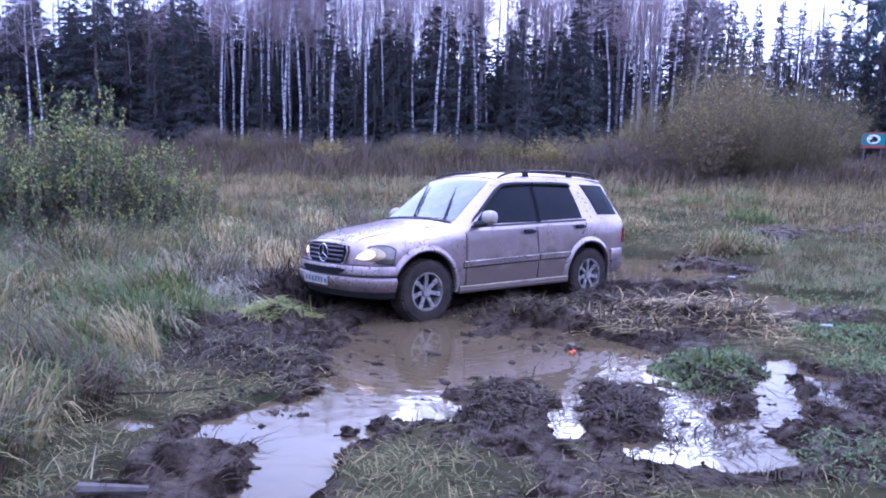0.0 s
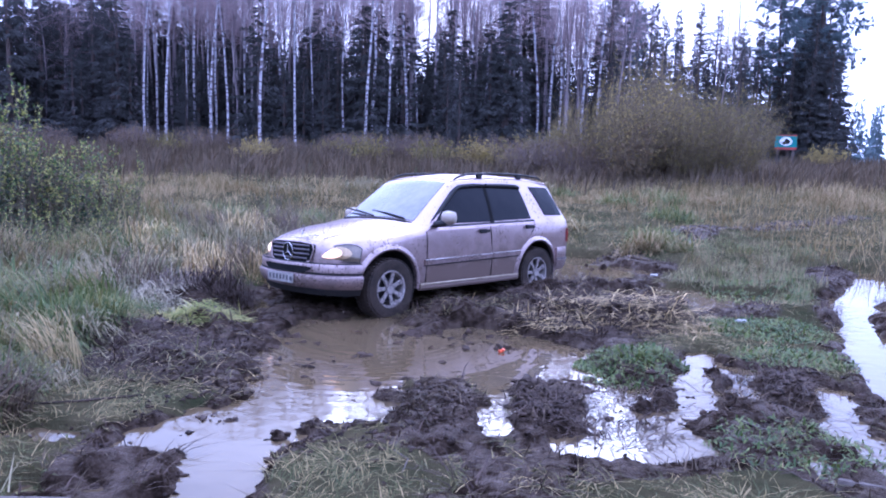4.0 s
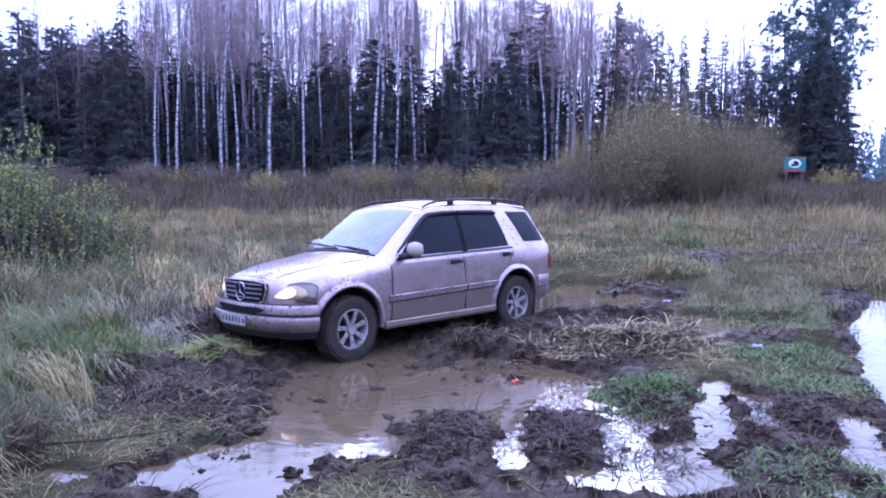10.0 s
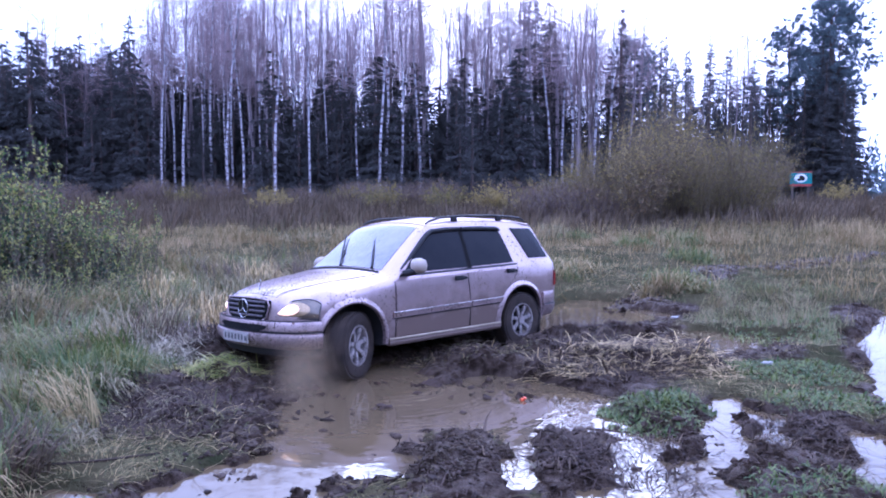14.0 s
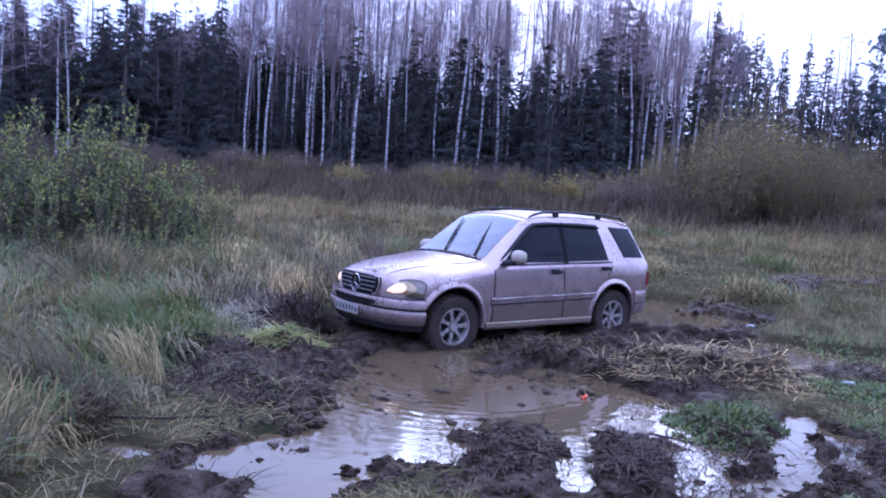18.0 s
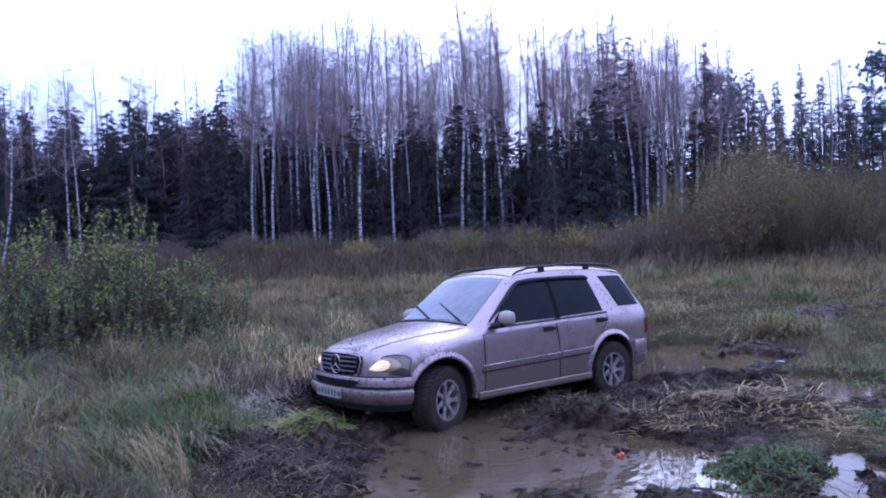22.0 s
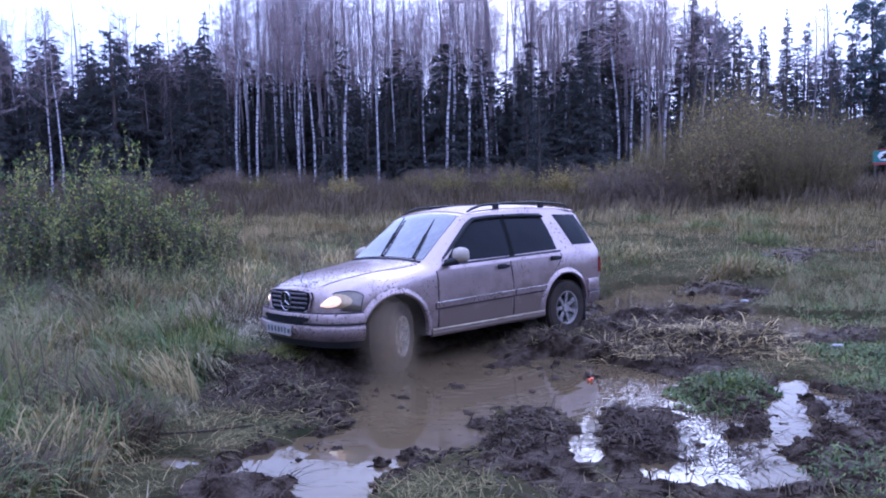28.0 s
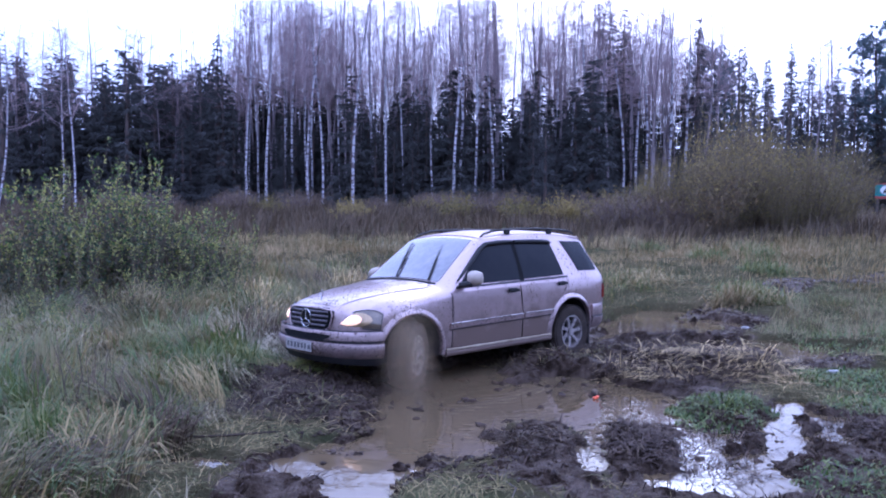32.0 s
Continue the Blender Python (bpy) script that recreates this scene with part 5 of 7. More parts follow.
# birches that stand out at the forest edge: x, y, scale, lean
EDGE = [(-15.1, 50, 0.98, 0), (-13.9, 50.5, 1.05, 1), (-12.4, 52, 1.05, 0), (-10.75, 49.5, 1.08, 0), (-9.9, 50, 0.95, 2), (-7.7, 49, 1.05, -2), (-5.6, 50, 1.0, 1), (-1.1, 50, 1.1, 0), (-0.75, 51, 1.1, 1), (0.3, 51, 1.05, 1), (1.7, 52, 1.1, 0), (-28.6, 44, 0.72, 9), (-23.7, 44, 0.78, 2), (-25.0, 45, 0.72, -3), (-31.5, 47, 0.8, 0), (11.0, 54, 1.1, 0), (12.3, 55, 1.08, 0), (8.3, 53, 1.1, 0)]
# slimmer ones between them: x, y, height
THIN = [(-15.8, 53, 1.0), (-13.2, 54, 1.1), (-11.6, 53, 1.05), (-9.1, 52.5, 1.1), (-8.6, 54, 1.0), (-6.7, 53, 1.1), (-4.6, 52, 1.05), (-3.7, 54, 1.1), (-1.9, 53, 1.1), (0.9, 53.5, 1.05), (2.5, 53, 1.1), (3.6, 54, 1.1), (4.9, 53, 1.05), (6.1, 54.5, 1.1), (7.2, 54, 1.1), (9.4, 55, 1.1), (-12.9, 51.5, 0.95), (-2.5, 51, 1.0)]
for k, (x, y, s, lean) in enumerate(EDGE):
    b = BIRCHES[k % 6]
    if k < 6:
        stand(b, x, y, s, 60 * k, lean=lean)
    else:
        more(b, x, y, s, 47 * k, lean=lean)
for k, (x, y, s) in enumerate(THIN):
    more(BIRCHES[k % 6], x, y, 0.62 + 0.05 * (k % 4), 83 * k, s, (k % 5 - 2) * 0.7)
for k in range(170):
    x = g.uniform(-21, 15)
    y = 54 + 18 * g.uniform(0, 1) ** 1.4
    s = g.uniform(0.92, 1.15)
    if x < -16:
        s *= 0.72
    (stand if k < 4 else more)(DULL[k] if k < 4 else (BIRCHES[k % 6] if k % 6 == 5 else DULL[k % 4]), x * (y / 50), y, s, g.uniform(0, 360), s * g.uniform(0.95, 1.08), g.normal(0, 1.2))
for k in range(34):
    y = g.uniform(50, 70)
    more((BIRCHES[k % 6], DULL[k % 4], DULL[0])[k % 3], g.uniform(-40, -20) * (y / 50), y, g.uniform(0.78, 1.06), g.uniform(0, 360), None, g.normal(0, 2))
for k in range(34):
    y = g.uniform(55, 72)
    s = g.uniform(0.9, 1.12)
    more((DULL[k % 4], BIRCHES[k % 6])[k % 4 == 3], g.uniform(5, 16.5) * (y / 50), y, s, g.uniform(0, 360), s, g.normal(0, 1.5))
# a close curtain of slim birches between and behind them
for k in range(200):
    y = g.uniform(52.5, 74)
    x = 12 - 29 * g.uniform(0, 1) ** 0.85 if k < 140 else g.uniform(-40, -16)
    s = g.uniform(0.85, 1.15)
    (stand if k < 5 else more)(SLIM[k % 5], x * (y / 50), y, s, g.uniform(0, 360), s * (g.uniform(0.95, 1.1) if k < 140 else g.uniform(0.65, 0.95)), g.normal(0, 1.3))
# young spruces close the foot of the forest
first = [True, True, True]
for k in range(250):
    x, y = g.uniform(-46, 9), 51 + 12 * g.uniform(0, 1) ** 1.1
    s = g.uniform(0.7, 1.75) * (1.15 if x < -12 else 1.0)
    ob = YOUNG[k % 3]
    if first[k % 3]:
        first[k % 3] = False
        stand(ob, x, y, s, 0)
    else:
        more(ob, x, y, s, g.uniform(0, 360))
# tall spruces: x, y, scale
TALL = [(-30.3, 47.5, 0.98), (-22.0, 55, 1.02), (-17.6, 52, 1.04), (-19.2, 53, 0.88), (-3.0, 52, 0.74), (18.0, 60, 1.32), (9.9, 58, 1.33), (10.8, 58.5, 1.32), (11.8, 58, 1.31), (23.0, 65, 1.2), (29.5, 70, 1.22), (31.1, 70, 1.15), (27.2, 70, 1.15), (33.0, 66, 0.95), (50.8, 70, 1.1), (52, 68, 1.2), (56, 72, 1.15), (-14, 56, 0.9), (-26, 56, 0.85), (-36, 54, 0.85)]
for k, (x, y, s) in enumerate(TALL):
    if k < 4:
        stand(SPRUCES[k], x, y, s, 0)
    else:
        more(SPRUCES[k % 4], x, y, s, 77 * k)
for x, y, s, h in ((36.0, 60, 1.6, 1.05), (34.4, 59, 1.5, 0.95), (33.2, 60, 1.3, 0.8), (35.2, 61, 1.5, 1.1), (4.6, 45.5, 0.62, 0.5)):
    more(SPRUCES[int(y) % 4], x, y, s, 40 * x, h)
for k in range(150):
    x = g.uniform(-1.0, 0.62)
    y = g.uniform(59, 82)
    more(SPRUCES[k % 4], (-12 + 36 * x) * y / 55, y, g.uniform(0.55, 0.95), g.uniform(0, 360))
for k in range(90):
    y = g.uniform(68, 95)
    more(SPRUCES[k % 4], g.uniform(-24, 16) * y / 55, y, g.uniform(0.6, 0.88), g.uniform(0, 360))
for k in range(70):
    y = g.uniform(60, 78)
    more(SPRUCES[k % 4], g.uniform(-0.36, 0.33) * y, y, g.uniform(0.75, 0.95), g.uniform(0, 360), g.uniform(0.8, 1.02))
for k in range(40):
    y = g.uniform(56, 76)
    more(SPRUCES[k % 4], g.uniform(12, 33) * y / 58, y, g.uniform(0.6, 1.02), g.uniform(0, 360))
for k in range(26):
    y = g.uniform(58, 75)
    more(DULL[k % 4], g.uniform(9, 30) * y / 58, y, g.uniform(0.75, 1.05), g.uniform(0, 360))
for k, (way, y, w, h) in enumerate(((0.302, 62, 0.75, 1.28), (0.335, 66, 0.7, 1.12), (0.361, 62, 0.75, 1.14), (0.392, 64, 0.75, 1.10), (0.421, 62, 0.7, 1.16), (0.449, 63, 0.75, 1.10), (0.481, 65, 0.8, 1.02), (0.505, 62, 0.75, 0.98), (0.522, 64, 0.8, 1.0), (0.54, 62, 0.8, 0.95), (0.375, 69, 0.9, 1.05), (0.435, 70, 0.9, 1.02), (0.49, 70, 0.9, 1.0))):
    more(SPRUCES[k % 4], way * y, y, w, 51 * k, h)
for k, (x, y, w, h) in enumerate(((34.6, 59, 1.55, 1.75), (36.2, 60, 1.5, 1.7), (35.4, 61, 1.4, 1.95), (33.6, 60.5, 1.1, 1.3), (37.2, 61, 1.1, 1.4), (34.0, 58.5, 1.2, 1.45), (35.6, 58.4, 1.4, 1.6), (36.6, 58.8, 1.2, 1.5), (35.0, 62, 1.5, 2.1))):
    more(YOUNG[k % 3], x, y, w, 67 * k, h)
stand(PINES[0], 35.8, 61, 1.06, 20)
stand(PINES[1], 37.0, 63, 0.95, 120)
for x, y, s in ((33.6, 63, 0.85), (21.5, 66, 0.85)):
    more(PINES[int(x) % 2], x, y, s, x * 31)


# ---- far woods along the skyline, and an added ring behind the camera ----
def far_woods():
    g = rng_of(41)
    V = []
    for k in range(1300):
        # trees past 800 are unseen, added behind the camera to block sky light
        a = radians(g.uniform(-40, 70) if k < 800 else g.uniform(75, 285))
        d = g.uniform(135, 190) if k < 800 else g.uniform(38, 60)
        x, y = d * math.sin(a), d * math.cos(a)
        zb = float(ground_z(x, y))
        h = g.uniform(7, 13) if k < 800 else g.uniform(13, 19)
        for t in range(56 if k < 800 else 44):
            u = g.uniform(0, 1)
            r = (1.9 if k < 800 else 2.8) * (1 - u) + 0.15
            c = np.array([x, y, zb + u * h])
            d1 = np.array([g.uniform(-r, r), g.uniform(-r, r), -0.5])
            w = np.array([g.uniform(-.5, .5), g.uniform(-.5, .5), g.uniform(0.4, 1.1)])
            V.append(np.stack([c, c + d1, c + d1 * 0.5 + w]))
    v = np.concatenate(V)
    tagged(new("far_woods", mesh_of("far_woods", v, np.arange(len(v)).reshape(-1, 3), PINE)), "hazy dark woods along the far edge of the meadow, and added unseen woods behind the camera", "woods", kind="stuff")


far_woods()


# ---- shrubs ----
def shrub_meshes(seed, h, r, stems, twigs, leaves, leaf_mat, twig_mat, leaf_size, upright=1.2, twig=0.0022):
    g = rng_of(seed)
    tubes, S, E, W, L = [], [], [], [], []
    for k in range(stems):
        a = g.uniform(0, 6.28)
        o = np.array([math.cos(a), math.sin(a), 0]) * r * math.sqrt(g.uniform(0.02, 1))
        top = h * g.uniform(0.55, 1.0) * (1 - 0.35 * np.linalg.norm(o) / r)
        p0 = o * 0.25
        s = np.linspace(0, 1, 6)[:, None]
        pts = p0 + (o - p0) * s ** upright + np.array([0, 0, top]) * s + g.normal(0, 0.03, (6, 3)) * s
        tubes.append(tube(pts, np.linspace(0.012, 0.003, 6) * (h / 2.5) ** 0.7, 4))
        t = g.uniform(0.2, 1, twigs)
        base = np.stack([np.interp(t, np.linspace(0, 1, 6), pts[:, c]) for c in range(3)], 1)
        d = g.normal(0, 0.6, (twigs, 3)) + np.array([0, 0, 0.7]) + o / r * 0.4
        end = base + d * g.uniform(0.1, 0.22, (twigs, 1)) * h
        S.append(base)
        E.append(end)
        W.append(np.full(twigs, twig * h))
        q = g.uniform(0, 1, (leaves, 1))
        pick = g.integers(0, twigs, leaves)
        c = base[pick] * (1 - q) + end[pick] * q
        d1 = g.normal(0, 1, (leaves, 3)) * leaf_size + np.array([0, 0, 0.4 * leaf_size])
        d2 = np.cross(d1, g.normal(0, 1, (leaves, 3)))
        d2 *= leaf_size * 0.45 / (np.linalg.norm(d2, axis=1, keepdims=True) + 1e-9)
        L.append(np.stack([c, c + d1 * 0.5 + d2, c + d1, c + d1 * 0.5 - d2], 1).reshape(-1, 3))
    tv, tf = join(tubes)
    sv, sf = strips(np.concatenate(S), np.concatenate(E), np.concatenate(W), g)
    wood = mesh_of("brushwood", np.concatenate([tv, sv]), [tf, sf + len(tv)], twig_mat)
    lv = np.concatenate(L)
    return wood, mesh_of("foliage", lv, np.arange(len(lv)).reshape(-1, 4), leaf_mat)


def shrub(name, meshes, label, group):
    t = tagged(new(name), label, "shrub", group)
    place("brushwood", meshes[0], t)
    place("foliage", meshes[1], t)
    return t


def leafy_meshes(seed, h, r, stems):
    """Upright leafy stems: pale leaves stand along the tops, darker ones fill the foot."""
    g = rng_of(seed)
    tubes, top, low = [], [], []

    def leaf(c, d, size, turn):
        side = np.cross(d, turn)
        side /= np.linalg.norm(side, axis=1, keepdims=True) + 1e-9
        side = side * size * 0.30
        d = d * size
        return np.stack([c, c + d * 0.45 + side, c + d, c + d * 0.45 - side], 1).reshape(-1, 3)

    for k in range(stems):
        a = g.uniform(0, 6.28)
        o = np.array([math.cos(a), math.sin(a), 0]) * r * math.sqrt(g.uniform(0.0, 1))
        hh = h * (0.42 + 0.62 * g.uniform(0, 1) ** 2.2) * (1 - 0.25 * np.linalg.norm(o) / r)
        lean = g.normal(0, 0.12, 3) * hh + o * 0.12
        lean[2] = 0
        lines = [(o * 0.75, o * 0.75 + lean + np.array([0, 0, hh]), 0.009)]
        for q in range(5):
            u = g.uniform(0.3, 0.8)
            p = lines[0][0] * (1 - u) + lines[0][1] * u
            b = g.uniform(0, 6.28)
            lines.append((p, p + np.array([math.cos(b) * 0.3, math.sin(b) * 0.3, 1.0]) * hh * 0.28 * g.uniform(0.6, 1.2), 0.005))
        for p0, p1, rad in lines:
            s = np.linspace(0, 1, 5)[:, None]
            pts = p0 * (1 - s) + p1 * s + g.normal(0, 0.015, (5, 3)) * s
            tubes.append(tube(pts, np.linspace(rad, 0.002, 5), 4))
            m = int(8 + 26 * np.linalg.norm(p1 - p0) / 1.5)
            t = g.uniform(0.12, 1.0, (m, 1))
            c = p0 * (1 - t) + p1 * t
            b = g.uniform(0, 6.28, m)
            d = np.stack([np.cos(b), np.sin(b), g.uniform(0.0, 1.1, m)], 1)
            d /= np.linalg.norm(d, axis=1, keepdims=True)
            v = leaf(c, d, g.uniform(0.035, 0.08, (m, 1)), g.normal(0, 1, (m, 3)))
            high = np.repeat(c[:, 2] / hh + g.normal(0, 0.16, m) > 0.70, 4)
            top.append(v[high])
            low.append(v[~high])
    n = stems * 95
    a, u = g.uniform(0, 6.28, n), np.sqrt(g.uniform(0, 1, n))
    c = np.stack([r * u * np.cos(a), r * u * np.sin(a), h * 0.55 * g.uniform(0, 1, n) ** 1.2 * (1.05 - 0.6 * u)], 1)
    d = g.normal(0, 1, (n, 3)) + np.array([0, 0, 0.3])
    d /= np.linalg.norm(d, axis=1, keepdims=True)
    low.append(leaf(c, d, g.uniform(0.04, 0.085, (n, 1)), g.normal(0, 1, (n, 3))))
    tv, tf = join(tubes)
    lv, dv = np.concatenate(top), np.concatenate(low)
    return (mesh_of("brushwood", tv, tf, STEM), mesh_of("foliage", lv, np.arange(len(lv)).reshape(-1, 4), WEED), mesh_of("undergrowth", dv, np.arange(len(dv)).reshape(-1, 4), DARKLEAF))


def leafy(meshes):
    t = shrub("leafy_shrub", meshes, "leafy shrub with pale green and yellowing leaves", "shrubs beside the meadow")
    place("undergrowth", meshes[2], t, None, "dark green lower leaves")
    return t


TALLWEED = [leafy(leafy_meshes(300 + k, 2.75, 0.85, 15)) for k in range(4)]
WEEDS = [(-5.3, 13.2, 0.9), (-5.9, 13.6, 1.0), (-6.6, 12.9, 1.05), (-7.4, 12.5, 1.1), (-5.6, 14.5, 0.9), (-8.2, 13.2, 1.1), (-6.8, 14.2, 1.05), (-4.7, 13.4, 0.6), (-7.8, 12.8, 1.12), (-6.9, 12.2, 0.95), (-6.0, 12.9, 0.92), (-8.8, 12.0, 1.05), (-5.4, 13.8, 0.66), (-7.2, 13.8, 1.1), (-9.6, 13.2, 1.1), (-10.5, 12.2, 0.95), (-6.4, 14.8, 0.8), (-8.3, 14.6, 1.05), (-5.6, 11.9, 0.7), (-6.4, 11.2, 0.62), (-7.4, 11.2, 0.7), (-8.6, 10.8, 0.72), (-4.7, 14.0, 0.6), (-4.6, 12.4, 0.5), (-11.5, 13.5, 1.0), (-9.2, 15.5, 1.0), (-10.3, 10.8, 0.75), (-5.0, 15.6, 0.55), (-6.5, 13.5, 1.0), (-5.2, 12.9, 0.75), (-3.9, 11.2, 0.36), (-4.5, 10.5, 0.42), (-3.4, 12.3, 0.32), (-5.1, 9.9, 0.42), (-5.9, 9.3, 0.46), (-4.0, 13.2, 0.4), (-4.9, 11.3, 0.5)]
for k, (x, y, s) in enumerate(WEEDS):
    (stand if k < 4 else more)(TALLWEED[k % 4], x, y, s * 0.95, 53 * k, s * 1.12)
g = rng_of(88)
for k in range(46):
    y = g.uniform(6.8, 13.5)
    x = -3.1 - 0.22 * max(0, y - 8) - g.uniform(0, 1) * (0.8 + 0.35 * y)
    more(TALLWEED[k % 4], x, y, g.uniform(0.16, 0.36), g.uniform(0, 360))
WILLOWS = [shrub("willow_thicket", shrub_meshes(320 + k, 5.4, 2.5, 40, 40, 120, OLIVE, WILLOW, 0.05, 1.15, 0.0011), "tall half-bare willow thicket, brown and olive", "willow thickets in the meadow") for k in range(2)]
for k, (x, y, s) in enumerate(((14.6, 32, 0.92), (11.0, 32.5, 0.85), (16.2, 33.5, 0.82), (9.3, 34, 0.68), (12.8, 34.5, 1.02), (17.4, 35.5, 0.62), (13.0, 31.5, 0.7), (8.0, 36, 0.5), (15.6, 36, 0.9))):
    (stand if k < 2 else more)(WILLOWS[k % 2], x, y, s, 61 * k)
RUSTY = shrub("rusty_shrub", shrub_meshes(330, 3.4, 1.1, 30, 20, 40, RUST, WILLOW, 0.07, 1.3), "young aspen with rust-brown leaves", "young aspens")
stand(RUSTY, 10.4, 31.0, 1.05)
more(RUSTY, 9.0, 33, 0.8, 80)
ASPEN = shrub("yellow_sapling", shrub_meshes(331, 6.0, 1.0, 12, 30, 80, YLEAF, WILLOW, 0.06, 1.5, 0.0011), "slim sapling with yellowed leaves", "yellow saplings")
stand(ASPEN, 14.3, 37, 1.0)
for k, (x, y, s) in enumerate(((11.2, 33, 1.0), (12.4, 34.5, 1.1), (10.3, 35.5, 0.95), (13.4, 33.4, 0.85), (11.8, 36, 1.15))):
    more(ASPEN, x, y, s, 67 * k)
for k, (x, y, s) in enumerate(((9.9, 31.6, 0.85), (10.8, 31.2, 0.95), (12.6, 33, 1.1), (13.6, 36, 1.2), (9.0, 34.5, 0.8))):
    more(ASPEN, x, y, s, 97 * k)
more(ASPEN, 9.4, 38, 0.8, 40)
more(ASPEN, 12.0, 38, 0.85, 140)
LOWB = [shrub("yellow_bush", shrub_meshes(340 + k, 2.0, 1.6, 44, 22, 44, (YLEAF, OLIVE)[k], WILLOW, 0.075, 1.2), "low rounded bush with yellowing leaves", "bushes below the forest") for k in range(2)]
for k, (x, y, s, kind) in enumerate(((-6.2, 38, 0.8, 0), (-0.7, 39, 0.95, 1), (4.9, 38, 0.95, 0), (2.4, 39, 0.9, 1), (6.6, 39, 0.7, 1), (-12, 44, 0.8, 1), (8, 40, 1.1, 1), (10, 42, 1.2, 1), (20, 44, 1.0, 1), (28, 46, 0.9, 0), (-20, 42, 0.9, 1), (-3, 45, 0.7, 1))):
    (stand if k < 2 else more)(LOWB[kind], x, y, s, 71 * k)


BRUSH = shrub("brown_brush", shrub_meshes(350, 1.7, 1.3, 40, 26, 16, RUST, BRUSHW, 0.05, 1.2), "bare brown brushwood at the foot of the forest", "brushwood at the forest edge")
g = rng_of(91)
for k in range(84):
    (stand if k == 0 else more)(BRUSH, g.uniform(-42, 24), g.uniform(44, 50), g.uniform(0.6, 1.25), g.uniform(0, 360))


for k, (x, y, s) in enumerate(((6.4, 35, 1.1), (7.3, 34.2, 1.25), (8.2, 33.6, 1.3), (9.0, 33, 1.2), (8.0, 35.5, 1.4), (9.6, 32.2, 1.0), (7.0, 36.5, 1.2))):
    more(BRUSH, x, y, s, 83 * k)


DRY = shrub("dry_weed", shrub_meshes(370, 1.3, 0.35, 5, 16, 3, RUST, STEM, 0.02, 1.0), "dry brown weed stalks, bare and branching", "dry weeds in the meadow")
for k, (x, y, s) in enumerate(((-3.0, 13.0, 1.0), (-1.5, 12.6, 1.3), (-1.8, 13.1, 1.2), (-1.25, 12.9, 1.1), (-2.4, 13.6, 0.9), (-3.6, 13.8, 1.05), (-4.2, 12.6, 0.7), (-1.6, 14.5, 0.8), (-3.2, 15.0, 0.9))):
    (stand if k == 0 else more)(DRY, x, y, s, 70 * k)


# ---- grass ----
def blades(name, x, y, h, w, lean, material, label, seed, lift=0.0, tuft=0.35, swirl=0.75, pull=0.35):
    """Many bent grass blades in one mesh, drawn together in tufts that lean their own way."""
    g = rng_of(seed)
    n = len(x)
    ix, iy = np.floor(x / tuft), np.floor(y / tuft)
    cx = (ix + 0.5 + 0.45 * np.sin(12.9 * ix + 78.2 * iy + seed)) * tuft
    cy = (iy + 0.5 + 0.45 * np.sin(39.3 * ix + 11.1 * iy + seed)) * tuft
    k = pull * g.uniform(0, 1, n)
    x2, y2 = x + (cx - x) * k, y + (cy - y) * k
    keep = ground_z(x2, y2) > 0.012
    x, y = np.where(keep, x2, x), np.where(keep, y2, y)
    z = ground_z(x, y) + lift
    a = 7.0 * noise2(x, y, tuft * 2.2, seed + 500) + g.normal(0, 1, n) * swirl
    h = h * np.clip(1.0 + 0.45 * np.sin(7.7 * ix + 23.1 * iy + seed), 0.5, 1.5)
    d = np.stack([np.cos(a), np.sin(a)], 1) * (lean * g.uniform(0.3, 1.3, n) * h)[:, None]
    d = d + np.array([0.12, -0.05]) * h[:, None]
    s = np.stack([-np.sin(a), np.cos(a)], 1) * w[:, None]
    base = np.stack([x, y], 1)
    mid = base + d * 0.35
    tip = base + d
    bend = np.sqrt(np.clip(1 - (np.linalg.norm(d, axis=1) / (h * 1.6)) ** 2, 0.04, 1))

    def v(p, zz):
        return np.concatenate([p, zz[:, None]], 1)
    V = np.stack([v(base - s, z - 0.02), v(base + s, z - 0.02), v(mid + s * 0.8, z + h * 0.62 * bend), v(mid - s * 0.8, z + h * 0.62 * bend), v(tip, z + h * bend)], 1).reshape(-1, 3)
    i = np.arange(n)[:, None] * 5
    tri = np.concatenate([i + np.array([[0, 1, 2]]), i + np.array([[0, 2, 3]]), i + np.array([[3, 2, 4]])])
    return tagged(new(name, mesh_of(name, V, tri, material)), label, "grass", kind="stuff")


def scatter(n, x0, x1, y0, y1, seed, keep, power=1.0):
    g = rng_of(seed)
    x = g.uniform(x0, x1, n)
    y = y0 + (y1 - y0) * g.uniform(0, 1, n) ** power
    ok = keep(x, y, g.uniform(0, 1, n))
    return x[ok], y[ok], g


def turf(x, y, u):
    patchy = 0.5 + 0.5 * noise2(x, y, 0.8, 31) + 0.3 * noise2(x, y, 0.3, 32)
    return (u < (1 - churn_at(x, y)) * np.clip(patchy + 0.08, 0.03, 1)) & (ground_z(x, y) > 0.02)


# short grass round the puddles
x, y, g = scatter(76000, -5.5, 8, 2.6, 9.5, 51, turf)
blades("short_grass", x, y, g.uniform(0.03, 0.085, len(x)), g.uniform(0.0022, 0.0045, len(x)), 3.0, TRAMPLED, "short trampled green grass between the puddles", 1)
x, y, g = scatter(60000, -5.5, 8, 2.6, 9.5, 52, turf)
blades("trampled_straw", x, y, g.uniform(0.04, 0.10, len(x)), g.uniform(0.002, 0.004, len(x)), 3.2, STRAW, "flattened dry grass between the puddles", 2)


x, y, g = scatter(26000, -7, 7, -5, 2.6, 152, lambda x, y, u: u < 0.9)
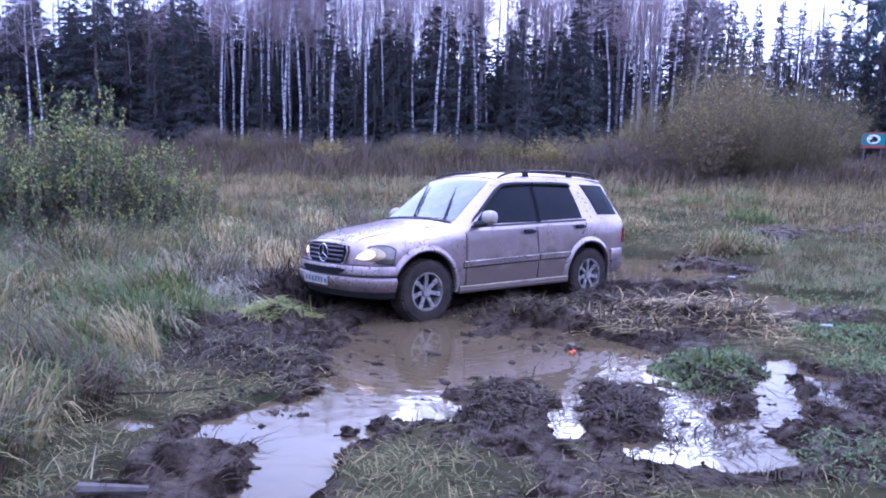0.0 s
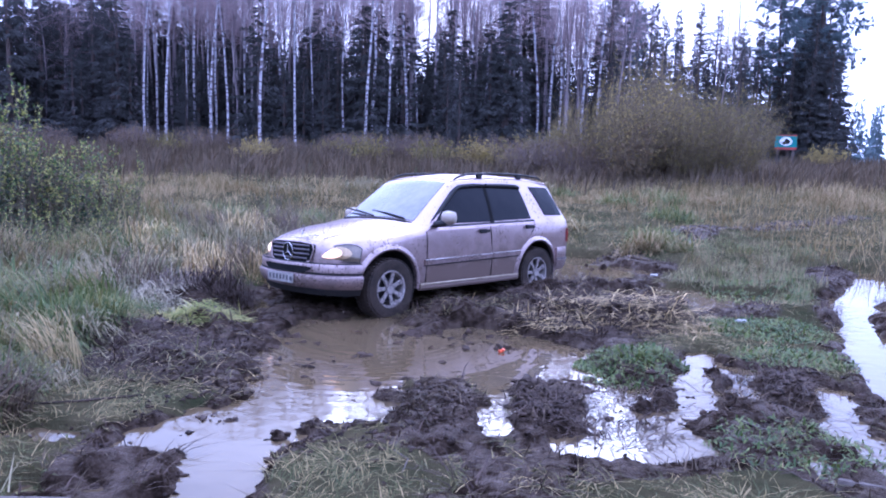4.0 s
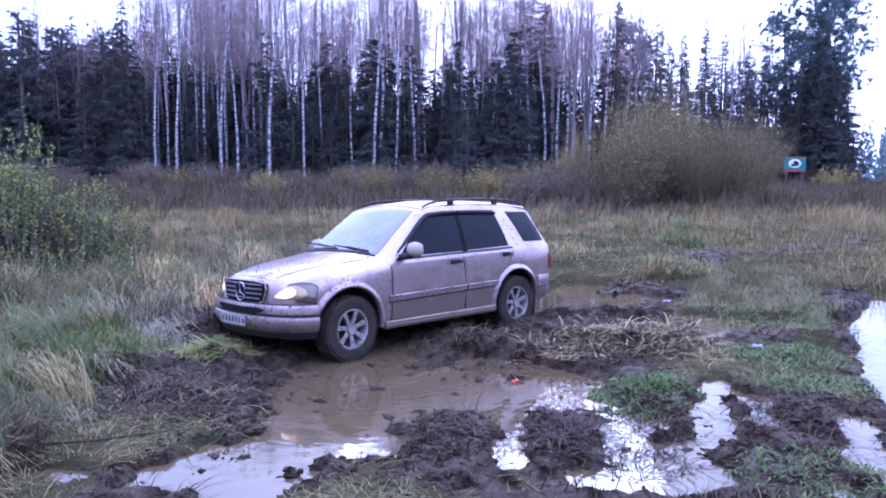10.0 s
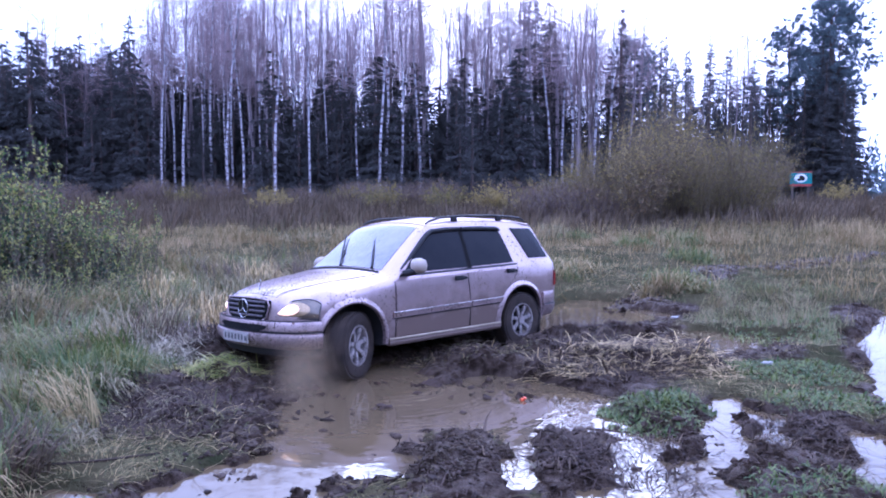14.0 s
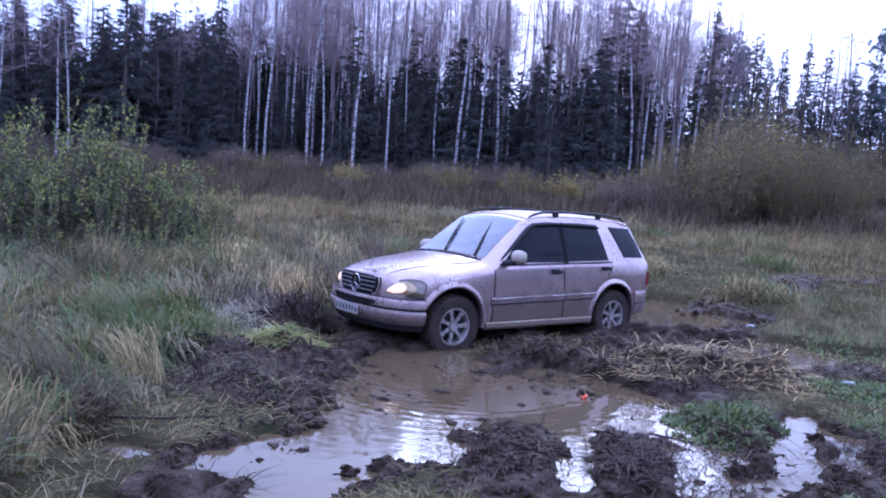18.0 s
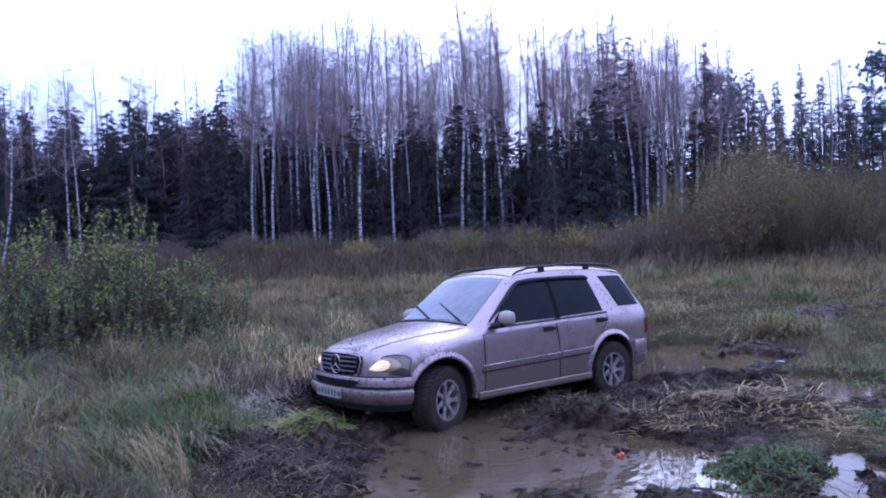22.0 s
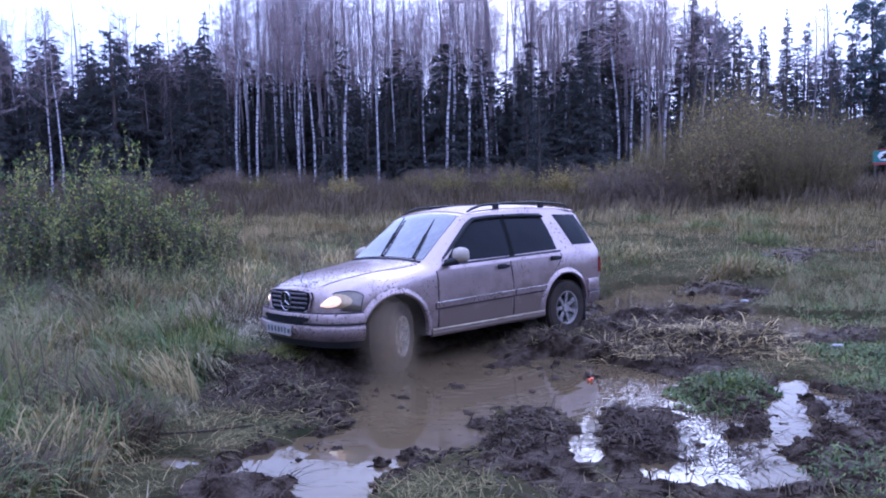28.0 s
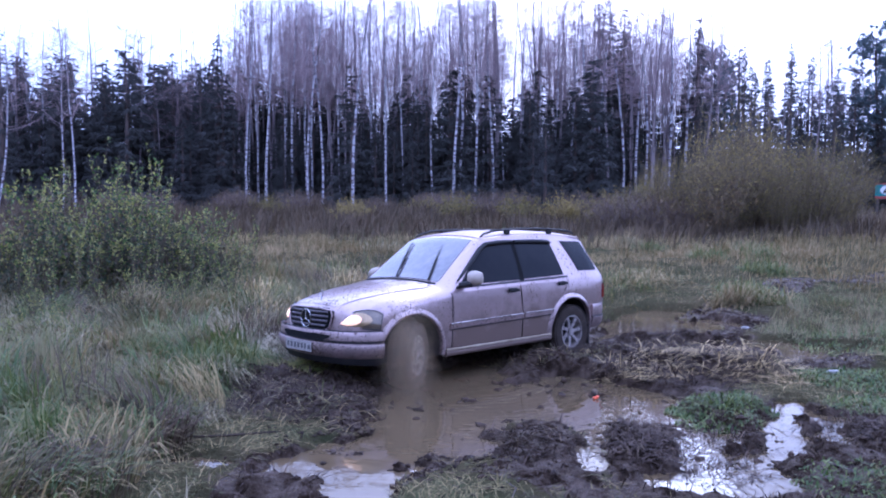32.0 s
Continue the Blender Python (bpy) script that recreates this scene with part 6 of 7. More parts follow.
blades("verge_grass", x, y, g.uniform(0.05, 0.14, len(x)), g.uniform(0.004, 0.008, len(x)), 1.8, MIXG, "trampled meadow grass of the open field", 19)


def left_field(x, y, u):
    edge = -2.3 - 0.10 * np.clip(y - 8.5, -5, 4) + 0.35 * noise2(x, y, 1.0, 33)
    edge = np.where(y > 10.3, 0.6 + (y - 12) * 0.9, edge)
    return (x < edge) & (u < np.clip(0.5 + 0.9 * noise2(x, y, 0.9, 34), 0.04, 1)) & (churn_at(x, y) < 0.6)


x, y, g = scatter(46000, -14, 4, 3.0, 17, 53, left_field)
tall = np.maximum(step(6.5, 10.5, y), 0.85 * step(-2.5, -3.6, x))
hh = (0.07 + 0.38 * tall + 0.12 * noise2(x, y, 1.5, 35)) * g.uniform(0.55, 1.25, len(x))
hh = 0.75 * hh * np.clip(0.7 + 0.9 * noise2(x, y, 0.6, 48), 0.2, 1.7)
blades("meadow_grass", x, y, np.clip(hh, 0.06, 1), g.uniform(0.0025, 0.005, len(x)), 2.7 - 1.35 * tall, STRAW, "long dry autumn grass, bent over", 3, tuft=0.6)
x, y, g = scatter(26000, -14, 4, 3.0, 17, 153, lambda x, y, u: left_field(x, y, u) & (noise2(x, y, 1.7, 44) > 0.05))
blades("bleached_grass", x, y, g.uniform(0.2, 0.6, len(x)) * (0.25 + 0.75 * step(6, 9.5, y)), g.uniform(0.003, 0.006, len(x)), 2.3 - 0.9 * step(6, 9, y), GREY, "bleached dry grass lying in tufts", 13, tuft=0.6)
x, y, g = scatter(50000, -14, 4, 3.0, 17, 54, left_field)
tall = np.maximum(step(6.5, 10.5, y), 0.85 * step(-2.5, -3.6, x))
hh = (0.06 + 0.22 * tall) * g.uniform(0.5, 1.2, len(x))
blades("meadow_green", x, y, hh, g.uniform(0.003, 0.006, len(x)), 2.6 - 1.4 * tall, GREEN, "green grass among the dry stalks", 4, tuft=0.5)


def back_field(x, y, u):
    track = np.minimum(near(x, y, 4.8, 14.4, 12, 19.2), near(x, y, 3, 12.5, 5, 14.6))
    return (u < np.clip(0.6 + 0.5 * noise2(x, y, 2.2, 36), 0.1, 1)) & ((track > 0.35 + 0.5 * noise2(x, y, 1.0, 37)) | (u < 0.45)) & ((churn_at(x, y) < 0.5) | ((y > 12.8) & (u < 0.5))) & ((x > 1.5 + (y - 14) * -0.3) | (y > 14.5))


x, y, g = scatter(170000, -30, 26, 13.5, 30, 55, back_field, 1.1)
hh = (0.34 + 0.14 * noise2(x, y, 3, 38)) * g.uniform(0.6, 1.3, len(x)) * (0.3 + 0.7 * step(14, 22, y + np.clip(4 - x, 0, 8))) * (0.25 + 0.75 * step(0.8, 3.2, np.minimum(near(x, y, 4.8, 14.4, 12, 19.2), near(x, y, 3, 12.5, 5, 14.6))))
hh = hh * np.clip(0.75 + 0.45 * noise2(x * 0.8 + y * 0.6, y * 0.8 - x * 0.6, 1.7, 47) + 0.4 * noise2(x * 0.6 - y * 0.8, y * 0.6 + x * 0.8, 0.55, 57), 0.25, 1.5)
blades("field_grass", x, y, hh, g.uniform(0.0045, 0.009, len(x)), 1.35, FIELDG, "tall dry meadow grass behind the car", 5, tuft=1.1, swirl=1.0)
x, y, g = scatter(120000, -30, 26, 11.5, 30, 56, back_field, 1.2)
blades("field_green", x, y, g.uniform(0.05, 0.17, len(x)), g.uniform(0.003, 0.006, len(x)), 1.9, MIXG, "green grass along the track", 6, tuft=0.9, swirl=1.0)
x, y, g = scatter(100000, -46, 48, 25, 50, 57, lambda x, y, u: u < np.clip(0.7 + 0.5 * noise2(x, y, 3, 39), 0.15, 1) * step(25, 35, y + 3 * noise2(x, y, 5, 40)))
blades("far_grass", x, y, g.uniform(0.35, 0.85, len(x)), g.uniform(0.014, 0.028, len(x)), 0.7, FARG, "tall brown grass before the forest", 7, tuft=1.6, swirl=1.2)
x, y, g = scatter(60000, 8, 60, 12, 48, 58, lambda x, y, u: u < 0.8)
blades("right_grass", x, y, g.uniform(0.2, 0.5, len(x)), g.uniform(0.005, 0.010, len(x)), 1.2, FIELDG, "dry grass along the open side of the meadow", 8, tuft=1.1, swirl=1.0)


def bank(x, y, u):
    d = near(x, y, 5.6, 10.2, 7.2, 13.4)
    return (d < 1.4) & (ground_z(x, y) > 0.03) & (churn_at(x, y) < 0.5)


x, y, g = scatter(12000, 4, 9, 8, 15, 59, bank)
blades("bank_grass", x, y, g.uniform(0.07, 0.22, len(x)), g.uniform(0.003, 0.006, len(x)), 1.4, MIXG, "green grass on the bank beside the rut", 9)


x, y, g = scatter(56000, -4, 9, 2.8, 13, 60, lambda x, y, u: (churn_at(x, y) > 0.2) & (ground_z(x, y) > 0.015) & (u < 0.55 + 0.5 * noise2(x, y, 0.5, 49)))
blades("trodden_stalks", x, y, g.uniform(0.04, 0.15, len(x)), g.uniform(0.0025, 0.006, len(x)), 2.4, ROOT, "dark trodden stalks and roots in the mud", 10)
x, y, g = scatter(26000, -4, 7, 2.8, 9.6, 160, lambda x, y, u: (churn_at(x, y) > 0.2) & (ground_z(x, y) > 0.03) & (noise2(x, y, 0.6, 50) > 0.1))
blades("trodden_straw", x, y, g.uniform(0.04, 0.14, len(x)), g.uniform(0.002, 0.0045, len(x)), 2.6, DEADG, "scraps of straw trodden into the mud", 11)


def long_grass(name, spots, material, label, seed, each=110):
    """Tussocks of long blades that rise from one root and flop over together. spots: x, y, radius, length, way, end slope."""
    g = rng_of(seed)
    sp = np.repeat(np.array(spots), each, axis=0)
    n = len(sp)
    a, r = g.uniform(0, 6.28, n), np.sqrt(g.uniform(0, 1, n))
    x, y = sp[:, 0] + sp[:, 2] * r * np.cos(a), sp[:, 1] + sp[:, 2] * r * np.sin(a)
    ok = (churn_at(x, y) < 0.75) & (ground_z(x, y) > 0.01)
    sp, x, y, n = sp[ok], x[ok], y[ok], int(ok.sum())
    z = ground_z(x, y) - 0.02
    way = sp[:, 4] + g.normal(0, 0.55, n)
    L = sp[:, 3] * g.uniform(0.45, 1.15, n)
    w = g.uniform(0.0030, 0.0085, n)
    th0, th1 = radians(80) + g.normal(0, 0.18, n), sp[:, 5] + g.normal(0, 0.35, n)
    px, pz, rows = np.zeros(n), np.zeros(n), []
    side = np.stack([-np.sin(way), np.cos(way)], 1)
    k = 5
    for i in range(k + 1):
        c = np.stack([x + np.cos(way) * px, y + np.sin(way) * px], 1)
        zz = np.maximum(z + pz, np.where(i > 1, ground_z(c[:, 0], c[:, 1]) + 0.012, -9))
        f = (w * (1.0, 1.0, 0.95, 0.8, 0.55, 0.1)[i])[:, None]
        rows += [np.concatenate([c - side * f, zz[:, None]], 1), np.concatenate([c + side * f, zz[:, None]], 1)]
        th = th0 + (th1 - th0) * (i / (k - 1)) ** 1.2
        px, pz = px + L / k * np.cos(th), pz + L / k * np.sin(th)
    V = np.stack(rows, 1).reshape(-1, 3)
    j = np.arange(n)[:, None] * (2 * k + 2)
    F = np.concatenate([j + np.array([[2 * i, 2 * i + 1, 2 * i + 3, 2 * i + 2]]) for i in range(k)])
    return tagged(new(name, mesh_of(name, V, F, material)), label, "grass", kind="stuff")


g = rng_of(303)
TUFTS = {k: [] for k in range(6)}
for k in range(560):
    y = 3.6 + 13.5 * g.uniform(0, 1) ** 1.1
    x = -2.55 - 0.10 * max(0, y - 8) - g.uniform(0, 1) * (1.6 + 0.55 * y)
    if y > 11:
        x += g.uniform(0, 3.6)
    if churn_at(x, y) > 0.5:
        continue
    near_by = 0.75 if x > -3.2 and y < 7 else 1.0
    kind = int(g.choice(6, p=(0.22, 0.24, 0.13, 0.14, 0.11, 0.16) if y > 8 else (0.13, 0.20, 0.22, 0.18, 0.11, 0.16)))
    TUFTS[kind].append((x, y, g.uniform(0.16, 0.42), g.uniform(0.4, 0.9) * near_by, 6.3 * float(noise2(x, y, 1.6, 71)) - 0.6 + g.normal(0, 0.5), g.uniform(-0.9, 0.5)))
for k, (m, lab) in enumerate(((GREY, "bleached long grass flopped over in tussocks"), (STRAW, "long straw-coloured grass, bent and matted"), (GREEN, "long green meadow grass lying over"), (MIXG, "olive meadow grass lying in swathes"), (CLOVER, "dark green sedge lying over"), (DEADG, "dark brown dead grass lying over"))):
    long_grass("long_grass", TUFTS[k], m, lab, 310 + k)


# ---- heaps of torn grass ----
def heap(name, cx, cy, rx, ry, n, ln, material, label, seed, height=0.18, width=0.004, flat=0.35, up=0.16, along=(1, 1)):
    """A tangle of long stalks thrown on a heap."""
    g = rng_of(seed)
    a, r = g.uniform(0, 6.28, n), np.sqrt(g.uniform(0, 1, n))
    x, y = cx + rx * r * np.cos(a), cy + ry * r * np.sin(a)
    z = np.maximum(ground_z(x, y), 0.0) + height * (1 - r ** 2) * g.uniform(0, 1, n)
    d = g.normal(0, 1, (n, 3)) * np.array([along[0], along[1], flat]) + np.array([0.2, -0.2, 0.05])
    d /= np.linalg.norm(d, axis=1, keepdims=True)
    L = g.uniform(0.4, 1.0, n)[:, None] * ln
    p0 = np.stack([x, y, z], 1)
    p1 = p0 + d * L * 0.5 + np.array([0, 0, up]) * L
    p2 = p0 + d * L
    p2[:, 2] -= 0.12 * L[:, 0]
    s = np.cross(d, np.array([0, 0, 1.0]))
    s /= np.linalg.norm(s, axis=1, keepdims=True) + 1e-9
    s = s * g.uniform(0.6, 1.3, (n, 1)) * width
    V = np.stack([p0 - s, p0 + s, p1 + s, p1 - s, p2], 1).reshape(-1, 3)
    i = np.arange(n)[:, None] * 5
    tri = np.concatenate([i + np.array([[0, 1, 2]]), i + np.array([[0, 2, 3]]), i + np.array([[3, 2, 4]])])
    return tagged(new(name, mesh_of(name, V, tri, material)), label, "grass", kind="stuff")


heap("straw_heap", 2.75, 8.35, 1.05, 0.45, 520, 0.40, STRAW_PALE, "heap of torn pale straw on churned mud", 61, 0.15, 0.0052, 0.2, 0.06, (1.6, 0.9))
heap("straw_heap", 1.9, 8.05, 0.5, 0.4, 220, 0.36, STRAW_PALE, "loose straw lying on the muddy bank", 62, 0.04, 0.005, 0.10, 0.03, (1.9, 0.7))
heap("straw_heap", 3.3, 7.85, 0.45, 0.3, 180, 0.36, STRAW_PALE, "loose straw lying on the muddy bank", 63, 0.04, 0.005, 0.10, 0.03, (1.9, 0.7))
heap("dark_roots", 2.55, 8.25, 1.15, 0.62, 1500, 0.3, ROOT, "torn roots and mud among the straw", 174, 0.13, 0.005, 0.2, 0.06)
heap("dark_roots", 1.75, 4.95, 0.4, 0.3, 200, 0.26, ROOT, "twigs and roots lying in the shallow water", 175, 0.03, 0.004, 0.2, 0.06)
heap("dark_roots", 3.2, 5.9, 0.4, 0.5, 400, 0.22, ROOT, "twigs and roots lying in the shallow water", 176, 0.03, 0.004, 0.2, 0.06)
heap("grey_tussock", -3.35, 9.2, 1.0, 0.75, 1500, 0.5, BLEACHED, "bleached grass tussock pushed over by the car", 64, 0.16, 0.007, 0.25, 0.08)
heap("grey_tussock", -2.75, 8.6, 0.5, 0.4, 800, 0.4, BLEACHED, "bleached grass tussock pushed over by the car", 65, 0.12, 0.007, 0.25, 0.08)
heap("fresh_tussock", -1.95, 8.2, 0.5, 0.5, 900, 0.34, LIME, "fresh yellow-green grass torn up beside the wheel", 66, 0.09, 0.006, 0.12, 0.05, (1.7, 0.8))
heap("fresh_tussock", -2.9, 8.2, 0.35, 0.2, 400, 0.30, LIME, "fresh yellow-green grass torn up beside the wheel", 67, 0.10, 0.005, 0.4)
heap("dark_roots", -2.0, 6.75, 0.95, 0.75, 1900, 0.24, ROOT, "torn roots and stalks in the mud bank", 68, 0.07, 0.004, 0.2, 0.05)
heap("dark_roots", 2.6, 9.4, 1.3, 0.8, 1500, 0.30, ROOT, "torn roots and stalks in the churned mud", 69, 0.07, 0.004, 0.2, 0.05)
heap("dark_roots", 1.3, 5.45, 0.35, 0.5, 500, 0.24, ROOT, "torn roots on the muddy islet", 70, 0.06, 0.004, 0.25, 0.06)
heap("dark_roots", -1.95, 9.35, 0.42, 0.35, 1300, 0.34, ROOT, "mass of torn roots heaped before the bumper", 171, 0.30, 0.005, 0.8, 0.2)
heap("dark_roots", -2.5, 9.3, 0.4, 0.35, 500, 0.34, STEM, "tangle of dead stalks before the bumper", 172, 0.22, 0.004, 0.9, 0.25)
heap("dark_roots", 0.6, 9.0, 1.0, 0.5, 500, 0.22, ROOT, "torn roots under the car", 71, 0.06, 0.003, 0.4)
heap("dark_roots", 1.9, 5.6, 0.45, 0.5, 260, 0.28, ROOT, "twigs and roots lying in the shallow water", 72, 0.06, 0.003, 0.2)
heap("green_clump", 2.35, 6.65, 0.55, 0.28, 1500, 0.085, CLOVER, "clump of green weeds on a muddy islet", 73, 0.05, 0.0085, 0.7)
heap("green_clump", 2.2, 6.25, 0.4, 0.3, 500, 0.085, CLOVER, "straggling green weeds on a muddy islet", 173, 0.03, 0.0075, 0.7)
heap("green_clump", 4.3, 7.9, 0.7, 0.6, 1300, 0.10, CLOVER, "green weeds beside the puddle", 74, 0.05, 0.008, 0.7)
heap("green_clump", 4.0, 6.7, 0.6, 0.45, 1000, 0.09, CLOVER, "green weeds beside the puddle", 75, 0.04, 0.008, 0.7)
heap("green_clump", 2.8, 4.6, 0.6, 0.5, 900, 0.08, CLOVER, "green weeds between the puddles", 76, 0.03, 0.007, 0.7)
heap("green_clump", 5.4, 10.2, 0.8, 0.8, 700, 0.13, CLOVER, "green weeds on the bank", 77, 0.06, 0.008, 0.7)
heap("tall_sedge", -3.75, 5.35, 0.18, 0.18, 500, 0.55, CLOVER, "tuft of dark green sedge", 78, 0.2, 0.004, 2.6)
heap("tall_sedge", -3.2, 4.5, 0.16, 0.16, 420, 0.6, CLOVER, "tuft of dark green sedge", 179, 0.2, 0.005, 2.6)
heap("tall_sedge", -3.35, 4.8, 0.14, 0.14, 300, 0.5, CLOVER, "tuft of dark green sedge", 180, 0.2, 0.005, 2.6)
heap("tall_sedge", -4.2, 5.6, 0.2, 0.2, 500, 0.6, CLOVER, "tuft of dark green sedge", 178, 0.2, 0.004, 2.6)


for k, (x, y, rx, ry, n, m) in enumerate(((-2.2, 7.3, 0.95, 0.65, 160, STRAW), (-2.4, 6.7, 0.8, 0.5, 200, GREY), (-1.5, 6.3, 0.45, 0.5, 110, STRAW), (1.3, 5.5, 0.4, 0.45, 60, DEADG), (2.2, 5.9, 0.6, 0.6, 70, DEADG), (0.5, 5.4, 0.5, 0.4, 60, DEADG), (3.3, 5.3, 0.5, 0.7, 60, DEADG), (0.9, 8.9, 1.0, 0.4, 150, STRAW), (2.6, 9.3, 1.2, 0.5, 200, STRAW), (3.8, 11.0, 1.2, 0.8, 200, GREY))):
    heap("strewn_stalks", x, y, rx, ry, n, 0.32, m, "loose dry stalks strewn over torn mud", 1000 + k, 0.07, 0.0035, 0.14, 0.06)


# tussocks all over the field beside the puddle, no two alike
g = rng_of(95)
KINDS = ((GREY, "bleached tussock of dry grass in the meadow"), (STRAW, "straw-coloured tussock of bent grass"), (GREEN, "green tussock of meadow grass"), (FIELDG, "brown tussock of withered grass"), (CLOVER, "dark green tuft of sedge in the meadow"))
for k in range(64):
    y = g.uniform(4.6, 15.5)
    x = -2.4 - 0.12 * max(0, y - 7) - g.uniform(0, 1) ** 0.8 * (2.2 + 0.45 * y)
    if y > 11:
        x += g.uniform(0, 3.0)
    m, lab = KINDS[int(g.choice(5, p=(0.28, 0.22, 0.2, 0.18, 0.12)))]
    r = g.uniform(0.25, 0.6)
    heap("grass_tussock", x, y, r, r * g.uniform(0.6, 1.0), int(500 * r / 0.4), g.uniform(0.3, 0.6), m, lab, 600 + k, g.uniform(0.08, 0.22), 0.0045, g.uniform(0.3, 0.9), g.uniform(0.1, 0.3))
for k in range(26):
    y = g.uniform(10.6, 15.0)
    x = g.uniform(-4.6, -0.6) + 0.35 * (y - 11)
    m, lab = ((GREY, "pale feathery clump of dry grass"), (STRAW_PALE, "pale straw clump of tall dry grass"), (FIELDG, "tall brown clump of dry grass"))[k % 3]
    r = g.uniform(0.25, 0.5)
    heap("grass_clump", x, y, r, r, 420, g.uniform(0.5, 0.85), m, lab, 900 + k, 0.12, 0.005, g.uniform(0.9, 1.6), g.uniform(0.3, 0.5))
for k in range(60):
    y = g.uniform(4.4, 8.6)
    x = -2.75 - g.uniform(0, 1) ** 1.3 * 3.2
    m, lab = KINDS[int(g.choice(5, p=(0.12, 0.2, 0.36, 0.22, 0.10)))]
    r = g.uniform(0.2, 0.45)
    heap("grass_tussock", x, y, r, r * g.uniform(0.6, 1.0), int(420 * r / 0.3), g.uniform(0.25, 0.5), m, lab, 800 + k, g.uniform(0.05, 0.16), 0.0045, g.uniform(0.4, 1.2), g.uniform(0.1, 0.35))
for k in range(30):
    y = g.uniform(13, 27)
    x = g.uniform(-4, 9) * y / 20
    m, lab = KINDS[int(g.choice(4))]
    r = g.uniform(0.4, 0.9)
    heap("grass_tussock", x, y, r, r, 420, g.uniform(0.4, 0.7), m, lab, 700 + k, g.uniform(0.1, 0.25), 0.008, g.uniform(0.4, 0.9), 0.2)
for k in range(26):
    y = g.uniform(8.5, 16)
    more(DRY, -3.4 - 0.2 * (y - 8) - g.uniform(0, 2.5), y, g.uniform(0.5, 0.95), g.uniform(0, 360))


# ---- clods of mud ----
def clods(name, n, spots, seed, size, along=False):
    g = rng_of(seed)
    base = bmesh.new()
    bmesh.ops.create_icosphere(base, subdivisions=1, radius=1.0)
    bv = np.array([v.co[:] for v in base.verts])
    bf = np.array([[v.index for v in f.verts] for f in base.faces])
    base.free()
    k = np.arange(n) if along else g.integers(0, len(spots), n)
    sp = np.array(spots)[k]
    x, y = sp[:, 0] + g.normal(0, 1, n) * sp[:, 2], sp[:, 1] + g.normal(0, 1, n) * sp[:, 3]
    ok = ground_z(x, y) > (-9 if along else 0.015)
    x, y, n = x[ok], y[ok], int(ok.sum())
    s = np.minimum(size * g.lognormal(0, 0.5, n), size * 1.9)
    z = np.maximum(ground_z(x, y), -0.01) + s * (0.1 if along else 0.25)
    V = bv[None] * np.clip(1 + 0.55 * g.normal(0, 1, (n, len(bv), 1)), 0.15, 2.3) * (s[:, None] * g.uniform(0.4, 1.5, (n, 3)))[:, None, :] * np.array([1, 1, 0.6]) + np.stack([x, y, z], 1)[:, None, :]
    F = bf[None] + (np.arange(n) * len(bv))[:, None, None]
    return tagged(new(name, mesh_of(name, V.reshape(-1, 3), F.reshape(-1, 3), MUD)), "loose clods of wet dark mud", "mud", kind="stuff")


clods("mud_clods", 5200, [(-2.2, 7.3, .6, .45), (2.4, 9.3, 0.9, 0.6), (0.8, 9.0, 1.0, 0.4), (1.3, 5.4, .25, .35), (-1.3, 7.2, 0.35, 0.6), (0.5, 5.4, 0.4, 0.3), (2.3, 5.9, .5, .5), (-1.3, 5.6, .25, .6), (3.3, 5.6, .4, .5), (3.6, 10, .6, .5), (-0.3, 5.2, .4, .4)], 81, 0.012)
clods("mud_lumps", 260, [(-2.2, 7.3, .6, .4), (2.5, 9.4, .9, .6), (0.8, 8.9, 1.0, .3), (1.3, 5.5, .3, .3), (2.4, 6.1, .5, .4), (3.5, 9.9, .5, .4)], 82, 0.026)


def shore(name, n, size, seed, x0, x1, y0, y1):
    """Crumbs of mud strewn along the water's edge."""
    g = rng_of(seed)
    x, y = g.uniform(x0, x1, n), g.uniform(y0, y1, n)
    ok = np.abs(ground_z(x, y) + 0.005) < 0.028
    x, y = x[ok][:1500], y[ok][:1500]
    clods(name, len(x), np.stack([x, y, x * 0, x * 0], 1), seed, size, True)


shore("shore_crumbs", 16000, 0.012, 83, -2.5, 4.6, 3.2, 8.6)
shore("shore_lumps", 3500, 0.019, 84, -2.5, 4.6, 3.2, 8.6)


def flakes(n, seed, size):
    """Scraps of mud and turf that float before the wheel."""
    g = rng_of(seed)
    spots = np.array([(1.0, 7.75, .42, .30), (-0.85, 7.2, .18, .55), (0.3, 7.95, .5, .14), (1.2, 7.2, .3, .25), (-0.5, 6.3, .3, .5), (1.8, 5.4, .28, .35), (2.0, 5.9, .3, .2), (3.4, 5.3, .2, .5)])[g.integers(0, 8, n)]
    x, y = spots[:, 0] + g.normal(0, 1, n) * spots[:, 2], spots[:, 1] + g.normal(0, 1, n) * spots[:, 3]
    ok = ground_z(x, y) < 0.01
    clods("floating_mud", int(ok.sum()), np.stack([x, y, x * 0, x * 0], 1)[ok], seed, size, True)


flakes(700, 85, 0.012)
flakes(150, 86, 0.022)


def clod(x, y, s):
    bm = bmesh.new()
    bmesh.ops.create_icosphere(bm, subdivisions=2, radius=s)
    for v in bm.verts:
        v.co *= 0.8 + 0.75 * noise.noise(v.co * (2.6 / s) + Vector((x, y, 0)))
        v.co.z *= 0.3
    me = bpy.data.meshes.new("mud_clod")
    bm.to_mesh(me)
    bm.free()
    me.materials.append(MUD)
    tagged(place("mud_clod", me, None, pose(x, y, 0.005)), "clod of mud half sunk in the puddle", "mud clod", "clods in the puddle")


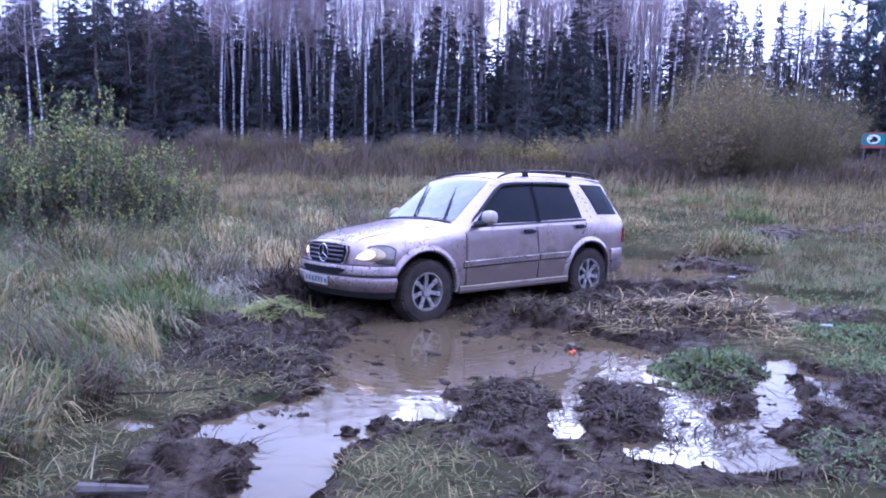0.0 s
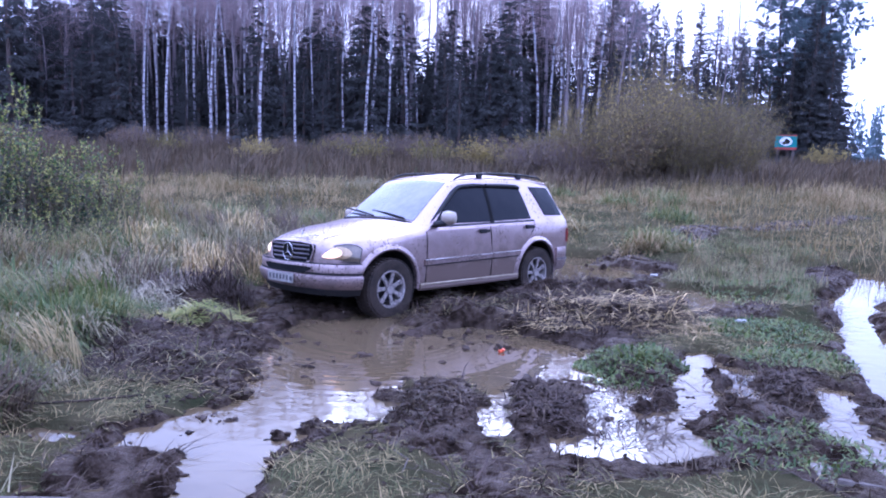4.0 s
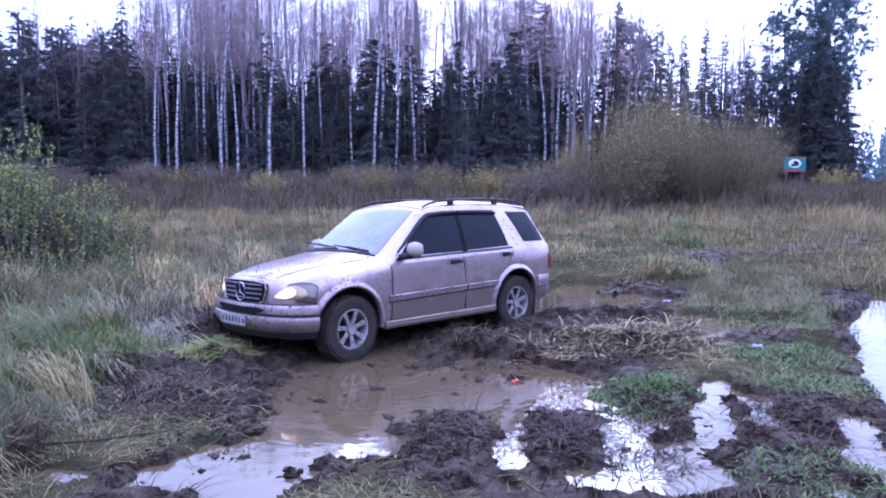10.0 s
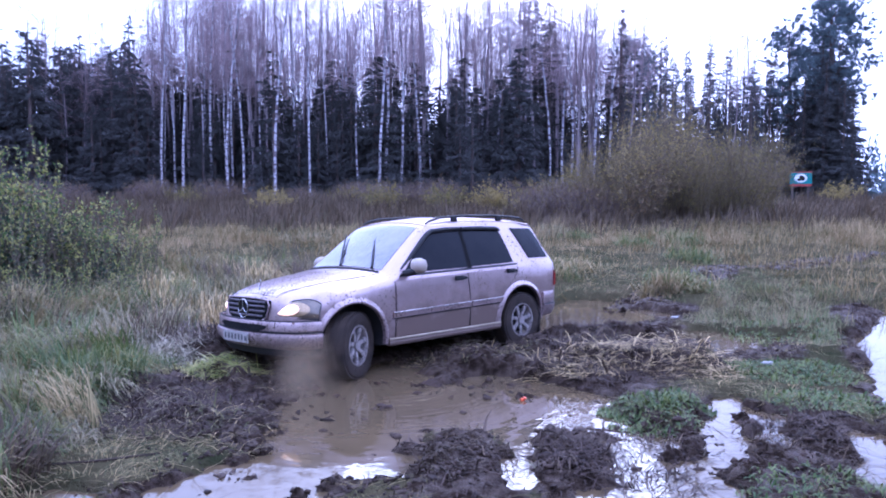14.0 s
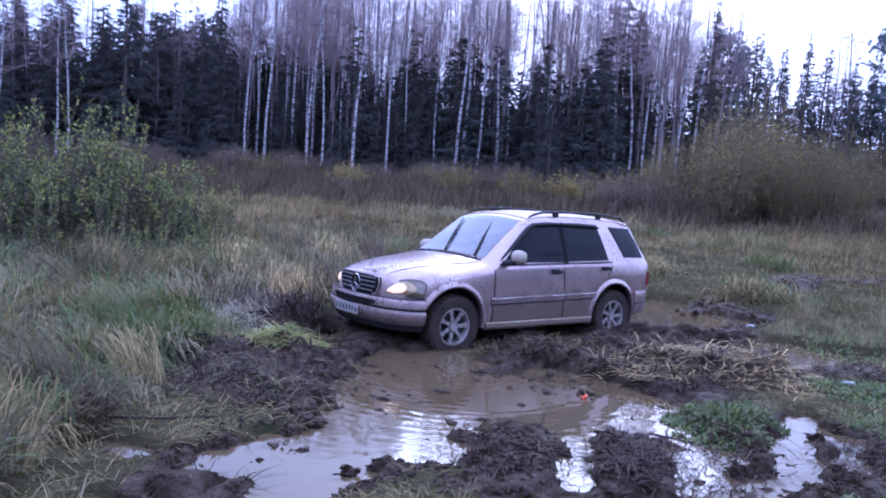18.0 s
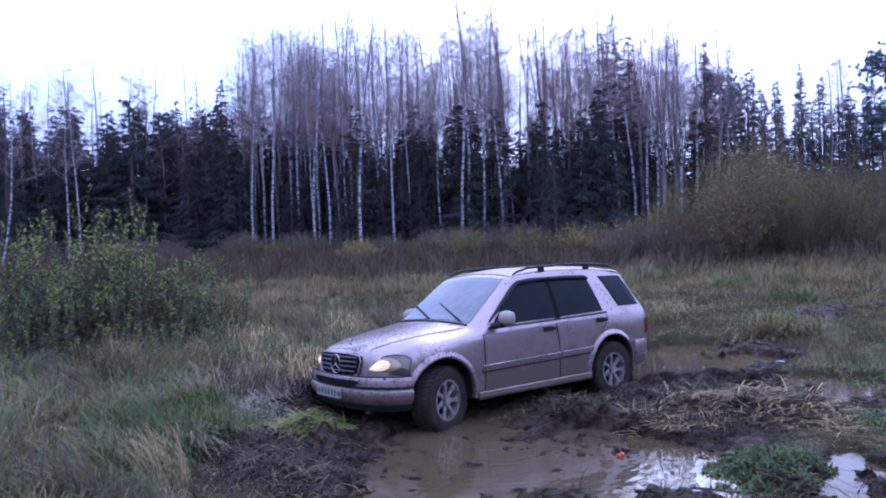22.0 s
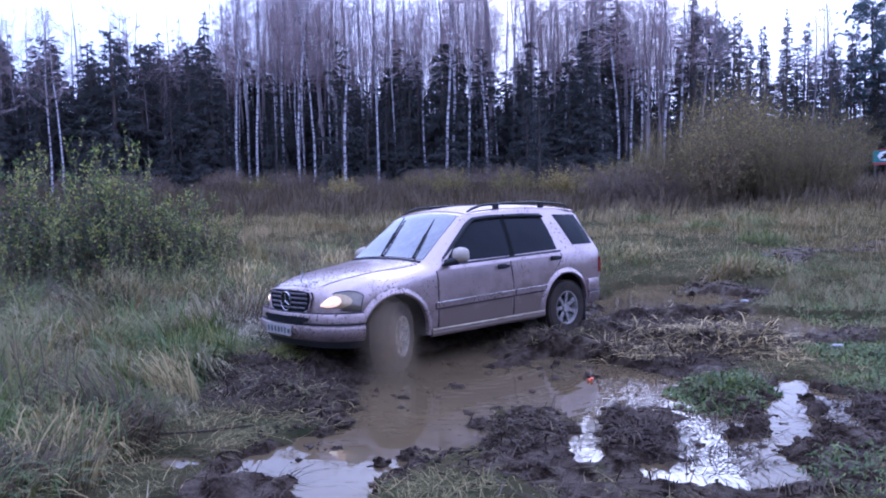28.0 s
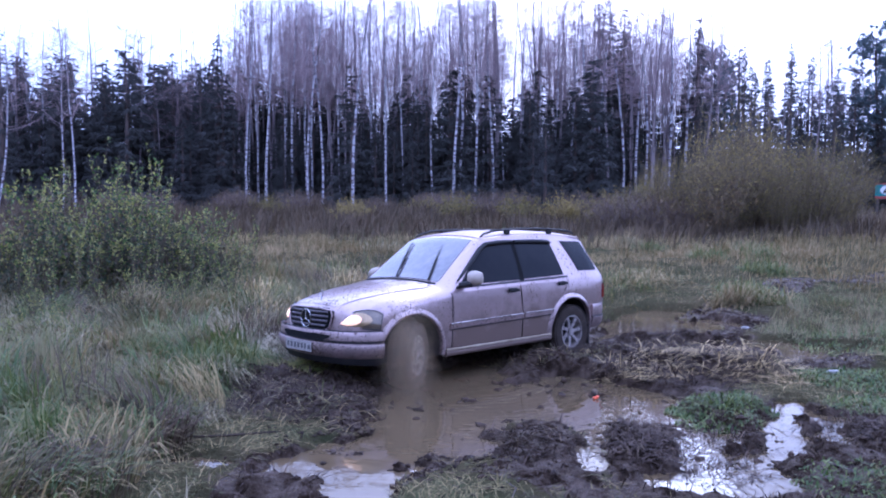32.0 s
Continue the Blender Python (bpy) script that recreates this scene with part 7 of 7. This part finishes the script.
for x, y, s in ((-0.11, 7.0, .09), (0.6, 6.78, .05), (-0.85, 7.75, .08), (-0.75, 7.5, .05), (0.35, 7.9, .11), (0.42, 7.75, .06), (-0.6, 7.45, .045), (-1.0, 7.3, .07), (0.95, 7.5, .04), (0.2, 7.5, .05)):
    clod(x, y, s)


# ---- small things ----
def bottle_cap():
    bm = bmesh.new()
    bmesh.ops.create_cone(bm, cap_ends=True, segments=14, radius1=0.035, radius2=0.012, depth=0.06, matrix=pose(0, 0, 0, 0, 70, 30))
    bmesh.ops.create_cone(bm, cap_ends=True, segments=14, radius1=0.018, radius2=0.03, depth=0.05, matrix=pose(0.03, 0.0, 0.01, 20, 0, 60))
    bmesh.ops.bevel(bm, geom=bm.edges[:], offset=0.003, segments=1, affect='EDGES')
    part("orange_litter", bm, ORANGE, None, "bright orange scrap of plastic floating in the puddle", pose(1.21, 7.15, 0.012) @ Matrix.Scale(0.62, 4))["category"] = "litter"


bottle_cap()
for name, p, r, lab in (("branch", [(-2.6, 5.38, .1), (-2.2, 5.5, .1), (-1.75, 5.66, .09)], 0.012, "dark wet branch lying in the grass"), ("branch", [(-1.75, 5.95, .09), (-1.4, 6.15, .1), (-1.25, 6.25, .09)], 0.011, "dark wet branch lying in the mud"),
                        ("stick", [(2.62, 5.0, .12), (2.75, 4.85, .12)], 0.01, "pale dry stick by the puddle"), ("stick", [(0.12, 4.55, .1), (0.2, 4.4, .16), (0.16, 4.2, .1)], 0.006, "bent dry stalk in the wet grass"),
                        ("plank", [(2.75, 4.05, .05), (2.95, 3.75, .06)], 0.03, "weathered piece of wood in the mud"), ("branch", [(1.6, 6.25, .03), (2.05, 6.05, .05)], 0.012, "thin branch lying in the shallow water"), ("plank", [(-1.9, 3.75, .13), (-1.55, 3.8, .12)], .035, "weathered piece of wood in the grass")):
    pts = np.array([(a, b, float(ground_z(a, b)) + r * 0.6) for a, b, c in p])
    k = np.linspace(0, len(pts) - 1, 9)
    pts = np.stack([np.interp(k, range(len(pts)), pts[:, c]) for c in range(3)], 1)
    pts[:, 2] = np.maximum(pts[:, 2], 0.0)
    ob = part(name, tube_bm(pts, np.linspace(r, r * 0.6, 9), 7), WOOD if name != "branch" else ROOT, None, lab)
    ob["category"] = "branch" if name != "plank" else "plank"
for x, y, s in ((4.19, 8.24, .05), (4.3, 11.79, .05), (4.35, 11.5, .04), (6.3, 14.8, .05)):
    bm = bmesh.new()
    bmesh.ops.create_icosphere(bm, subdivisions=2, radius=s)
    for v in bm.verts:
        v.co *= 1 + 0.3 * noise.noise(v.co * 20 + Vector((x, y, 0)))
        v.co.z *= 0.5
        v.co.x *= 1.6
    ob = part("stone", bm, PALE, None, "pale stone beside the track", pose(x, y, float(ground_z(x, y)) + 0.03, 0, 0, 40 * x))
    ob["category"] = "stone"


def sign():
    s = tagged(new("sign"), "teal roadside sign with a white oval on two posts", "sign")
    x, y = 24.8, 45.0
    zg = float(ground_z(x, y))
    s.matrix_basis = pose(x, y, zg, 0, 0, -25)
    c = 3.18 - zg
    part("board", box_bm(-0.62, 0.62, -0.02, 0.02, c - 0.36, c + 0.36, 0.01), BOARD, s, "teal sign board")
    part("red_edge", box_bm(-0.62, 0.62, -0.03, -0.022, c + 0.33, c + 0.40, 0.0), REDP, s)
    part("red_edge", box_bm(-0.62, 0.62, -0.03, -0.022, c - 0.50, c - 0.37, 0.0), REDP, s)
    ov = bmesh.new()
    bmesh.ops.create_cone(ov, cap_ends=True, segments=28, radius1=1, radius2=1, depth=0.02, matrix=Matrix.Translation((0, -0.026, c)) @ pose(0, 0, 0, 90) @ Matrix.Diagonal((0.36, 0.27, 0.5, 1)))
    part("white_oval", ov, WHITE, s)
    for dx, dz, rr in ((0.08, -0.02, 0.15), (-0.10, -0.10, 0.10), (0.02, 0.06, .11)):
        ic = bmesh.new()
        bmesh.ops.create_cone(ic, cap_ends=True, segments=14, radius1=rr, radius2=rr, depth=0.012, matrix=pose(dx, -0.042, c + dz, 90))
        part("dark_emblem", ic, BLACK, s)
    for dx in (-0.45, 0.45):
        part("post", box_bm(dx - 0.05, dx + 0.05, 0.022, 0.12, -0.2, c + 0.36, 0.01), WOOD, s)


sign()


# ---- mud thrown up by the wheel ----
def spray_piece(seed):
    """A loose curtain of droplets and short streaks."""
    g = rng_of(seed)
    n = 2200
    p = g.normal(0, 1, (n, 3)) * np.array([0.13, 0.13, 0.18])
    d = g.normal(0, 0.25, (n, 3)) + np.array([0, 0, -1.0])
    L = g.uniform(0.004, 0.022, (n, 1))
    v, f = strips(p, p + d * L, g.uniform(0.0015, 0.0038, n), g)
    return tagged(new("mud_spray", mesh_of("mud_spray", v, f, SPRAY)), "brown muddy droplets flung up by the spinning wheel", "mud spray", kind="stuff")


SPRAYS = [spray_piece(400 + k) for k in range(14)]


# ---- what moves ----
DRIVE = [
    (0, pose(0.277, 10.050, -0.112, 2.69, -1.04, -140.21)),
    (0.5, pose(0.392, 10.108, -0.111, 2.04, -0.90, -139.25)),
    (1, pose(0.648, 10.376, -0.107, 2.13, -1.19, -139.72)),
    (1.5, pose(0.687, 10.499, -0.108, 2.57, -1.56, -139.97)),
    (2, pose(0.632, 10.388, -0.114, 2.67, -1.58, -139.29)),
    (2.5, pose(0.624, 10.334, -0.115, 2.45, -1.49, -138.90)),
    (4.5, pose(0.600, 10.333, -0.112, 2.08, -1.47, -139.07)),
    (5, pose(0.517, 10.259, -0.106, 1.95, -1.43, -138.74)),
    (5.5, pose(0.257, 9.968, -0.088, 2.20, -1.17, -138.56)),
    (6, pose(0.051, 9.775, -0.063, 2.23, -0.72, -139.55)),
    (6.5, pose(-0.011, 9.711, -0.047, 1.93, -0.37, -138.74)),
    (7, pose(-0.021, 9.642, -0.040, 1.73, -0.24, -138.33)),
    (7.5, pose(-0.041, 9.596, -0.038, 1.60, -0.17, -138.11)),
    (8, pose(-0.041, 9.623, -0.039, 1.45, -0.11, -138.41)),
    (8.5, pose(-0.047, 9.583, -0.037, 1.33, -0.10, -137.93)),
    (9, pose(-0.045, 9.576, -0.036, 1.26, -0.12, -138.07)),
    (9.5, pose(0.012, 9.670, -0.046, 1.39, -0.21, -138.59)),
    (10, pose(0.063, 9.750, -0.062, 1.78, -0.43, -138.98)),
    (10.5, pose(0.173, 9.878, -0.078, 1.94, -0.75, -139.25)),
    (11, pose(0.381, 10.052, -0.091, 1.75, -0.95, -139.30)),
    (11.5, pose(0.390, 10.049, -0.096, 1.68, -1.00, -139.36)),
    (12, pose(0.345, 10.028, -0.097, 1.88, -1.07, -139.26)),
    (12.5, pose(0.321, 9.991, -0.096, 2.18, -1.24, -139.25)),
    (13, pose(0.239, 9.925, -0.089, 2.39, -1.36, -139.04)),
    (13.5, pose(0.126, 9.822, -0.076, 2.36, -1.14, -139.27)),
    (14, pose(0.030, 9.715, -0.061, 2.32, -0.71, -138.91)),
    (14.5, pose(-0.046, 9.576, -0.065, 2.13, -0.27, -138.08)),
    (16.5, pose(0.014, 9.886, -0.093, 1.53, 0.03, -139.34)),
    (17, pose(0.113, 10.047, -0.124, 1.32, -0.17, -139.80)),
    (17.5, pose(0.245, 10.266, -0.147, 1.60, -0.53, -140.53)),
    (18, pose(0.450, 10.427, -0.154, 1.33, -0.74, -140.37)),
    (18.5, pose(0.632, 10.563, -0.150, 0.85, -0.95, -139.26)),
    (19, pose(0.680, 10.666, -0.151, 0.87, -1.06, -140.04)),
    (19.5, pose(0.657, 10.619, -0.151, 0.80, -0.97, -139.92)),
    (20, pose(0.597, 10.539, -0.149, 0.45, -0.83, -139.24)),
    (20.5, pose(0.568, 10.525, -0.149, 0.33, -0.75, -139.43)),
    (21, pose(0.437, 10.460, -0.147, 0.85, -0.84, -139.50)),
    (21.5, pose(0.231, 10.211, -0.135, 1.50, -0.94, -139.88)),
    (22, pose(0.056, 9.952, -0.111, 1.65, -0.62, -139.01)),
    (22.5, pose(-0.104, 9.826, -0.089, 1.60, -0.15, -139.24)),
    (23, pose(-0.149, 9.713, -0.076, 1.63, 0.03, -138.57)),
    (23.5, pose(-0.178, 9.636, -0.076, 1.86, 0.08, -137.85)),
    (24, pose(-0.207, 9.611, -0.079, 1.98, 0.20, -138.05)),
    (24.5, pose(-0.229, 9.617, -0.075, 2.12, 0.06, -138.20)),
    (26.5, pose(-0.285, 9.312, -0.064, 2.65, -0.41, -137.09)),
    (27, pose(-0.297, 9.255, -0.055, 2.89, -0.64, -136.86)),
    (27.5, pose(-0.315, 9.227, -0.050, 2.66, -0.60, -136.70)),
    (28, pose(-0.324, 9.218, -0.049, 2.61, -0.58, -136.82)),
    (28.5, pose(-0.328, 9.162, -0.053, 2.83, -0.62, -136.15)),
    (29, pose(-0.331, 9.212, -0.051, 2.72, -0.63, -136.44)),
    (29.5, pose(-0.358, 9.155, -0.039, 2.28, -0.63, -136.09)),
    (30, pose(-0.360, 9.086, -0.037, 2.23, -0.61, -135.24)),
    (30.5, pose(-0.361, 9.116, -0.049, 2.44, -0.60, -135.69)),
    (31, pose(-0.356, 9.164, -0.056, 2.42, -0.62, -135.75)),
    (31.5, pose(-0.361, 9.145, -0.056, 2.22, -0.64, -135.72)),
    (32, pose(-0.347, 9.146, -0.057, 1.95, -0.66, -135.42)),
]
STEER = [(0, 0), (5, 0), (5.5, 5), (6, 15), (6.5, 25), (7, 28), (8, 22), (8.5, 20), (9, 9), (10, 3), (10.5, 0), (11, 0), (12, 12), (12.5, 18), (13, 24), (14, 24), (14.5, 22), (16.5, 5), (17, 0), (21, 0), (21.5, 5), (22, 16), (22.5, 19), (23, 22), (24.5, 24), (26.5, 31), (32, 30)]
# stretches in which the wheels spin, from and to, in seconds
SPINS = [(5.8, 8.0), (13.4, 16.0), (22.2, 32.5)]
# stretches in which mud flies
SPRAYING = [(5.9, 8.3), (13.5, 16.0), (22.3, 25.4), (25.9, 32.9)]
WIPE = [(0, .7), (.5, .3), (1, .75), (1.5, .4), (2, .8), (2.5, .4), (4.5, .15), (5, .8), (5.5, .2), (6, .85), (6.5, .9), (7, .8), (7.5, .4), (8, .4), (8.5, .75), (9, .3), (9.5, 0), (10, .1), (10.5, .85), (11, .02), (11.5, .4), (12, 0), (12.5, .8)]
WIPE += [(13, .1), (13.5, .5), (14, .6), (14.5, .7), (16.5, .2), (17, .6), (17.5, .6), (18, .75), (18.5, .3), (19, .8), (19.5, .3), (20, .85), (20.5, .5), (21, .55), (21.5, .9), (22, .3), (22.5, .75), (23, .12), (23.5, .4), (24, .12), (24.5, .5)]
WIPE += [(26.5, .85), (27, .85), (27.4, .2), (28, .82), (28.5, .2), (29, .85), (29.5, .05), (30, .85), (30.5, 0), (31, .85), (31.3, .8), (31.7, .05), (32, .75)]


def motions():
    walk(CAR, DRIVE)
    ts = [r[0] for r in DRIVE]
    place_x = [r[1].translation.x for r in DRIVE]
    place_y = [r[1].translation.y for r in DRIVE]
    rows = {k: [] for k in WHEELS}
    roll, spin, last = 0.0, 0.0, None
    for i in range(321):
        t = i / 10
        p = np.array((np.interp(t, ts, place_x), np.interp(t, ts, place_y)))
        if last is not None:
            roll += float(np.dot(p - last, (-0.755, -0.656))) / 0.372
        last = p
        if any(a <= t <= b for a, b in SPINS):
            spin += radians(57)
        steer = np.interp(t, *zip(*STEER))
        for k, (w, x, y, rz) in WHEELS.items():
            a = math.degrees(roll + spin)
            front = "front" in k
            rows[k].append((t, pose(x, y, 0.372, 0, 0, steer if front else 0) @ pose(0, 0, 0, 0, a, 0) @ pose(0, 0, 0, 0, 0, rz)))
    for k, (w, x, y, rz) in WHEELS.items():
        walk(w, rows[k])
    for arm, base in WIPERS:
        walk(arm, [(t, base @ pose(0, 0, 0, 0, 0, 183 - 90 * u)) for t, u in WIPE])

    # each curtain of droplets leaves the wheel, falls back into the puddle and sinks before its next turn
    drive_t = np.array(ts)

    def at_wheel(t, x, y, z):
        k = int(np.clip(np.searchsorted(drive_t, t) - 1, 0, len(ts) - 2))
        u = (t - ts[k]) / (ts[k + 1] - ts[k])
        m = DRIVE[k][1].lerp(DRIVE[k + 1][1], min(1.0, max(0.0, u)))
        return m @ Vector((x, y, z))
    g = rng_of(77)
    for i, ob in enumerate(SPRAYS):
        rest = (0, at_wheel(0, 1.5, 0.7, -0.55))
        keys = [(0.0, rest[1])]
        for a, b in SPRAYING:
            t = a + 0.62 * i / len(SPRAYS)
            keys.append((max(t - 0.2, keys[-1][0] + 0.05), at_wheel(t, 1.5, 0.72, -0.5)))
            while t + 0.62 < b:
                j = g.normal(0, 0.03, 3)
                if a > 25:
                    way = ((0.0, 1.62, 1.02, -0.42), (0.12, 1.62, 1.03, 0.2), (0.28, 1.64, 1.05, 0.48), (0.44, 1.68, 1.07, 0.18), (0.54, 1.70, 1.08, -0.42))
                else:
                    way = ((0.0, 1.55, 0.72, -0.45), (0.12, 1.80, 0.80, 0.18), (0.26, 2.05, 0.92, 0.26), (0.42, 2.35, 1.05, 0.0), (0.54, 2.4, 1.05, -0.45))
                for dt, x, y, z in way:
                    keys.append((t + dt, at_wheel(t + dt, x + j[0], y + j[1], z + (j[2] * 3 if z > 0 else 0))))
                t += 0.62
        keys.append((max(32.2, keys[-1][0] + 0.1), keys[-1][1]))
        walk(ob, [(t, Matrix.Translation(p)) for t, p in keys])


motions()
